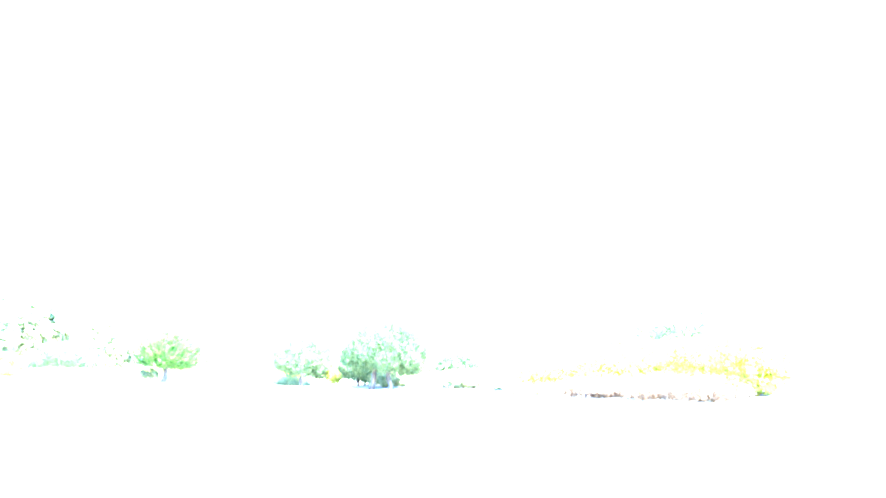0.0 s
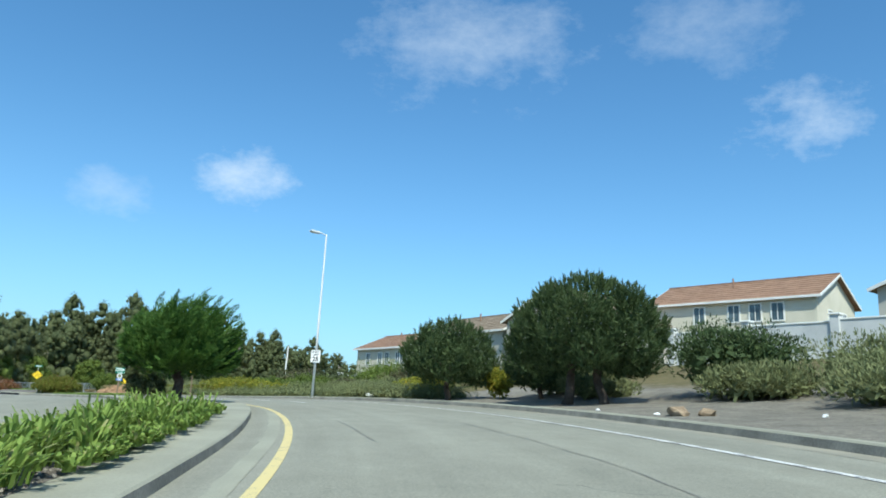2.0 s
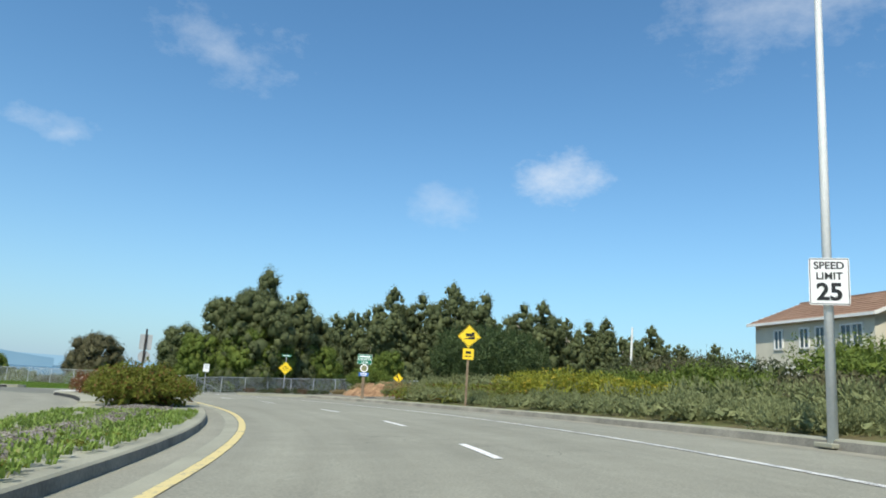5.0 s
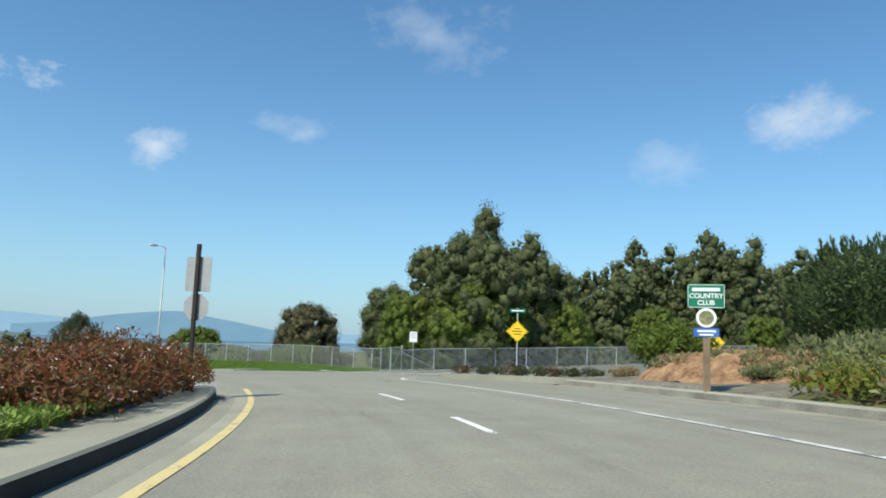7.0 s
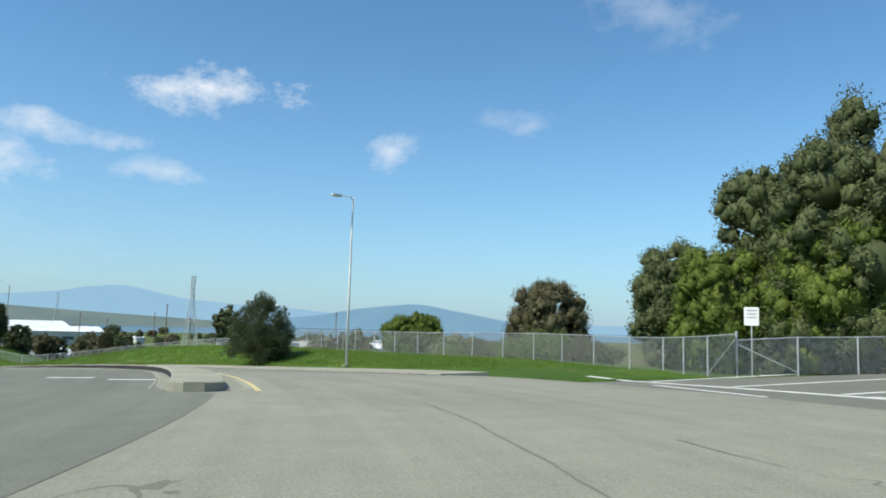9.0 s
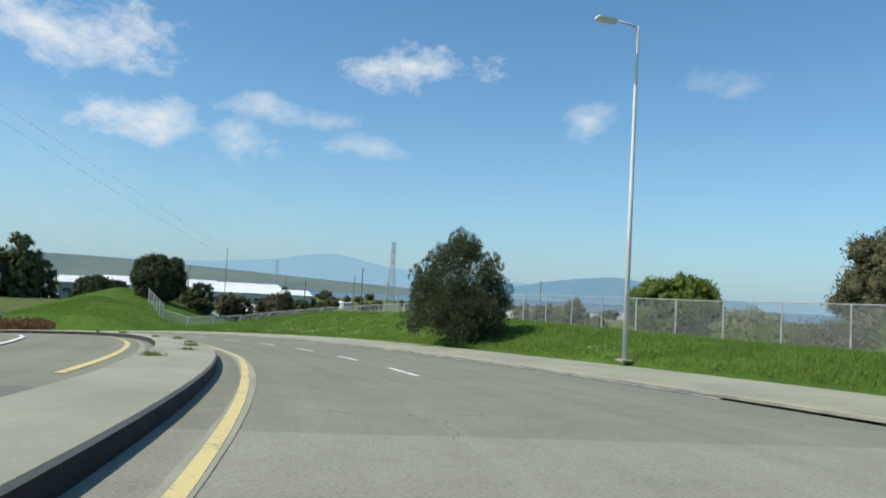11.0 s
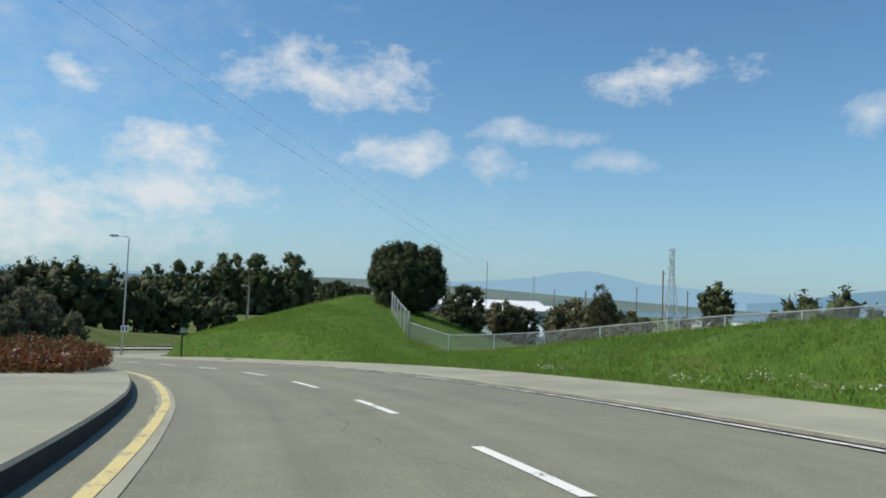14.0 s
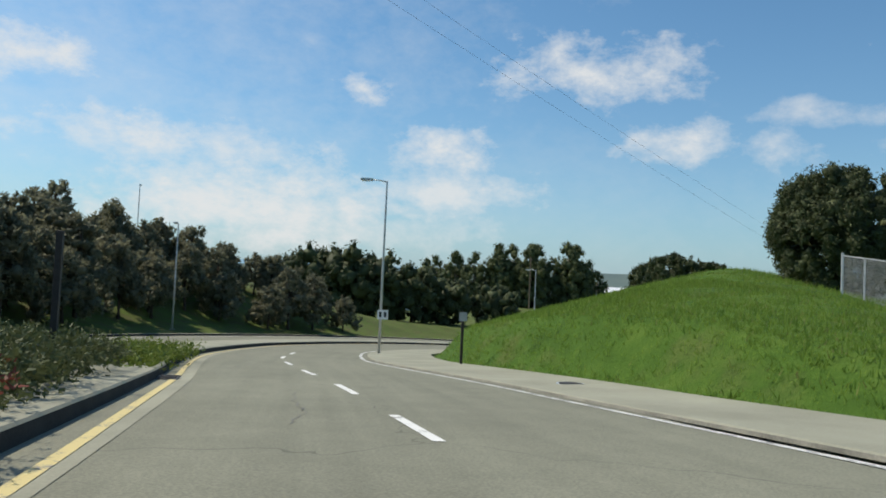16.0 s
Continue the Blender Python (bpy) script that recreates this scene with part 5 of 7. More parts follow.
# ---- fences ----
def chain_fence(name, points, height, label, gap=3.0, brace_ends=(), post_r=0.035):
    base = thing(name, label, "fence", (0, 0, 0))
    pts = [Vector(p) for p in points]
    cum = [0.0]
    for a, b in zip(pts[:-1], pts[1:]):
        cum.append(cum[-1] + (b - a).length)
    n = max(2, int(cum[-1] / gap))
    tops, u = [], 0.0
    verts, faces, uvs = [], [], []
    for i in range(n + 1):
        q = cum[-1] * i / n
        x, y = (float(np.interp(q, cum, [p[k] for p in pts])) for k in (0, 1))
        z = land(x, y)
        end = i in (0, n)
        part("post", tube([(x, y, z - 0.4), (x, y, z + height + (0.12 if end else 0.03))], [post_r * (1.5 if end else 1)] * 2, 6), STEEL, base)
        tops.append((x, y, z + height))
        verts += [(x, y, z + 0.02), (x, y, z + height)]
        uvs.append(q)
        if i:
            faces.append((2 * i - 2, 2 * i, 2 * i + 1, 2 * i - 1))
    part("top_rail", tube(tops, [0.022] * len(tops), 5), STEEL, base)
    net = mesh_object("netting", verts, faces, CHAIN, base)
    layer = net.data.uv_layers.new(name="UVMap")
    for loop in net.data.loops:
        k = loop.vertex_index
        layer.data[loop.index].uv = (uvs[k // 2], height * (k % 2))
    for i, to in brace_ends:
        a, b = Vector(tops[i]), Vector(tops[to])
        part("brace", tube([a - Vector((0, 0, 0.15)), (b.x, b.y, b.z - height + 0.1)], [0.025, 0.025], 6), STEEL, base)
    return base


GATE = (-70.4, 109.7, 0)
chain_fence("chain_link_fence", [GATE, (-68.8, 118, 0), (-65, 128, 0), (-60, 140, 0)], 1.55, "grey chain-link fence along the side street", 2.6, ((0, 1),))
chain_fence("chain_link_fence", [GATE, (-80, 112.5, 0), (-92, 110.0, 0), (-103, 104.6, 0), (-114, 100.2, 0), (-124, 96.5, 0), (-129, 92.0, 0)], 1.8, "grey chain-link fence behind the grass verge", 2.9, ((0, 1),))
chain_fence("chain_link_fence", [(-129, 92.0, 0), (-133, 88.5, 0), (-139.5, 77, 0), (-144.2, 65.2, 0)], 1.0, "low chain-link fence below the green knoll", 2.9)
chain_fence("chain_link_fence", [(-144.2, 65.2, 0), (-150, 62.3, 0), (-156.0, 59.4, 0)], 1.55, "chain-link fence climbing the green knoll", 2.4, ((0, 1),))


# ---- houses ----
def house(label, corner, yaw, length, depth, eave, ridge, wall, roof, windows, gable="x", group="houses on the bank"):
    """A two-storey house. Its front runs along local x from the corner, facing -y; heights from the corner's z."""
    base = thing("house", label, "house", corner, yaw, group)
    bm = bmesh.new()
    box((length, depth, eave + 3.0), (length / 2, depth / 2, eave / 2 - 1.5), bm=bm)
    rise = ridge - eave
    # gable triangles
    if gable == "x":
        for x in (0.0, length):
            bm.faces.new([bm.verts.new(p) for p in ((x, 0, eave), (x, depth, eave), (x, depth / 2, ridge - 0.05))])
    else:
        for y in (0.0, depth):
            bm.faces.new([bm.verts.new(p) for p in ((0, y, eave), (length, y, eave), (length / 2, y, ridge - 0.05))])
    part("wall", bm, wall, base)
    over = 0.45
    bm = bmesh.new()
    t = 0.16
    if gable == "x":
        sl = rise / (depth / 2)
        for sgn in (0, 1):
            y0 = -over if sgn == 0 else depth + over
            pts = [(-over, y0, eave - over * sl), (length + over, y0, eave - over * sl), (length + over, depth / 2, ridge), (-over, depth / 2, ridge)]
            lo = [bm.verts.new(p) for p in pts]
            hi = [bm.verts.new((x, y, z + t)) for x, y, z in pts]
            bm.faces.new(lo), bm.faces.new(hi)
            for i in range(4):
                bm.faces.new((lo[i], lo[(i + 1) % 4], hi[(i + 1) % 4], hi[i]))
    else:
        sl = rise / (length / 2)
        for sgn in (0, 1):
            x0 = -over if sgn == 0 else length + over
            pts = [(x0, -over, eave - over * sl), (x0, depth + over, eave - over * sl), (length / 2, depth + over, ridge), (length / 2, -over, ridge)]
            lo = [bm.verts.new(p) for p in pts]
            hi = [bm.verts.new((x, y, z + t)) for x, y, z in pts]
            bm.faces.new(lo), bm.faces.new(hi)
            for i in range(4):
                bm.faces.new((lo[i], lo[(i + 1) % 4], hi[(i + 1) % 4], hi[i]))
    bmesh.ops.recalc_face_normals(bm, faces=bm.faces)
    top = part("roof", bm, roof, base)
    # courses of tile, ridge caps and white fascia boards
    bm = bmesh.new()
    if gable == "x":
        for k in range(1, 9):
            y = -over + (depth / 2 + over) * k / 9
            z = eave - over * sl + (y + over) * sl + t
            for yy in (y, depth - y):
                box((length + 2 * over, 0.10, 0.05), (length / 2, yy, z + 0.01), bm=bm)
        box((length + 2 * over, 0.26, 0.14), (length / 2, depth / 2, ridge + t + 0.02), bm=bm)
    else:
        for k in range(1, 9):
            x = -over + (length / 2 + over) * k / 9
            z = eave - over * sl + (x + over) * sl + t
            for xx in (x, length - x):
                box((0.10, depth + 2 * over, 0.05), (xx, depth / 2, z + 0.01), bm=bm)
        box((0.26, depth + 2 * over, 0.14), (length / 2, depth / 2, ridge + t + 0.02), bm=bm)
    part("tile_relief", bm, roof, top)
    if gable == "x":
        for y in (-over - 0.02, depth + over + 0.02):
            part("fascia", box((length + 2 * over, 0.05, 0.2), (length / 2, y, eave - over * sl + 0.06)), TRIM_WHITE, base)
        for x in (-over - 0.03, length + over + 0.03):
            for a, b in (((-over, eave - over * sl), (depth / 2, ridge)), ((depth + over, eave - over * sl), (depth / 2, ridge))):
                v = Vector((0, b[0] - a[0], b[1] - a[1]))
                m = Matrix.Translation((x, (a[0] + b[0]) / 2, (a[1] + b[1]) / 2 + 0.05)) @ Matrix.Rotation(math.atan2(v.z, v.y), 4, "X") @ Matrix.Diagonal((0.05, v.length, 0.22, 1))
                bm = bmesh.new()
                bmesh.ops.create_cube(bm, size=1.0, matrix=m)
                part("barge_board", bm, TRIM_WHITE, base)
    else:
        for y in (-over - 0.03, depth + over + 0.03):
            for a, b in (((-over, eave - over * sl), (length / 2, ridge)), ((length + over, eave - over * sl), (length / 2, ridge))):
                v = Vector((b[0] - a[0], 0, b[1] - a[1]))
                m = Matrix.Translation(((a[0] + b[0]) / 2, y, (a[1] + b[1]) / 2 + 0.05)) @ Matrix.Rotation(-math.atan2(v.z, v.x), 4, "Y") @ Matrix.Diagonal((v.length, 0.05, 0.22, 1))
                bm = bmesh.new()
                bmesh.ops.create_cube(bm, size=1.0, matrix=m)
                part("barge_board", bm, TRIM_WHITE, base)
    bm = tube([(length * 0.45, depth * 0.35, ridge - 0.6), (length * 0.45, depth * 0.35, ridge + 0.35)], [0.09, 0.09], 8)
    part("vent_pipe", bm, ROOF_TILE, base)
    # windows: side, place along it, sill height, width, height
    for side, u, z0, w, h in windows:
        m = {"f": Matrix.Translation((u, 0, z0)), "r": Matrix.Translation((length, u, z0)) @ Matrix.Rotation(math.pi / 2, 4, "Z"), "l": Matrix.Translation((0, u, z0)) @ Matrix.Rotation(-math.pi / 2, 4, "Z")}[side]
        frame_bm = bmesh.new()
        for sx, sz, x, z in ((w + 0.24, 0.12, 0, -0.06), (w + 0.24, 0.12, 0, h + 0.06), (0.12, h, -w / 2 - 0.06, h / 2), (0.12, h, w / 2 + 0.06, h / 2), (0.05, h, 0, h / 2)):
            box((sx, 0.12, sz), (x, -0.03, z), bm=frame_bm)
        frame_bm.transform(m)
        win = part("window", frame_bm, TRIM_WHITE, base)
        pane = box((w, 0.04, h), (0, -0.01, h / 2))
        pane.transform(m)
        part("pane", pane, GLASS, win, "dark reflecting pane")
    return base


# front along local x, facing -y
house("long cream stucco house with a terracotta tile roof", (15.3, 108.3, 6.4), -36, 16.0, 9.5, 5.9, 8.25, STUCCO, ROOF_TILE,
    [("f", u, 3.85, 1.0, 1.5) for u in (5.3, 8.7, 10.7, 12.7)] + [("r", 3.0, 3.6, 0.9, 1.2), ("r", 6.5, 3.3, 0.8, 1.6), ("f", 4, 0.9, 1.4, 1.3), ("f", 12, 0.9, 1.4, 1.3)])
house("tall grey-beige stucco house with a brown tile gable", (27.9, 85.0, 4.0), -42, 15.5, 12, 6.4, 9.4, STUCCO_GREY, ROOF_BROWN,
    [("f", 2.2, 3.9, 0.75, 1.25), ("f", 5.4, 3.9, 0.75, 1.25), ("f", 7.0, 3.9, 0.75, 1.25), ("f", 11, 3.9, 1.2, 1.3)], "y")
house("cream stucco house with a terracotta roof beside tall shrubs", (-20.6, 125.0, 2.6), -42, 12.0, 9.0, 5.5, 7.4, STUCCO, ROOF_TILE,
    [("f", u, 3.5, 0.8, 1.3) for u in (2.8, 5.6, 7.2, 9.6)] + [("f", 10.6, 3.5, 0.8, 1.3), ("r", 2.5, 3.4, 0.9, 0.7), ("r", 2.5, 4.4, 0.9, 0.5)])
house("grey-beige stucco house with a brown tile roof", (-9.8, 115.6, 2.9), -44, 14.5, 9.5, 6.3, 8.5, STUCCO_GREY, ROOF_BROWN,
    [("f", 3.5, 4.0, 1.0, 1.3), ("f", 8, 4.0, 1.0, 1.3), ("f", 12, 1.0, 1.2, 1.3)])
house("pale stucco house with a brown gable above the pines", (1.2, 104.0, 3.4), -38, 11.5, 11, 6.4, 9.3, STUCCO_GREY, ROOF_BROWN,
    [("f", 7.4, 3.7, 1.3, 1.5), ("f", 3.4, 3.9, 0.9, 1.2)], "y")

# garden wall on the bank, with pillars and a coping
def garden_wall(points, height):
    base = thing("garden_wall", "whitewashed garden wall with pillars and pale coping", "wall", (0, 0, 0))
    for (x0, y0), (x1, y1) in zip(points[:-1], points[1:]):
        v = Vector((x1 - x0, y1 - y0, 0))
        z = min(land(x0, y0), land(x1, y1))
        m = Matrix.Translation(((x0 + x1) / 2, (y0 + y1) / 2, z)) @ Matrix.Rotation(math.atan2(v.y, v.x), 4, "Z")
        bm = box((v.length, 0.2, height + 0.8), (0, 0, height / 2 - 0.4))
        bm.transform(m)
        part("panel", bm, WALL_WHITE, base)
        bm = box((v.length, 0.3, 0.1), (0, 0, height + 0.05), 0.02)
        bm.transform(m)
        part("coping", bm, TRIM_WHITE, base)
        bm = box((0.5, 0.5, height + 1.1), (-v.length / 2, 0, height / 2 - 0.25), 0.02)
        bm.transform(m)
        pillar = part("pillar", bm, WALL_WHITE, base)
        bm = box((0.64, 0.64, 0.12), (-v.length / 2, 0, height + 0.35), 0.02)
        bm.transform(m)
        part("cap", bm, TRIM_WHITE, pillar)
    return base


garden_wall([(14.5, 83.5), (18.5, 80.0), (22.5, 76.5), (27.0, 72.5), (31.5, 68.5), (36.0, 64.5)], 2.1)
garden_wall([(-25.0, 118.0), (-19.0, 114.0), (-13.0, 110.0), (-7.5, 106.0)], 1.5)


# ---- trees and shrubs ----
def candle_crown(base, blobs, n, seed, low, tall=0.34, needles=24, leaf=None, cap=0.2):
    """Upright needle candles all over the crown, over a dark closed inside."""
    rng = np.random.default_rng(seed)
    p, out = skin_points(rng, blobs, n, low)
    up = np.array([0, 0, 1.0])
    axis = up * 0.85 + out * 0.55 + rng.normal(scale=0.14, size=p.shape)
    axis /= np.linalg.norm(axis, axis=1)[:, None]
    p = p - out * (0.08 + 0.34 * rng.random((len(p), 1)) ** 1.5)
    size = tall * (0.6 + 0.8 * rng.random(len(p)))
    m = len(p)
    P, A, L = np.repeat(p, needles, 0), np.repeat(axis, needles, 0), np.repeat(size, needles)
    u = rng.random((m * needles, 1))
    spoke = ball_points(rng, m * needles)
    at_ = P + A * L[:, None] * u * 0.75
    along = A * (0.75 + 0.4 * u) + spoke * (0.75 - 0.45 * u)
    leaf_mesh("crown", at_, along, ball_points(rng, m * needles), L * (0.30 + 0.22 * rng.random(m * needles)), L * 0.075, leaf or LEAF_PINE, base, tip=0.3)
    inner_leaves("inner_foliage", blobs, base, leaf or LEAF_PINE, seed, cap, low, 11.0, 0.84, 0.4)


def round_pine(label, at_, wide, tall, low, n, seed, trunks, trunk_r):
    """A clipped-looking ball of upright candles on short trunks."""
    r = random.Random(seed)
    base = thing("round_pine", label, "tree", at_, 0.0, "round pines")
    mid, half = low + (tall - low) * 0.42, (tall - low) * 0.56
    blobs = [(0, 0, mid, wide * 0.88, wide * 0.88, half * 0.85), (0, 0, mid + half * 0.35, wide * 0.58, wide * 0.58, half * 0.68), (0, 0, low + (mid - low) * 0.8, wide * 0.8, wide * 0.8, (mid - low) * 0.72)]
    for k in range(26):
        a, u = k * 2.4, -0.6 + 1.5 * (k + r.random()) / 26
        c = math.sqrt(max(0.0, 1 - u * u))
        size = wide * r.uniform(0.22, 0.34)
        blobs.append((wide * 0.74 * c * math.cos(a), wide * 0.74 * c * math.sin(a), mid + half * 0.74 * u, size, size, size * 0.85))
    candle_crown(base, blobs, n, seed, low)
    rng = np.random.default_rng(seed)
    for k in range(trunks):
        ends = [tuple(0.55 * wide * ball_points(rng, 1)[0] * np.array([1, 1, 0.3]) + np.array([0, 0, mid])) for _ in range(5)]
        trunk(base, (1.5 * k - 0.75 * (trunks - 1), 0, -0.3), (0.6 * k - 0.3 * (trunks - 1), 0, mid), trunk_r, trunk_r * 0.55, ends, seed + k)
    return base


round_pine("large round dark green pine with two dark trunks", stand(48.7, -11.0), 3.15, 4.95, 0.9, 3300, 11, 2, 0.2)
round_pine("smaller round dark green pine with one dark trunk", stand(57.4, -9.7), 2.5, 4.05, 0.55, 1700, 12, 1, 0.17)
round_pine("low round dark green pine beside the larger one", stand(53.8, -12.5), 1.9, 3.3, 0.3, 1000, 13, 1, 0.13)
big_at = Vector((-35.3, 109.0, land(-35.3, 109.0)))
round_pine("broad dark green dome of a pine behind the hill sign", big_at, 4.4, 6.2 - big_at.z, 0.3, 2600, 14, 1, 0.22)
# the windswept cypress on the island
def plume_tree(at_, seed):
    """A young cypress: long feathered plumes that rise outwards from a short trunk and bend with the wind."""
    rng = np.random.default_rng(seed)
    base = thing("cypress", "bright green feathery young cypress on the gravel median", "tree", at_)
    pts, ways, faces_, size, ends = [], [], [], [], []
    SWEEP = np.array([0.78, 0.6, 0.0])
    up = np.array([0, 0, 1.0])
    for i in range(250):
        v = ball_points(rng, 1)[0]
        v[2] = rng.uniform(-0.42, 1.0)
        flat = math.sqrt(max(0.02, 1 - v[2] ** 2)) / (math.hypot(v[0], v[1]) + 1e-9)
        deep = 1.0 if i % 3 else rng.uniform(0.55, 0.85)
        end = np.array([v[0] * flat * 1.85 * deep, v[1] * flat * 1.85 * deep, 1.6 + v[2] * (1.35 if v[2] > 0 else 1.5) * deep])
        bend = SWEEP * (0.12 + 0.42 * max(0, v[2])) * rng.uniform(0.4, 1.4) + up * rng.uniform(0.05, 0.5) * (0.4 + max(0, v[2]))
        start = np.array([0, 0, rng.uniform(0.45, 1.1)])
        mid = start + (end - start) * 0.62 - up * 0.22 * np.linalg.norm(end - start) * max(0.2, 1 - abs(v[2]))
        tip = end + bend
        ends.append(end)
        stems = 34
        u = np.linspace(0.28, 1.0, stems)[:, None]
        line = start * (1 - u) ** 3 + 3 * mid * u * (1 - u) ** 2 + 3 * end * u**2 * (1 - u) + tip * u**3
        way = np.gradient(line, axis=0)
        way /= np.linalg.norm(way, axis=1)[:, None]
        side = np.cross(way, up + 0.35 * rng.normal(size=3))
        side /= np.linalg.norm(side, axis=1)[:, None] + 1e-9
        reach = 0.34 * (1.0 - u) ** 0.6 * np.minimum(1.0, (u - 0.1) * 2.2) + 0.05
        for sign in (-1, 1):
            twig = way * 0.95 + sign * side * 0.75 + 0.16 * rng.normal(size=(stems, 3))
            twig /= np.linalg.norm(twig, axis=1)[:, None]
            for q in (0.0, 0.33, 0.66):
                p = line + twig * reach * q * rng.uniform(0.8, 1.1)
                w = twig + way * 0.35 * q + 0.22 * rng.normal(size=(stems, 3))
                pts.append(p)
                ways.append(w)
                faces_.append(np.cross(side, way) + 0.5 * rng.normal(size=(stems, 3)))
                size.append((reach[:, 0] * 0.55 + 0.03) * rng.uniform(0.8, 1.2, stems))
    p, w, f, l = np.vstack(pts), np.vstack(ways), np.vstack(faces_), np.concatenate(size)
    leaf_mesh("crown", p, w, f, l, l * 0.24, LEAF_CYPRESS, base, tip=0.25)
    inner_leaves("inner_foliage", [(0, 0, 1.1, 1.5, 1.5, 0.6), (0, 0, 1.5, 1.45, 1.45, 0.75), (0.1, 0.1, 1.95, 1.0, 1.0, 0.7)], base, LEAF_CYPRESS, seed, 0.2, None, 14.0, 0.8, 0.3)
    trunk(base, (0, 0, -0.2), (0.05, 0, 1.6), 0.19, 0.1, [tuple(e * 0.8) for e in ends[:12]], seed)
    shrub_at = Vector(at_) + Vector((-0.75, -0.25, -0.05))
    bank = [(0, 0, 0.3, 0.5, 0.45, 0.35), (-0.3, -0.1, 0.25, 0.35, 0.3, 0.3)]
    shrub("low_shrub", "low dark shrub under the young cypress", shrub_at, bank, 2600, LEAF_DARK, 0.07, seed + 1, 90, 0.12)
    return base


plume_tree(on_road(49.0, 3.9, 0.27), 5)

# strap-leaved plants at the head of the island
def strap_bed(name, label, s0, s1, d0, d1, n, seed, up=0.22, tall=0.55, per=22, spread=0.05, wide=0.042, category="plants"):
    """Tufts of arching strap leaves, each leaf in three lengths that bend over."""
    rng = np.random.default_rng(seed)
    base = thing(name, label, category, (0, 0, 0), kind="stuff")
    at_, along, face, length = [], [], [], []
    for i in range(n):
        s = rng.uniform(s0, s1)
        k = (s - s0) / (s1 - s0)
        d = rng.uniform(d0[0] + (d0[1] - d0[0]) * k, d1[0] + (d1[1] - d1[0]) * k)
        c = np.array(on_road(s, d, up))
        size = rng.uniform(0.75, 1.15)
        for k in range(per):
            a = rng.uniform(0, 2 * math.pi)
            lean = rng.uniform(0.15, 1.15)
            out = np.array([math.cos(a), math.sin(a), 0])
            side = np.array([-math.sin(a), math.cos(a), 0])
            l = tall * size * rng.uniform(0.65, 1.2)
            p = c + out * spread * rng.random() + side * spread * rng.uniform(-0.7, 0.7)
            for share, bend in ((0.42, 0.35), (0.33, 0.9), (0.25, 1.7)):
                w = out * lean * bend + np.array([0, 0, 1.0 - 0.55 * lean * bend])
                w /= np.linalg.norm(w)
                at_.append(p)
                along.append(w)
                face.append(np.cross(w, side))
                length.append(l * share)
                p = p + w * l * share * 0.97
    leaf_mesh("leaves", np.array(at_), np.array(along), np.array(face), np.array(length), wide, LEAF_STRAP, base, tip=0.75)
    return base


strap_bed("strap_plants", "dense bed of bright green strap-leaved plants on the median", 23.4, 40.4, (2.85, 2.8), (3.5, 4.3), 120, 21, up=0.2, tall=0.40, per=44, spread=0.2, wide=0.036)
strap_bed("weed_patch", "patch of low pale grass on the gravel median", 64, 78, (2.6, 2.6), (5.6, 5.6), 1100, 22, up=0.17, tall=0.09, per=12, wide=0.02)
strap_bed("weed_patch", "patch of low green weeds beside the strap plants", 30, 41, (2.6, 2.5), (3.0, 3.2), 220, 23, up=0.22, tall=0.15)
strap_bed("weed_patch", "patch of low green weeds beside the blossoming hedge", 88, 94.5, (3.1, 3.1), (4.2, 3.6), 200, 24, up=0.24, tall=0.2)

# hedges and groundcover on the islands
def hedge(name, label, s0, s1, d0, d1, h, n, leaf, size, seed, up=0.2, lump=0.22, group=""):
    rng = np.random.default_rng(seed)
    c = on_road((s0 + s1) / 2, d1 - 1.0, up)
    blobs = []
    for s in np.arange(s0, s1, 0.9):
        for d in np.arange(d0(s) if callable(d0) else d0, d1, 0.9):
            q = on_road(s, d, up) - c
            hh = h * rng.uniform(0.8, 1.1)
            edge = min(1.0, 0.62 + 0.38 * min(s - s0, s1 - s, 1.5) / 1.5)
            blobs.append((q.x, q.y, q.z + hh * 0.35 * edge, 0.8, 0.8, hh * 0.65 * edge))
    return shrub(name, label, c, blobs, n, leaf, size, seed, int(n / 30), lump, group=group, category="hedge")


hedge("flowering_hedge", "reddish low hedge with pale blossoms on the median", 92.0, 100.4, knots((92, 3.6), (96, 3.4), (98, 3.0), (100.4, 2.9)), 5.2, 1.0, 56000, LEAF_ROSE, 0.05, 31, lump=0.15)
hedge("rusty_hedge", "rounded rusty red and green hedge on the concrete median", 184.5, 188.4, knots((184, 3.5), (186, 3.1), (189, 3.1)), 5.6, 0.75, 26000, LEAF_ROSE, 0.055, 36, lump=0.15)
hedge("crimson_hedge", "crimson flowering hedge at the end of the concrete median", 188.2, 198.2, knots((188, 3.1), (192, 3.0), (198, 3.3)), 6.4, 0.58, 44000, LEAF_RED, 0.060, 33, lump=0.15)
hedge("median_shrubs", "dusty green shrubs on the median", 198.0, 206.5, knots((197, 3.5), (201, 3.9), (206, 4.3)), 6.4, 0.62, 26000, LEAF_EUC, 0.07, 34)
hedge("median_weeds", "low green weeds on the median", 206.8, 222, 3.9, 6.6, 0.22, 9000, LEAF_BRIGHT, 0.08, 35)
blobs = [(0.75 * math.cos(k), 0.6 * math.sin(k), 0.35, 1.0, 0.95, 0.6) for k in range(6)] + [(0, 0, 0.4, 1.5, 1.35, 0.75)]
shrub("groundcover", "rounded mound of rusty green groundcover on the median", on_road(82.3, 4.1, 0.18), blobs, 22000, LEAF_ICE, 0.065, 32, 700, 0.14, yaw=road_yaw(82.3) + 90, category="groundcover")

# yellow-flowering shrubs, junipers and reddish groundcover on the right-hand bank
rng_b = random.Random(8)


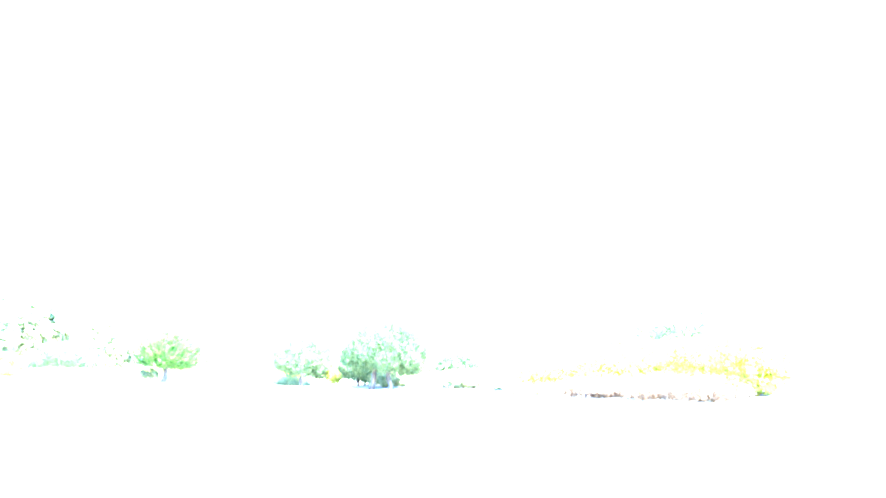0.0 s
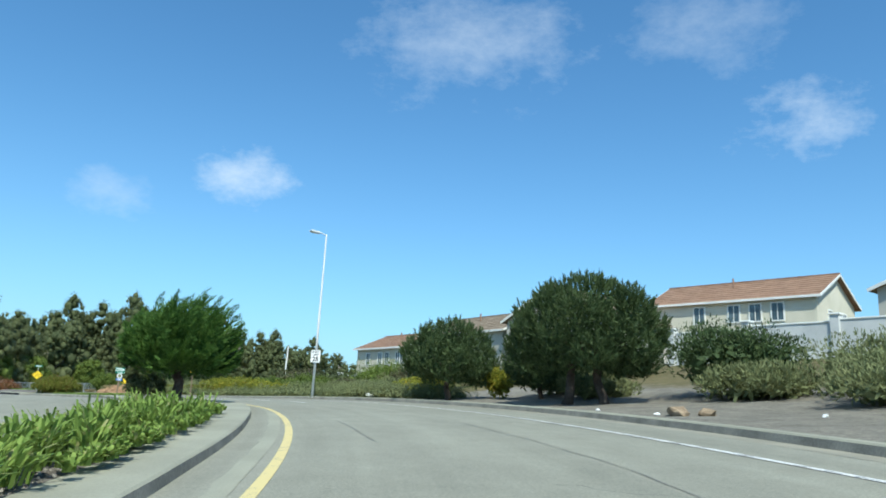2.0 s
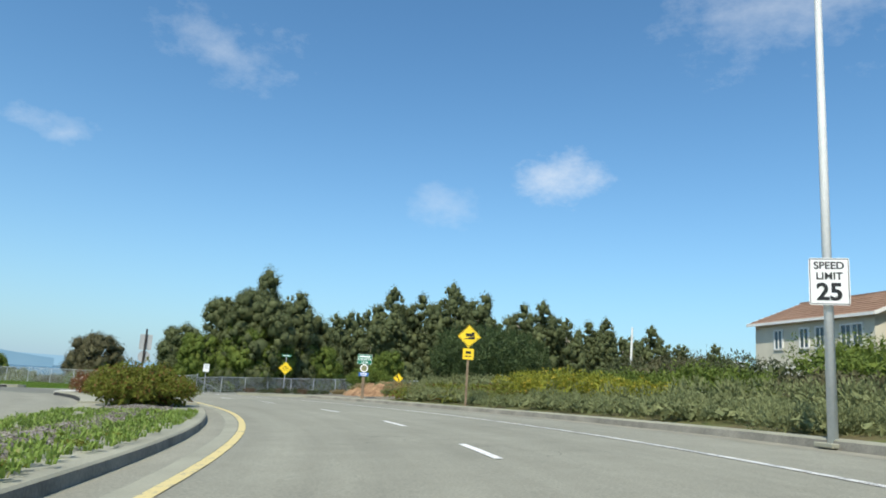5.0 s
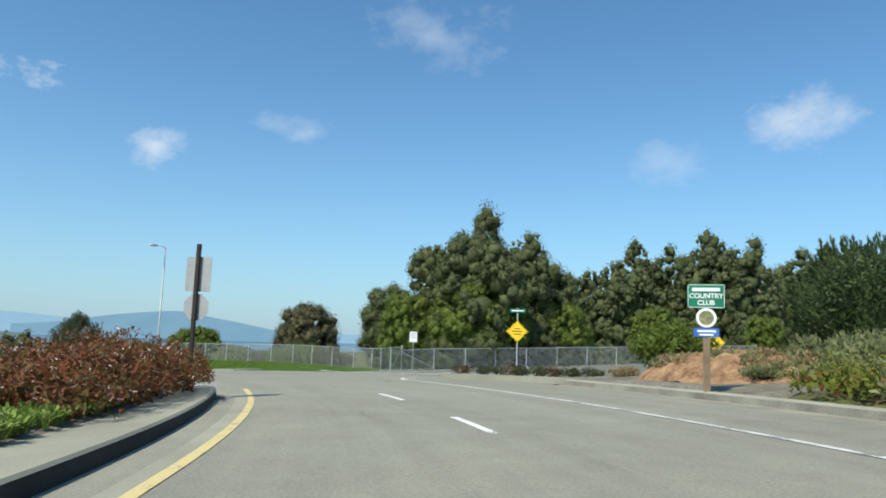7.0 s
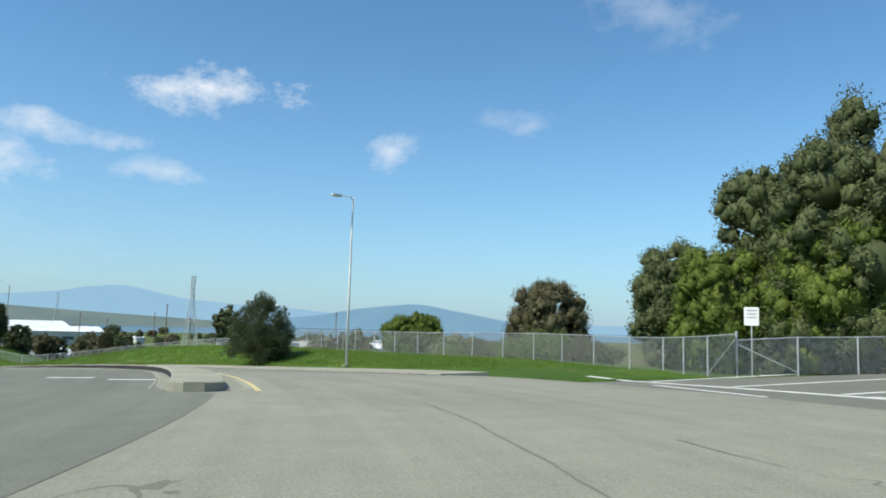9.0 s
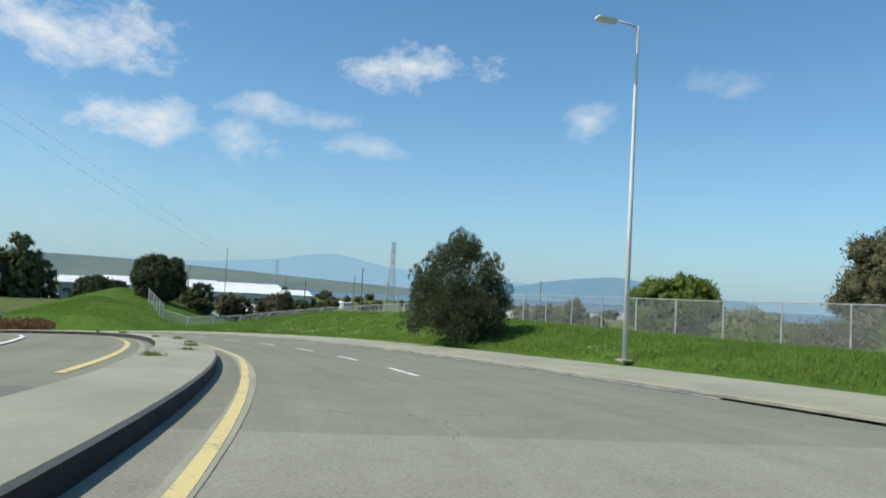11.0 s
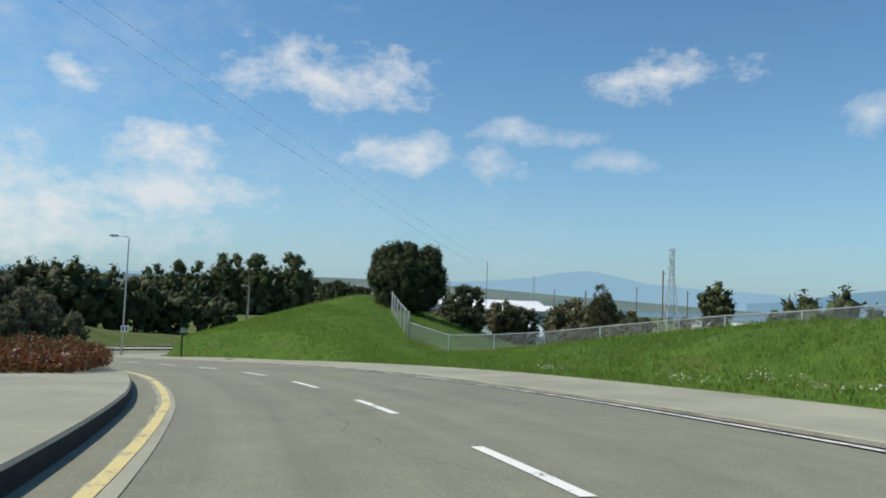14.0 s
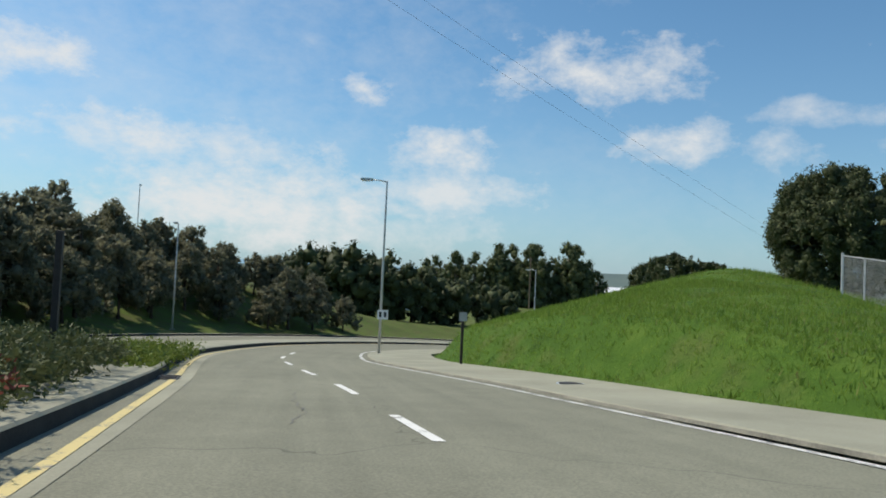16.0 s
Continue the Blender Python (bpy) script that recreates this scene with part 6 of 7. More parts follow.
def bank_shrub(name, label, s, d, w, h, leaf, n, size, seed, group="", style="leaf"):
    blobs = []
    r = random.Random(seed)
    for k in range(6):
        a = k * 1.05 + r.uniform(-0.3, 0.3)
        rr = w * 0.45 * r.uniform(0.5, 1.0)
        blobs.append((rr * math.cos(a), rr * math.sin(a), h * r.uniform(0.35, 0.5), w * 0.42, w * 0.42, h * r.uniform(0.42, 0.55)))
    blobs.append((0, 0, h * 0.5, w * 0.45, w * 0.45, h * 0.5))
    return shrub(name, label, stand(s, d), blobs, n, leaf, size, seed, max(60, n // 40), 0.14 * w, style, group=group)


for i, (s, d, w, h) in enumerate(((37.0, -15.4, 2.6, 1.7), (35.8, -17.2, 2.8, 2.2), (33.8, -16.0, 2.6, 2.0), (32.5, -18.0, 3.0, 2.6), (30.2, -16.8, 2.8, 2.3), (28.0, -18.0, 3.0, 2.7), (25.5, -17.5, 2.8, 2.5), (35.0, -20.0, 3.0, 2.6))):
    bank_shrub("yellow_shrub", "yellow-green flowering shrub on the gravel bank", s, d, w, h, LEAF_YELLOW, 6000, 0.105, 40 + i, "yellow shrubs on the bank")
for i, (s, d, w, h) in enumerate(((32.0, -13.9, 2.2, 0.8), (30.0, -14.1, 2.4, 0.9), (27.6, -14.3, 2.6, 0.9), (25.2, -14.6, 2.6, 0.9))):
    bank_shrub("reddish_shrub", "low reddish-brown shrub at the foot of yellow bushes", s, d, w, h, LEAF_REDDISH, 8000, 0.05, 60 + i, "reddish low shrubs")
for i, (s, d, w, h) in enumerate(((35.0, -13.6, 1.8, 0.5), (37.0, -13.5, 1.6, 0.45))):
    bank_shrub("low_shrub", "low olive shrub on the gravel bank", s, d, w, h, LEAF_JUNIPER, 2600, 0.08, 66 + i, "low shrubs on the gravel")
for i, (s, d, w, h) in enumerate(((40.6, -16.6, 3.2, 1.3), (42.6, -18.8, 3.8, 1.6), (38.8, -18.2, 2.8, 1.6), (40.0, -14.6, 2.2, 0.9))):
    bank_shrub("bank_shrub", "spreading grey-green shrub on the bank", s, d, w, h, LEAF_JUNIPER, 6500, 0.10, 70 + i, "grey-green shrubs on the bank", "spike")
for i, (s, d, w, h, leaf) in enumerate(((46.5, -16.0, 3.2, 2.5, LEAF_PINE), (55.5, -15.2, 2.4, 1.1, LEAF_JUNIPER), (44.6, -15.2, 2.6, 1.0, LEAF_JUNIPER), (52.0, -14.0, 2.2, 0.9, LEAF_JUNIPER), (75.6, -24.6, 4.2, 3.7, LEAF_PINE), (39.0, -27.3, 4.2, 3.8, LEAF_PINE), (43.0, -29.5, 3.6, 3.6, LEAF_PINE))):
    bank_shrub("dark_shrub", "dense dark green rounded shrub on the bank", s, d, w, h, leaf, 9000, 0.11, 80 + i, "dark rounded shrubs", "spike")
for i, (s, d, w, h) in enumerate(((56.3, -11.9, 1.1, 1.5), (60.9, -10.8, 1.5, 0.8), (62.2, -11.6, 1.7, 1.0), (63.8, -12.3, 1.8, 1.05), (65.6, -12.9, 1.8, 1.0), (67.2, -13.6, 1.6, 0.9))):
    bank_shrub("yellow_shrub", "yellow flowering shrub beside the pines", s, d, w, h, LEAF_YELLOW, 5200, 0.085, 90 + i, "yellow shrubs by the pines")
for i in range(15):
    s, d = 60.4 + i * 2.3 + rng_b.uniform(-0.3, 0.3), -9.9 - rng_b.uniform(0, 0.7)
    if abs(s - 70.2) < 1.0:
        d -= 1.3
    h = rng_b.uniform(0.5, 0.75) if s < 70 else rng_b.uniform(0.2, 0.5)
    bank_shrub("juniper", "spreading grey-green juniper beside the kerb", s, d, 3.0 if s < 70 else 2.2, h, LEAF_JUNIPER, 8000 if s < 72 else 3200, 0.055, 100 + i, "junipers along the kerb", "spike")
for i in range(9):
    s, d = 66 + i * 3.9 + rng_b.uniform(-0.5, 0.5), -12.9 - rng_b.uniform(0, 2.2)
    bank_shrub("juniper", "spreading grey-green juniper on the verge", s, d, rng_b.uniform(2.4, 3.6), rng_b.uniform(0.4, 0.9), LEAF_JUNIPER, 2200, 0.10, 130 + i, "junipers on the verge", "spike")
for i, (s, d, w, h) in enumerate(((85, -13.0, 2.6, 1.1), (88, -13.6, 2.4, 1.0), (91, -15, 3.0, 1.2), (82.5, -13.5, 2.0, 0.8))):
    bank_shrub("yellow_shrub", "yellow-green shrub behind the curve sign", s, d, w, h, LEAF_YELLOW, 4200, 0.10, 160 + i, "yellow shrubs by the curve sign")
for i, (s, d, w, h, leaf) in enumerate(((74, -20, 3.8, 2.0, LEAF_BROWN), (71, -23, 4.0, 2.4, LEAF_DARK), (80, -22, 4.2, 2.0, LEAF_BRIGHT), (67, -20, 3.4, 1.7, LEAF_JUNIPER), (84, -19, 3.8, 1.8, LEAF_BRIGHT), (64, -22, 4.0, 2.4, LEAF_BROWN), (60, -23, 4.0, 2.6, LEAF_DARK), (78, -17, 2.8, 1.2, LEAF_BROWN), (87, -24, 4.4, 2.6, LEAF_DARK), (92, -27, 5, 3.2, LEAF_BROWN), (97, -32, 5.5, 3.6, LEAF_DARK), (85, -30, 5, 3.6, LEAF_BRIGHT))):
    bank_shrub("verge_shrub", "leafy green shrub below the houses", s, d, w, h * 0.62, leaf, 3200, 0.13, 170 + i, "leafy shrubs below the houses")

# eucalyptus grove: a few made, the rest copied
def euc(seed, h, w, leaf, label, at_, n=15000, group="eucalyptus grove", size=0.022, towers=7, fat=1.0, lumps=150):
    """A ragged eucalyptus: a few leafy towers of unequal height on forking limbs."""
    r = random.Random(seed)
    blobs = []
    for k in range(towers):
        a = k * 2.4 + r.uniform(-0.4, 0.4)
        rr = w * (0.0 if k == 0 else r.uniform(0.16, 0.38))
        top = h * (1.0 if k == 0 else 1.06 - 0.95 * rr / w + r.uniform(-0.12, 0.04))
        width = w * r.uniform(0.17, 0.23) * fat
        z = h * r.uniform(0.08, 0.2)
        while z < top - width * 0.8:
            k2 = 1.0 - 0.3 * (z / h)
            j = width * 0.35
            blobs.append((rr * math.cos(a) + r.uniform(-j, j), rr * math.sin(a) + r.uniform(-j, j), z, width * k2, width * k2, width * 1.1 * k2))
            z += width * r.uniform(0.9, 1.25)
        blobs.append((rr * math.cos(a), rr * math.sin(a), top - width * 0.5, width * 0.5, width * 0.5, width * 0.6))
    return billow_tree("eucalyptus", label, at_, blobs, n, leaf, size * h, seed, h * 0.78, 0.019 * h, lumps, 0.045 * h, PALE_BARK, group)


def plot(x, y):
    return Vector((x, y, land(x, y)))


euc(201, 14.4, 17.0, LEAF_EUC, "tall ragged eucalyptus with a gap in its crown", plot(-75.4, 121.8), 48000, size=0.0115, towers=12, fat=0.72, lumps=1100)
e1 = euc(202, 25.0, 18.0, LEAF_EUC, "tall olive-green eucalyptus in a grove", plot(-114, 216), 9500, size=0.0145, fat=1.05, lumps=380)
e2 = euc(203, 21.0, 19.0, LEAF_EUC, "spreading olive-green eucalyptus in a grove", plot(-126, 204), 9500, size=0.0145, fat=1.05, lumps=380)
e3 = euc(204, 24.0, 14.0, LEAF_EUC, "slim tall eucalyptus in a grove", plot(-104, 214), 9500, size=0.0145, fat=1.05, lumps=380)
for i, (yaw, dist, k, src) in enumerate(((47, 140, 0.50, e2), (45.5, 150, 0.60, e1), (43.5, 155, 0.78, e2), (42, 165, 0.85, e1), (40, 172, 1.0, e2), (37, 180, 1.05, e1), (34.5, 182, 1.05, e3), (32, 185, 1.12, e1), (30, 185, 1.0, e3), (28.5, 190, 0.85, e2),
        (27, 195, 0.8, e2), (25.5, 190, 1.0, e3), (24, 190, 0.98, e1), (22, 195, 1.0, e2), (20, 197, 0.85, e3), (18.5, 200, 0.85, e1), (17, 200, 0.8, e2), (15, 205, 0.8, e1), (12.5, 210, 0.75, e2), (10, 215, 0.7, e1), (50, 150, 0.36, e2), (44, 120, 0.42, e1), (39, 130, 0.45, e2), (34, 135, 0.45, e1), (29, 140, 0.45, e2), (24, 140, 0.4, e2))):
    x, y = -24.0 - math.sin(radians(yaw + 2.3)) * dist, 80.0 + math.cos(radians(yaw + 2.3)) * dist
    copy_thing(src, pose(x, y, land(x, y) - 0.5, 0, 0, 70 * i) @ Matrix.Diagonal((k, k, k, 1)))
e4 = euc(205, 25.0, 19.0, LEAF_EUC, "tall dark eucalyptus in a far clump", plot(-372, -100), 4000, "far clump", 0.02)
# leafy bright trees in front of the grove
def leafy(at_, h, w, leaf, n, seed, label, size=0.3, group="leafy trees by the fence", name="leafy_tree", low=0.2, core=0.38):
    """A full rounded tree whose crown bulges in many soft heads."""
    r = random.Random(seed)
    blobs = [(0, 0, h * (0.5 + low * 0.4), w * core, w * core, h * (0.46 - low * 0.4))]
    for k in range(22):
        a, u = k * 2.4, -0.85 + 1.7 * (k + r.random()) / 22
        c = math.sqrt(max(0.05, 1 - u * u))
        z = h * (0.47 + low * 0.4 + (0.46 - low * 0.4) * u)
        q = w * r.uniform(0.12, 0.19)
        blobs.append((w * 0.34 * c * math.cos(a), w * 0.34 * c * math.sin(a), max(z, q * 0.6), q, q, q * 0.9))
    return billow_tree(name, label, at_, blobs, n, leaf, size, seed, h * 0.5, 0.2, max(130, min(560, n // 32)), 0.066 * (h + w) * 0.5, None, group, 0.74 if n < 3000 else 0.56)


l1 = leafy(plot(-72.9, 119.0), 8.2, 8.8, LEAF_BRIGHT, 26000, 211, "full bright green tree beside the chain-link fence", 0.13, low=0.03)
l2 = leafy(plot(-78.4, 115.6), 6.8, 5.6, LEAF_BRIGHT, 14000, 212, "full green tree behind the chain-link fence", 0.13, low=0.03)
leafy(plot(-87, 118.9), 9.2, 6.4, LEAF_EUC, 20000, 213, "dark green tree behind the chain-link fence", 0.14, low=0.03)
for i, (x, y, k, src) in enumerate(((-71.5, 127, 0.75, l1), (-69.5, 138, 0.8, l2), (-92, 121.5, 0.55, l2), (-82, 117.5, 0.75, l2), (-64.5, 149, 0.7, l2))):
    copy_thing(src, pose(x, y, land(x, y), 0, 0, 50 + 80 * i) @ Matrix.Diagonal((k, k, k, 1)))
oak_at = plot(-114.5, 122.6)
leafy(oak_at, 6.2 - oak_at.z, 9.0, LEAF_BROWN, 24000, 214, "broad grey-brown oak beyond the fence", 0.17, "", "oak", 0.1)
for i, (s, d) in enumerate(((90.5, -10.2), (92.5, -10.6), (94.3, -10.4), (95.8, -11.4), (93.2, -12.4), (90.8, -12.2), (88.5, -11.4), (96.2, -13.6))):
    bank_shrub("low_shrub", "low olive plant on the verge", s, d, 1.8 + 0.3 * (i % 3), 0.28 + 0.06 * (i % 4), LEAF_JUNIPER if i % 2 else LEAF_ICE, 2200, 0.07, 700 + i, "low plants on the verge")
for i, (s, d, w, h, leaf) in enumerate(((105.1, -14.8, 2.0, 1.9, LEAF_BRIGHT), (101, -20, 3.2, 1.0, LEAF_JUNIPER), (97, -18, 3.2, 0.8, LEAF_JUNIPER), (92, -18, 3.4, 0.9, LEAF_BRIGHT), (88, -18, 3.4, 1.0, LEAF_BRIGHT), (95, -13, 2.2, 0.35, LEAF_ICE), (91, -12.5, 2.4, 0.4, LEAF_ICE))):
    bank_shrub("green_shrub", "leafy green shrub behind the earth mound", s, d, w, h, leaf, 6000, 0.12, 220 + i, "shrubs behind the mound")
for i, (x, y, w, h) in enumerate(((-99, 113, 4, 2.4), (-104, 112, 4, 2.0), (-93, 112.5, 3.6, 2.0), (-90, 114, 3, 1.6), (-110, 111, 3.4, 2.0))):
    s_, d_ = near_line(np.array([x]), np.array([y]))
    bank_shrub("fence_shrub", "scrubby green shrub against the fence", float(s_[0]), float(d_[0]), w, h, LEAF_BROWN if i % 2 else LEAF_BRIGHT, 5000, 0.12, 230 + i, "shrubs along the fence")

# the flat dome, the low bushes and the rounded tree that show over the verge fence
dome2 = plot(-122.6, 110.4)
leafy(dome2, 2.1 - dome2.z, 7.0, LEAF_BRIGHT, 15000, 215, "flat-topped bright green tree beyond the verge fence", 0.17, "", "umbrella_tree", 0.42)
for i, (x, y, top, w, leaf) in enumerate(((-115.2, 112.6, 0.2, 5.0, LEAF_JUNIPER), (-131.5, 111.5, -0.6, 3.6, LEAF_JUNIPER), (-169.3, 113.3, 0.4, 6.0, LEAF_DARK), (-140, 109, -1.2, 3.4, LEAF_BROWN))):
    q = plot(x, y)
    leafy(q, top - q.z, w, leaf, 10500, 216 + i, "rounded bush beyond the verge fence", 0.11, "bushes beyond the verge fence", "round_bush", 0.05)
# the lone tree on the verge
r_v = random.Random(240)
blobs = [(0, 0, 2.0, 2.35, 2.35, 1.9), (0.9, 0.2, 1.4, 2.0, 2.0, 1.4), (-0.9, -0.2, 1.4, 2.0, 2.0, 1.4), (0, 0, 0.7, 2.4, 2.4, 0.9)]
for k in range(24):
    a, u = k * 2.4, (k + r_v.random()) / 24
    c = 2.55 * math.sqrt(max(0.0, 1 - (1.25 * max(0, u - 0.18)) ** 2))
    blobs.append((c * 0.85 * math.cos(a), c * 0.85 * math.sin(a), 0.35 + 4.3 * u, r_v.uniform(0.5, 0.8), r_v.uniform(0.5, 0.8), r_v.uniform(0.6, 1.0)))
blobs += [(0.2, -0.2, 4.9, 0.4, 0.4, 0.7), (1.0, 0.3, 4.5, 0.4, 0.4, 0.7), (-0.9, 0.6, 4.3, 0.4, 0.4, 0.7)]
tree("verge_tree", "dense grey-green young tree on the grass verge", plot(-104.6, 93.0), blobs, 60000, leaf_material("grey_green_leaves", (0.032, 0.045, 0.022), (0.100, 0.122, 0.056), through_=0.2), 0.10, 240, 2.0, 0.14, 2400, 0.16, "spike", 0.2, reach=0.66)
# the dome tree behind the knoll
dome_at = plot(-161.4, 58.5)
leafy(dome_at, 2.7 - dome_at.z, 6.6, LEAF_DARK, 34000, 241, "dense dark dome-shaped tree behind the knoll", 0.13, "", "dome_tree", 0.0, 0.47)
for x, y, top, w, label in ((-178.6, 43.9, -0.5, 4.4, "small dark round tree behind the knoll"), (-179.0, 46.5, -1.0, 2.6, "small olive bush behind the knoll"), (-189, 37, -0.6, 4.0, "small dark tree below the knoll")):
    q = plot(x, y)
    leafy(q, top - q.z, w, LEAF_DARK, 6000, int(-x), label, 0.2, "small trees behind the knoll", "small_tree", 0.1)
pine_at = plot(-156.5, 75.4)
tree("valley_pine", "pointed olive conifer below the knoll", pine_at, [(0, 0, h_, 2.2 * (1 - h_ / 6.6), 2.2 * (1 - h_ / 6.6), 1.0) for h_ in (0.9, 1.8, 2.7, 3.6, 4.5, 5.4)], 12000, LEAF_BROWN, 0.2, 242, 5.0, 0.15, 260, 0.3, "spike", 0.26)
v1 = leafy(plot(-169, 61.5), 3.8, 4.4, LEAF_DARK, 6000, 243, "dark low tree beyond the knoll fence", 0.13, "trees beyond the knoll", "low_tree", 0.0)
v2 = leafy(plot(-173.5, 64.5), 4.0, 4.0, LEAF_BROWN, 6000, 244, "olive low tree beyond the knoll fence", 0.13, "trees beyond the knoll", "low_tree", 0.0)
for i, (x, y, top) in enumerate(((-177, 65.2, -2.4), (-175, 71, -1.6), (-171.5, 73.5, -2.2), (-160.5, 73.2, -1.6), (-166, 63, -2.4), (-154.5, 77.0, -2.8), (-178, 76, -2.6))):
    z = land(x, y) - 0.2
    k = max(0.5, (top - z) / 3.9)
    copy_thing((v1, v2)[i % 2], pose(x, y, z, 0, 0, 40 * i) @ Matrix.Diagonal((k, k, k, 1)))

# dark trees on the embankment
def scrub_pine(at_, h, w, seed, leaf, label, n=3800):
    """A ragged pine with a bare foot and uneven boughs."""
    r = random.Random(seed)
    blobs = []
    for k in range(13):
        u = (k + r.random() * 0.6) / 13
        a, rr = k * 2.4, w * 0.36 * (1 - 0.8 * u)
        q = w * (0.21 - 0.10 * u) * r.uniform(0.8, 1.25)
        blobs.append((rr * math.cos(a), rr * math.sin(a), h * (0.30 + 0.64 * u), q, q, q * 0.75))
    return billow_tree("embankment_pine", label, at_, blobs, n, leaf, 0.27, seed, h * 0.85, 0.16, 130, 0.38, None, "pines on the embankment")


p1 = scrub_pine(plot(-152, -4), 8.0, 5.5, 251, LEAF_BANK, "dark ragged pine on the embankment")
p2 = scrub_pine(plot(-158, -6), 7.2, 6.0, 252, LEAF_BANK, "dark spreading pine on the embankment")
p3 = scrub_pine(plot(-164, -7), 6.4, 6.5, 253, LEAF_BANK, "olive-dark pine on the embankment")
spots = []
rr = random.Random(77)
for i in range(54):
    u = (i % 27) / 26
    s_, back = 224 + 50 * u + rr.uniform(-1.5, 1.5), 21.5 + (0 if i < 27 else 6.5) + rr.uniform(-2, 2.5)
    q = on_road(s_, back)
    spots.append((q.x, q.y, rr.uniform(0.85, 1.25) * (1.0 - 0.3 * u), (p1, p2, p3)[i % 3]))
for i, (x, y, k, src) in enumerate(spots):
    copy_thing(src, pose(x, y, land(x, y) - 0.3, 0, 0, 47 * i) @ Matrix.Diagonal((k, k, k, 1)))


# ---- the valley and the far shore ----
def ridge(name, label, points, depth, material_, base_z=-40.0):
    """A range of hills along (x, y, height), as a solid that slopes both ways."""
    pts = np.array(points, float)
    fine = np.linspace(0, len(pts) - 1, 16 * len(pts))
    line = np.stack([np.interp(fine, np.arange(len(pts)), pts[:, k]) for k in range(3)], 1)
    rng = np.random.default_rng(int(abs(pts[0, 0])))
    bumps = np.convolve(rng.normal(size=len(line)), np.ones(9) / 9, "same") * 0.10
    k = np.array([0.25, 0.5, 0.25])
    h = np.convolve(np.pad(line[:, 2] * (1 + bumps), 8, "edge"), np.ones(17) / 17, "valid")
    out = line[:, :2] - np.array([-60.0, 60.0])
    out /= np.linalg.norm(out, axis=1)[:, None]
    verts, faces = [], []
    for (x, y, _), z, (ox, oy) in zip(line, h, out):
        verts += [(x - ox * depth, y - oy * depth, base_z), (x - ox * depth * 0.4, y - oy * depth * 0.4, base_z + (z - base_z) * 0.72), (x, y, z), (x + ox * depth, y + oy * depth, base_z)]
    for i in range(len(line) - 1):
        for j in range(3):
            a = 4 * i + j
            faces.append((a, a + 1, a + 5, a + 4))
    ob = mesh_object(name, verts, faces, material_, smooth_=True)
    return tagged(ob, label, "hills", kind="structure")


def bearing(yaw, dist, elev):
    """A point at a yaw (from +y, to the left), a distance and an elevation in degrees, seen from mid-drive."""
    return (-75 - math.sin(radians(yaw)) * dist, 85 + math.cos(radians(yaw)) * dist, dist * math.tan(radians(elev)))


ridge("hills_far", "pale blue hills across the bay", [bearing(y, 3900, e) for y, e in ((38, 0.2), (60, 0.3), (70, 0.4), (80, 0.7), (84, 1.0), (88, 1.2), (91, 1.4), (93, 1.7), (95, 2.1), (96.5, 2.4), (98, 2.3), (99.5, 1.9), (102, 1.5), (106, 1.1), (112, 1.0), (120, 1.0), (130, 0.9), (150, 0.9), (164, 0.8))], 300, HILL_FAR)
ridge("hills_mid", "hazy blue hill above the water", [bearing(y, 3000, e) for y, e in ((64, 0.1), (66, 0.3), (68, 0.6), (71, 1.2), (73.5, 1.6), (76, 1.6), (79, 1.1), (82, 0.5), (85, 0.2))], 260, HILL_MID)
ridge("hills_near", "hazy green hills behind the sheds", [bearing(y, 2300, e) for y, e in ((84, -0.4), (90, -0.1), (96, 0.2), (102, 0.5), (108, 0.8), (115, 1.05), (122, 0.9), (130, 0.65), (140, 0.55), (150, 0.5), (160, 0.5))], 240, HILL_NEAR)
water = mesh_object("water", [bearing(y, r, 0)[:2] + (-24.4,) for y, r in ((30, 1250), (100, 1250), (100, 5200), (30, 5200))], [(0, 1, 2, 3)], WATER)
tagged(water, "pale blue water of the bay", "water", kind="structure")


def shed(label, x, y, yaw, length, depth, eave, ridge_z, wall, roof, group="sheds in the valley"):
    z = land(x, y)
    base = thing("warehouse", label, "warehouse", (x, y, z), yaw, group)
    part("wall", box((length, depth, eave + 2), (0, 0, eave / 2 - 1)), wall, base)
    bm = bmesh.new()
    t = 0.5
    pts = [(-length / 2 - 0.6, -depth / 2 - 0.6, eave), (length / 2 + 0.6, -depth / 2 - 0.6, eave), (length / 2 + 0.6, 0, ridge_z), (-length / 2 - 0.6, 0, ridge_z), (length / 2 + 0.6, depth / 2 + 0.6, eave), (-length / 2 - 0.6, depth / 2 + 0.6, eave)]
    vs = [bm.verts.new(p) for p in pts]
    bm.faces.new((vs[0], vs[1], vs[2], vs[3])), bm.faces.new((vs[3], vs[2], vs[4], vs[5]))
    bm.faces.new((vs[0], vs[3], vs[5])), bm.faces.new((vs[1], vs[4], vs[2])), bm.faces.new((vs[0], vs[5], vs[4], vs[1]))
    part("roof", bm, roof, base)
    for i in range(5):
        w = part("window", box((length * 0.1, 0.1, eave * 0.22), (-length * 0.4 + i * length * 0.2, -depth / 2 - 0.04, eave * 0.55)), GLASS, base)
    return base


def seen_at(yaw, dist):
    x, y, _ = bearing(yaw, dist, 0)
    return x, y


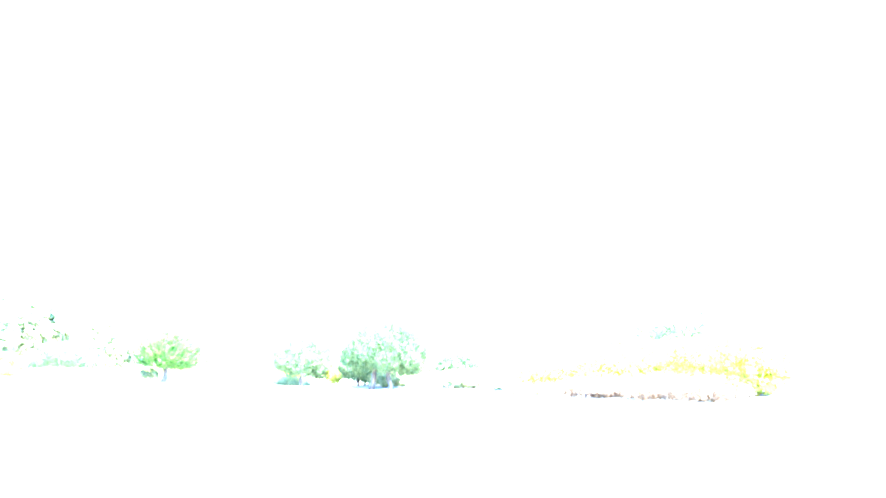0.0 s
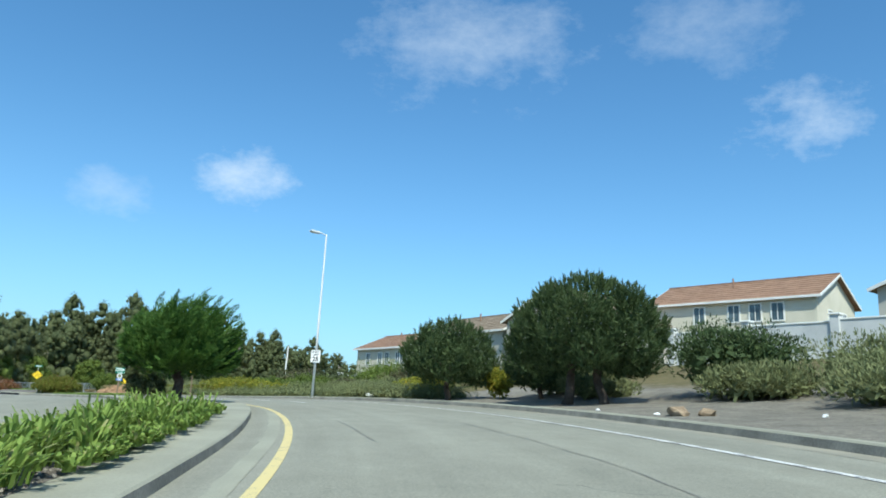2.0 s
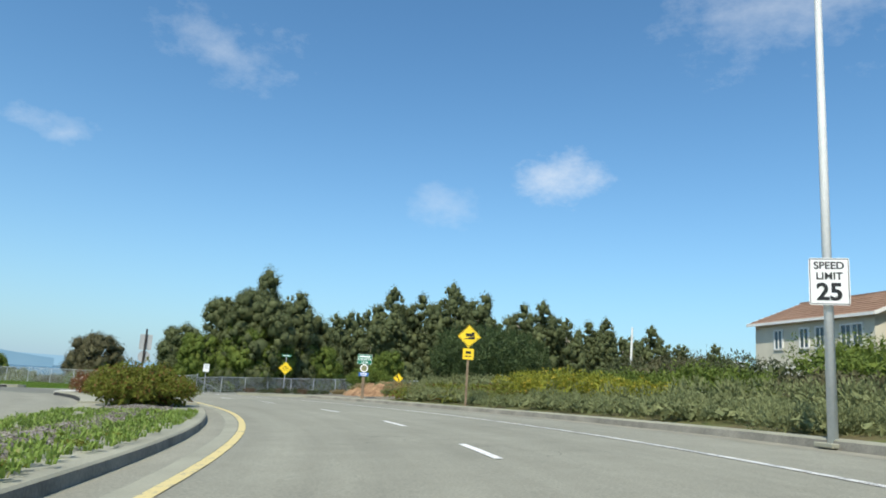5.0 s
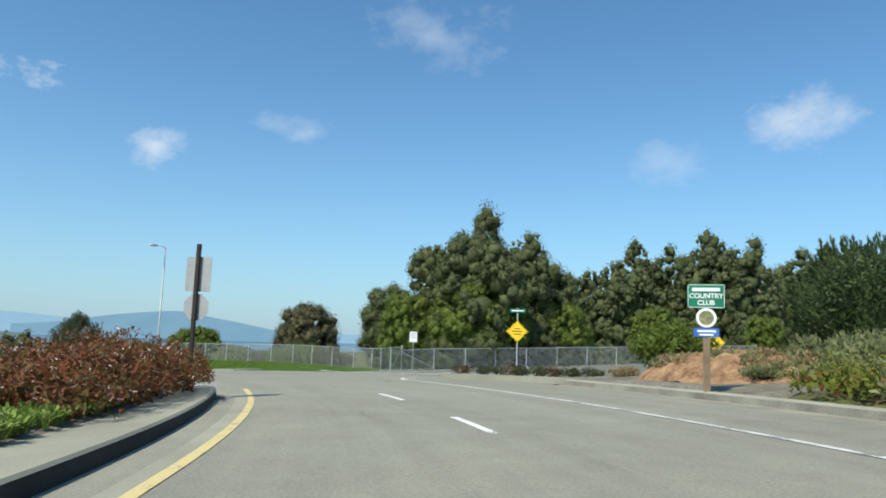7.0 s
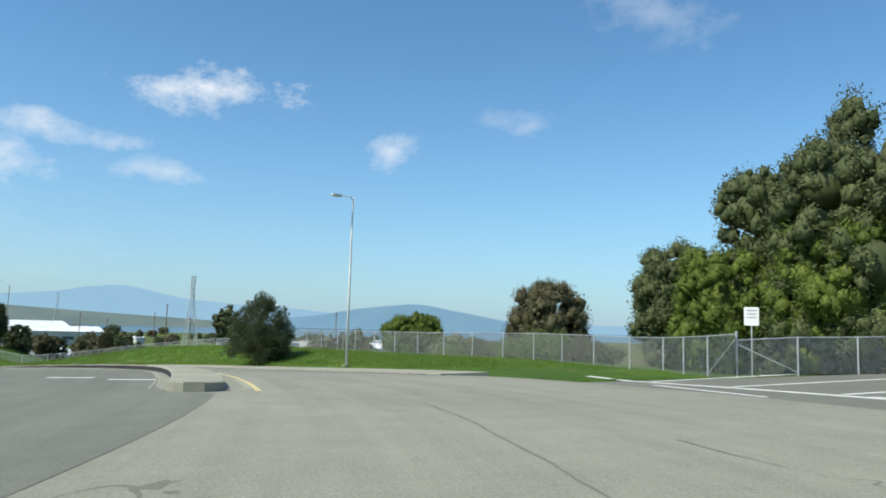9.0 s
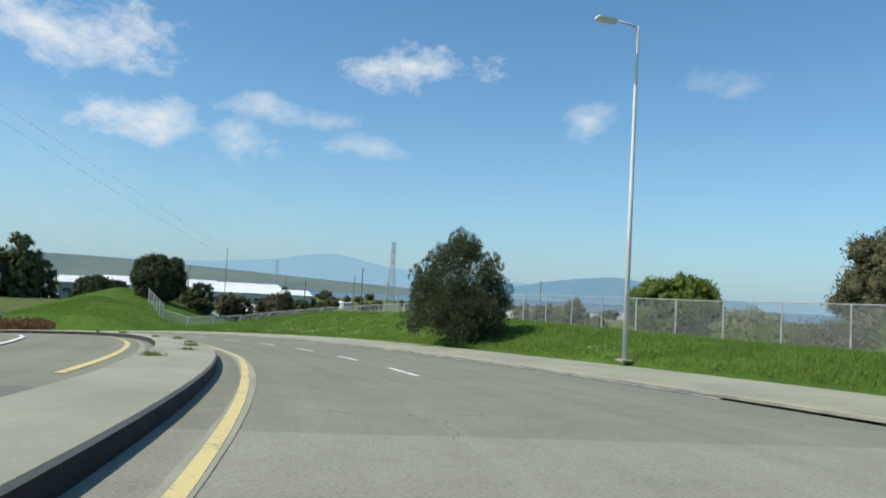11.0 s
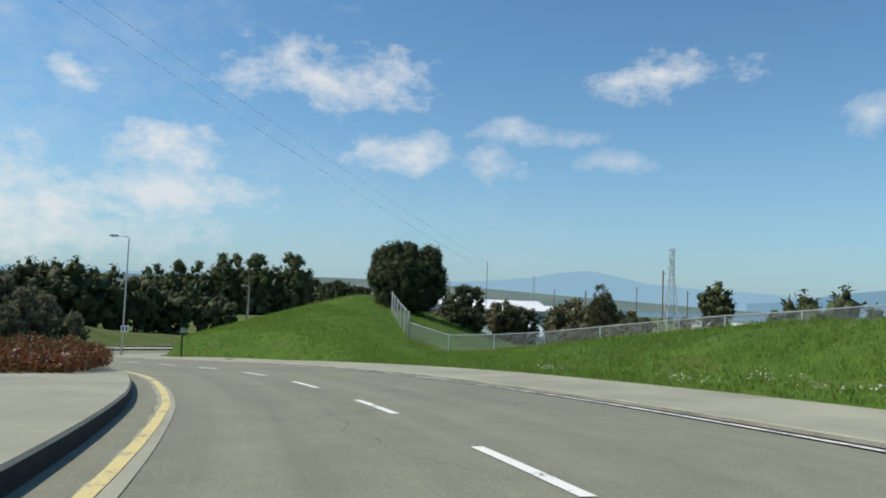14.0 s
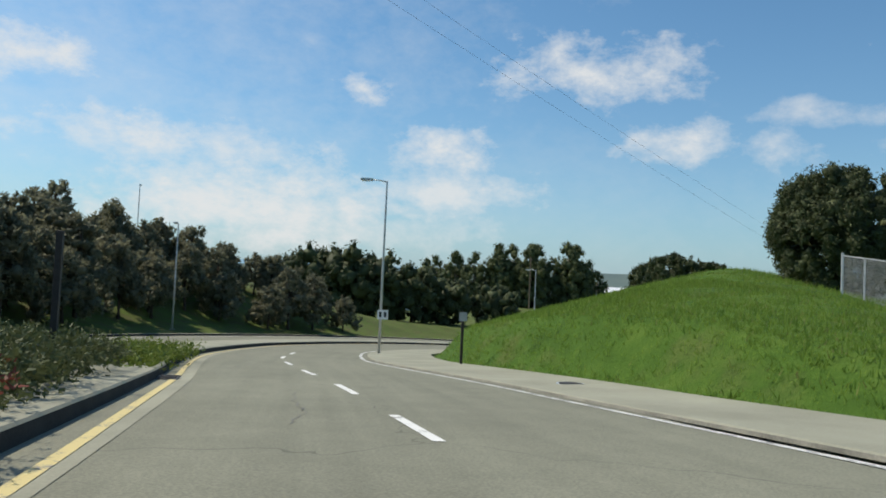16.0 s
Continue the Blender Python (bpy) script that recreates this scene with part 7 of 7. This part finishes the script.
for label, yaw, dist, turn, l, d, e, rz, w, r in (
    ("long white-roofed warehouse in the valley", 103.7, 487, 10, 62, 40, 10.5, 14.0, SHED_BLUE, ROOF_METAL),
    ("white gabled shed with a pale roof", 101.6, 153, 80, 16, 10, 6, 9.0, SHED_WALL, ROOF_METAL),
    ("broad white-roofed shed beyond the trees", 101.5, 400, 5, 54, 34, 7.5, 10, SHED_WALL, ROOF_METAL),
    ("white shed beyond the knoll", 108.5, 420, 20, 60, 26, 9, 13, SHED_WALL, ROOF_METAL),
    ("low white building in the valley", 113, 380, 15, 36, 18, 8, 11, SHED_WALL, ROOF_METAL),
    ("white building in the valley", 86, 420, 0, 40, 16, 5, 7, SHED_WALL, ROOF_METAL),
    ("low pale building by the fence trees", 77, 250, 0, 24, 12, 5, 7, SHED_WALL, ROOF_METAL),
    ("small white house among far trees", 131, 240, 40, 9, 7, 4, 7, SHED_WALL, ROOF_METAL),
    ("small pale house among far trees", 128, 250, 10, 12, 8, 3.5, 5.5, SHED_WALL, ROOF_METAL),
):
    x, y = seen_at(yaw, dist)
    shed(label, x, y, yaw + turn, l, d, e, rz, w, r)

# scattered far town: pale boxes
rng_t = random.Random(5)
for i in range(46):
    yaw, dist = rng_t.uniform(72, 120), rng_t.uniform(420, 950)
    x, y = seen_at(yaw, dist)
    g = thing("far_building", "small pale far building", "building", (x, y, land(x, y)), rng_t.uniform(0, 90), "far town")
    w = rng_t.uniform(9, 26)
    h = rng_t.uniform(3.5, 6.5)
    part("wall", box((w, w * 0.6, h + 2), (0, 0, h / 2 - 1), 0.1), SHED_WALL, g)
    part("roof", box((w + 0.8, w * 0.6 + 0.8, 0.6), (0, 0, h + 0.2), 0.1), ROOF_METAL if i % 3 else ROOF_BROWN, g)

# far trees
far_round = leafy(plot(-409, 96.4), 8.2 - land(-409, 96.4), 14, LEAF_DARK, 900, 301, "tall rounded far tree in the valley", 1.0, "far trees", "far_tree", 0.25)
far_low = leafy(plot(-200, 83), 7, 8, LEAF_DARK, 1700, 302, "dark low tree in the valley", 0.27, "valley trees", "valley_tree", 0.0)
far_olive = leafy(plot(-186, 90), 6, 7, LEAF_BROWN, 1700, 303, "olive valley tree below the fence", 0.27, "valley trees", "valley_tree", 0.0)
rng_v = random.Random(9)
for i in range(30):
    far_side = i % 3 == 0
    yaw, dist = (rng_v.uniform(80, 93), rng_v.uniform(230, 340)) if far_side else (rng_v.uniform(93, 107), rng_v.uniform(150, 330))
    x, y = seen_at(yaw, dist)
    k = rng_v.uniform(0.5, 0.8) if far_side else rng_v.uniform(0.9, 1.4) * (1.2 if dist > 220 else 1.0)
    if 98.5 < yaw < 104.5 and not far_side:
        k *= 0.6
    copy_thing((far_low, far_olive)[i % 2], pose(x, y, land(x, y) - 0.4, 0, 0, 33 * i) @ Matrix.Diagonal((k, k, k, 1)))
for i in range(30):
    yaw, dist = rng_v.uniform(70, 125), rng_v.uniform(350, 900)
    x, y = seen_at(yaw, dist)
    k = rng_v.uniform(0.3, 0.6)
    copy_thing(far_round, pose(x, y, land(x, y) - 0.4, 0, 0, 33 * i) @ Matrix.Diagonal((k, k, k, 1)))
# low scattered trees on the valley floor
for i in range(60):
    yaw, dist = rng_v.uniform(66, 100), rng_v.uniform(430, 1150)
    x, y = seen_at(yaw, dist)
    k = rng_v.uniform(0.5, 1.0) * (1.0 + dist / 1100)
    copy_thing((far_low, far_olive)[i % 2], pose(x, y, land(x, y) - 0.4, 0, 0, 57 * i) @ Matrix.Diagonal((k * 1.3, k * 1.3, k, 1)))
# the large dark clump, and the round trees nearer on its left
crest = knots((0, 5.3), (0.2, 8.5), (0.35, 8.0), (0.5, 12.0), (0.75, 12.5), (0.85, 14.5), (0.93, 8.0), (1.0, 3.0))
for i in range(15):
    u = i / 14
    x, y = -354 - 37 * u + rng_v.uniform(-8, 8), -127 + 56 * u + rng_v.uniform(-4, 4)
    z = land(x, y) - 0.5
    k = (float(crest(u)) - z) / 25.0
    copy_thing(e4, pose(x, y, z, 0, 0, 61 * i) @ Matrix.Diagonal((k, k, k, 1)))
for i, (x, y, top) in enumerate(((-213, -37, 2.4), (-217, -33, 3.0), (-221, -30, 1.8), (-226, -25, 0.2), (-208, -40, 0.8), (-233, -22, -2.0), (-240, -16, -3.0))):
    q = plot(x, y)
    k = (top - q.z) / 7.0
    copy_thing(far_low, pose(x, y, q.z - 0.3, 0, 0, 50 * i) @ Matrix.Diagonal((k, k, k, 1)))


for i, (yaw, dist, top) in enumerate(((84, 120, -0.6), (77, 145, -0.2))):
    x, y = seen_at(yaw, dist)
    z = land(x, y) - 0.3
    k = max(0.35, (top - z) / 6.5)
    copy_thing((far_low, far_olive)[i % 2], pose(x, y, z, 0, 0, 71 * i) @ Matrix.Diagonal((k, k, k, 1)))


def pylon(x, y, top, label):
    z = land(x, y)
    h = top - z
    base = thing("pylon", label, "pylon", (x, y, z), 20)
    legs = [(-1, -1), (1, -1), (1, 1), (-1, 1)]
    w0, w1 = h * 0.085, h * 0.02
    for a, b in legs:
        part("leg", tube([(a * w0, b * w0, -0.5), (a * w1, b * w1, h * 0.72), (a * w1, b * w1, h)], [0.16, 0.13, 0.1], 5), STEEL, base)
    bm = bmesh.new()
    for k in range(9):
        u0, u1 = k / 9, (k + 1) / 9
        wa, wb = (w0 + (w1 - w0) * min(1, u / 0.72) for u in (u0, u1))
        for (a, b), (c, d) in zip(legs, legs[1:] + legs[:1]):
            tube([(a * wa, b * wa, u0 * h), (c * wb, d * wb, u1 * h)], [0.07, 0.07], 4, bm)
            tube([(c * wa, d * wa, u0 * h), (a * wb, b * wb, u1 * h)], [0.07, 0.07], 4, bm)
    part("lattice", bm, STEEL, base)
    for z1, w in ((0.78, 0.16), (0.88, 0.14), (0.985, 0.17)):
        part("cross_arm", tube([(-w * h, 0, z1 * h), (0, 0, z1 * h + 0.5), (w * h, 0, z1 * h)], [0.09, 0.2, 0.09], 5), STEEL, base)
    return base


pylon(-424, 79.5, 22.1, "tall grey lattice electricity pylon in the valley")
x, y = seen_at(100.5, 900)
pylon(x, y, 26, "far grey lattice electricity pylon")


def wood_pole(x, y, top, label="brown timber utility pole with a cross-arm"):
    z = land(x, y)
    base = thing("utility_pole", label, "utility pole", (x, y, z), 15, "utility poles")
    part("pole", tube([(0, 0, -0.5), (0, 0, top - z)], [0.17, 0.12], 8), TIMBER, base)
    part("cross_arm", box((2.2, 0.12, 0.14), (0, 0.12, top - z - 0.6), 0.01), TIMBER, base)
    return base


for yaw, dist, top in ((92.3, 165, 4.5), (78, 190, 4.2), (93.5, 240, 3.0), (90.5, 200, 1.5), (99, 260, 2.0), (106.5, 330, 5.0), (119.5, 200, 2.5), (97, 180, 0.5)):
    x, y = seen_at(yaw, dist)
    wood_pole(x, y, top)

pale = thing("pale_pole", "slim pale pole among the trees below the houses", "pole", (-36.3, 138.4, land(-36.3, 138.4)))
part("pole", tube([(0, 0, -0.5), (0.25, 0, 9.1 - land(-36.3, 138.4))], [0.14, 0.11], 8), POLE_PAINT, pale)

wood_pole(-400, 5, 13.4, "tall timber pole that carries the overhead wires")
# two overhead wires that cross the road
for k, dz in ((0, 0.0), (1, 1.6)):
    bm = bmesh.new()
    a, b = Vector((-100, -33, 66 + dz * 2.5)), Vector((-400, 5, 9 + dz * 2.5))
    pts = [a.lerp(b, u) - Vector((0, 0, 6 * u * (1 - u))) for u in np.linspace(0, 1, 24)]
    tube(pts, [0.022] * len(pts), 5, bm)
    tagged(part("overhead_wire", bm, DARK_STEEL, None), "thin dark overhead wire against the sky", "wire", "overhead wires")

# ---- earth mound, planter and small things ----
def mound(name, label, category, s, d, w, h, material_, seed, stretch=1.0, yaw=0.0):
    """A heap of loose earth: a rough height field with a ragged foot."""
    nx, ny = 96, 60
    verts, faces = [], []
    for j in range(ny):
        for i in range(nx):
            u, v = 2 * i / (nx - 1) - 1, 2 * j / (ny - 1) - 1
            q = Vector((u * stretch * 2, v * 2, seed))
            r2 = u * u + v * v + 0.25 * noise.noise(q * 0.9)
            bulk = max(0.0, 1 - r2) ** 0.75 * (1 + 0.30 * noise.noise(q * 1.6))
            rubble = 0.16 * noise.noise(q * 4.0) + 0.12 * noise.noise(q * 9.0) + 0.08 * abs(noise.noise(q * 19.0))
            z = h * bulk + h * rubble * min(1.0, 3 * bulk) - (0.10 if bulk <= 0 else 0.0)
            verts.append((u * w * stretch, v * w, z))
    for j in range(ny - 1):
        for i in range(nx - 1):
            a = j * nx + i
            faces.append((a, a + 1, a + nx + 1, a + nx))
    q = stand(s, d)
    m = pose(q.x, q.y, q.z, 0, 0, yaw)
    flat = np.array([m @ Vector((x, y, 0)) for x, y, z in verts])
    lie = ground_z(flat[:, 0], flat[:, 1], False) - q.z
    base = mesh_object(name, [(x, y, z + g - 0.02) for (x, y, z), g in zip(verts, lie)], faces, material_)
    base.matrix_world = m
    return tagged(base, label, category)


def stone(s, d, size, seed, label, material_=None, up=0.0):
    bm = bmesh.new()
    bmesh.ops.create_icosphere(bm, subdivisions=2, radius=1.0)
    for v in bm.verts:
        n1 = noise.noise(v.co * 1.4 + Vector((seed, 0, 0))) * 0.5
        v.co = Vector((v.co.x * size * 1.4 * (1 + n1), v.co.y * size * (1 + n1), v.co.z * size * 0.7 * (1 + n1)))
    ob = part("stone", bm, material_ or ROCK, None, label)
    q = stand(s, d)
    ob.matrix_world = pose(q.x, q.y, q.z + size * 0.3 + up, 0, 0, seed * 50)
    return tagged(ob, label, "stone")


mound("earth_mound", "mound of orange bare earth and dry weeds", "mound", 99.8, -12.1, 2.3, 0.62, EARTH, 3, 1.6, road_yaw(100) + 90)
rng_m = random.Random(12)
for i in range(60):
    s, d = 99.8 + rng_m.uniform(-3.0, 3.0), -12.1 + rng_m.uniform(-1.6, 1.5)
    lift = 0.5 * max(0.0, 1 - ((s - 99.8) / 3.4) ** 2 - ((d + 12.1) / 2.0) ** 2)
    if i % 2:
        stone(s, d, rng_m.uniform(0.05, 0.13), i, "small clod of orange earth", EARTH, lift)
    else:
        w_ob = bank_shrub("dry_weed", "dry straw-brown weed on the earth mound", s, d, rng_m.uniform(0.4, 0.8), rng_m.uniform(0.15, 0.35), LEAF_STRAW if i % 6 else LEAF_JUNIPER, 700, 0.07, 310 + i, "dry weeds on the mound", "spike")
        w_ob.location.z += lift * 0.85
planter = mesh_object("planter_island", [], [], CONCRETE)
bm = bmesh.new()
ring = [on_road(s, d) for s, d in ((103.3, -9.1), (105.5, -8.6), (108.5, -8.1), (110.6, -8.0), (111.5, -8.8), (111.0, -10.2), (109.5, -11.6), (106.5, -12.2), (104, -12.0), (103.2, -10.8))]
lo = [bm.verts.new(p - Vector((0, 0, 0.2))) for p in ring]
hi = [bm.verts.new(p + Vector((0, 0, 0.17))) for p in ring]
bm.faces.new(hi)
for i in range(len(ring)):
    bm.faces.new((lo[i], lo[(i + 1) % len(ring)], hi[(i + 1) % len(ring)], hi[i]))
bmesh.ops.recalc_face_normals(bm, faces=bm.faces)
bm.to_mesh(planter.data)
bm.free()
tagged(planter, "low concrete island with clipped dark shrubs", "traffic island", kind="structure")
for i, (s, d) in enumerate(((110.5, -8.9), (109.5, -9.3), (108.6, -9.5), (107.9, -9.7), (107.2, -9.6), (106.5, -9.9), (105.8, -10.0), (105.0, -10.2), (104.2, -10.5))):
    q = on_road(s, d, 0.15)
    shrub("clipped_shrub", "low clipped dark red-green shrub on the island", q, [(0, 0, 0.14, 0.34 if i < 2 else 0.26, 0.3, 0.2), (0.2, 0.1, 0.11, 0.2, 0.2, 0.15)], 900, LEAF_DARK if i % 3 else LEAF_REDDISH, 0.05, 320 + i, 40, 0.1, group="clipped shrubs on the island")


stone(64.3, -8.85, 0.19, 1, "pale boulder among junipers by the kerb", SIGN_WHITE, 0.15)
stone(41.5, -9.3, 0.28, 2, "brown boulder on the gravel bank")
stone(41.0, -9.8, 0.2, 3, "brown boulder on the gravel bank")
stone(42.0, -9.0, 0.07, 4, "pale stone on the gravel bank", SIGN_WHITE)
stone(39.0, -11.5, 0.08, 5, "pale stone on the gravel bank", SIGN_WHITE)
stone(45.0, -9.0, 0.06, 6, "pale stone on the gravel bank", SIGN_WHITE)

# grass on the verge, the knoll and the far side
def grass_tufts(name, label, n, seed, s0, s1, d0, d1, tall):
    rng = np.random.default_rng(seed)
    s, d = rng.uniform(s0, s1, n), rng.uniform(d0, d1, n)
    pts = np.array([on_road(a, b) for a, b in zip(s, d)])
    z = ground_z(pts[:, 0], pts[:, 1], False)
    ss, dd = near_line(pts[:, 0], pts[:, 1])
    ok = (dd < WALK_BACK(ss) - 0.15) & ~in_side_street(pts[:, 0], pts[:, 1]) if d1 < 0 else dd > OPPOSITE + 0.4
    pts[:, 2] = z
    pts = pts[ok]
    per = 5
    p = np.repeat(pts, per, 0) + rng.normal(scale=0.09, size=(len(pts) * per, 3)) * np.array([1, 1, 0])
    along = rng.normal(scale=0.35, size=p.shape) + np.array([0, 0, 1.0])
    l = tall * (0.4 + rng.random(len(p)) ** 2 * 1.2)
    base = thing(name, label, "grass", (0, 0, 0), kind="stuff")
    leaf_mesh("blades", p, along, ball_points(rng, len(p)), l, 0.03, LEAF_GRASS, base, tip=0.2)
    return base


grass_tufts("grass", "bright green spring grass on the verge and knoll", 15000, 401, 138, 234, -30, -5.5, 0.15)
grass_tufts("grass", "thick short grass beside the concrete footway", 26000, 403, 140, 226, -17.5, -5.5, 0.13)
grass_tufts("grass", "green grass along the opposite kerb", 3000, 402, 60, 240, 15.4, 22, 0.25)


def blossoms(n, seed, s0, s1, d0, d1):
    """Small pale flowers in the verge grass."""
    rng = np.random.default_rng(seed)
    base = thing("verge_flowers", "drift of small pale flowers in the verge grass", "flowers", (0, 0, 0), kind="stuff")
    c = [(rng.uniform(s0, s1), rng.uniform(d0, d1)) for _ in range(n // 30)]
    pts = []
    for k in range(n):
        s, d = c[rng.integers(len(c))]
        q = on_road(s + rng.normal() * 0.5, d + rng.normal() * 0.18)
        pts.append((q.x, q.y, land(q.x, q.y) + rng.uniform(0.08, 0.22)))
    leaf_mesh("petals", np.array(pts), ball_points(rng, n), ball_points(rng, n) + np.array([0, 0, 1.2]), 0.05, 0.04, PETAL, base, tip=0.7)
    return base


PETAL = leaf_material("pale_petals", (0.42, 0.40, 0.28), (0.68, 0.66, 0.52), through_=0.3)
blossoms(168, 405, 170, 180, -11.6, -10.9)
blossoms(80, 406, 180, 186, -10.6, -9.9)
blossoms(64, 407, 150, 166, -13.0, -11.6)


def weed(s, d, size, seed, up=0.2):
    rng = np.random.default_rng(seed)
    q = on_road(s, d, up)
    base = thing("weed", "small dry green weed in a concrete joint", "weed", q, 0, "weeds on the median")
    n = 170
    p = rng.normal(size=(n, 3)) * np.array([size, size, 0.02]) * 0.5
    leaf_mesh("leaves", p, ball_points(rng, n) + np.array([0, 0, 0.8]), ball_points(rng, n), size * 0.38, 0.011, LEAF_ICE, base)
    return base


for i, (s, d, size) in enumerate(((143.2, 2.25, 0.22), (146.3, 1.75, 0.16), (149.0, 1.72, 0.25), (152.3, 1.6, 0.14), (156.0, 1.75, 0.2), (166.5, 2.75, 0.2), (169.5, 2.35, 0.22), (173.0, 2.9, 0.15), (158.5, 2.3, 0.14))):
    weed(s, d, size, 500 + i)
for i, (s, d, size) in enumerate(((64.2, 2.95, 0.2), (65.0, 2.9, 0.16), (67.2, 2.95, 0.14), (68.6, 2.92, 0.12))):
    weed(s, d, size, 520 + i)


def gravel_stones(name, label, n, seed, s0, s1, off0, off1):
    """Loose stones lying on the island's gravel."""
    rng = np.random.default_rng(seed)
    verts, faces = [], []
    for k in range(n):
        s = rng.uniform(s0, s1)
        r, l = float(MEDIAN_R(s)) + off0, float(MEDIAN_L(s)) - off1
        d = rng.uniform(r, l)
        mid, half = (r + l) / 2, (l - r) / 2 + 0.01
        q = on_road(s, d, 0.143 + 0.08 * (1 - abs(d - mid) / half))
        a, b, c = rng.uniform(0.014, 0.034, 3)
        t = rng.uniform(0, 6.28)
        m = len(verts)
        for x, y, z in ((a, 0, 0), (0, b, 0), (-a, 0, 0), (0, -b, 0), (0, 0, c * 0.8)):
            verts.append((q.x + x * math.cos(t) - y * math.sin(t), q.y + x * math.sin(t) + y * math.cos(t), q.z + z))
        faces += [(m, m + 1, m + 4), (m + 1, m + 2, m + 4), (m + 2, m + 3, m + 4), (m + 3, m, m + 4)]
    ob = mesh_object(name, verts, faces, GRAVEL_STONE)
    return tagged(ob, label, "gravel", kind="stuff")


gravel_stones("gravel", "loose grey-brown gravel on the median island", 20000, 600, 23, 82, 0.8, 0.8)


# storm drains in the gutters and a cover in the footway
def drain(s, d):
    base = thing("storm_drain", "dark cast-iron storm drain grate in the gutter", "drain", on_road(s, d, 0.008), road_yaw(s), "storm drains")
    for x in (-0.24, 0.24):
        part("frame_side", box((0.05, 0.96, 0.02), (x, 0, 0), 0.004), DARK_STEEL, base)
    for y in (-0.46, 0.46):
        part("frame_end", box((0.43, 0.05, 0.02), (0, y, 0), 0.004), DARK_STEEL, base)
    for k in range(9):
        part("bar", box((0.43, 0.045, 0.014), (0, -0.38 + k * 0.095, 0)), DARK_STEEL, base)
    # a flat black plate stands in for the shade down the pit
    part("pit_shade", box((0.43, 0.87, 0.004), (0, 0, -0.008)), BLACK, base)
    return base


for s_, d_ in ((99.4, 2.05), (22.9, 1.42), (205.8, 2.93)):
    drain(s_, d_)
cover = thing("utility_cover", "round dark utility cover in the concrete footway", "cover", on_road(206.8, -5.95, 0.105), 0)
part("lid", flat_plate(disc(0.30), 0.012), DARK_STEEL, cover).matrix_local = pose(0, 0, 0, -90, 0, 0)
part("rim", flat_plate(disc(0.35), 0.008), STEEL, cover).matrix_local = pose(0, 0, -0.003, -90, 0, 0)
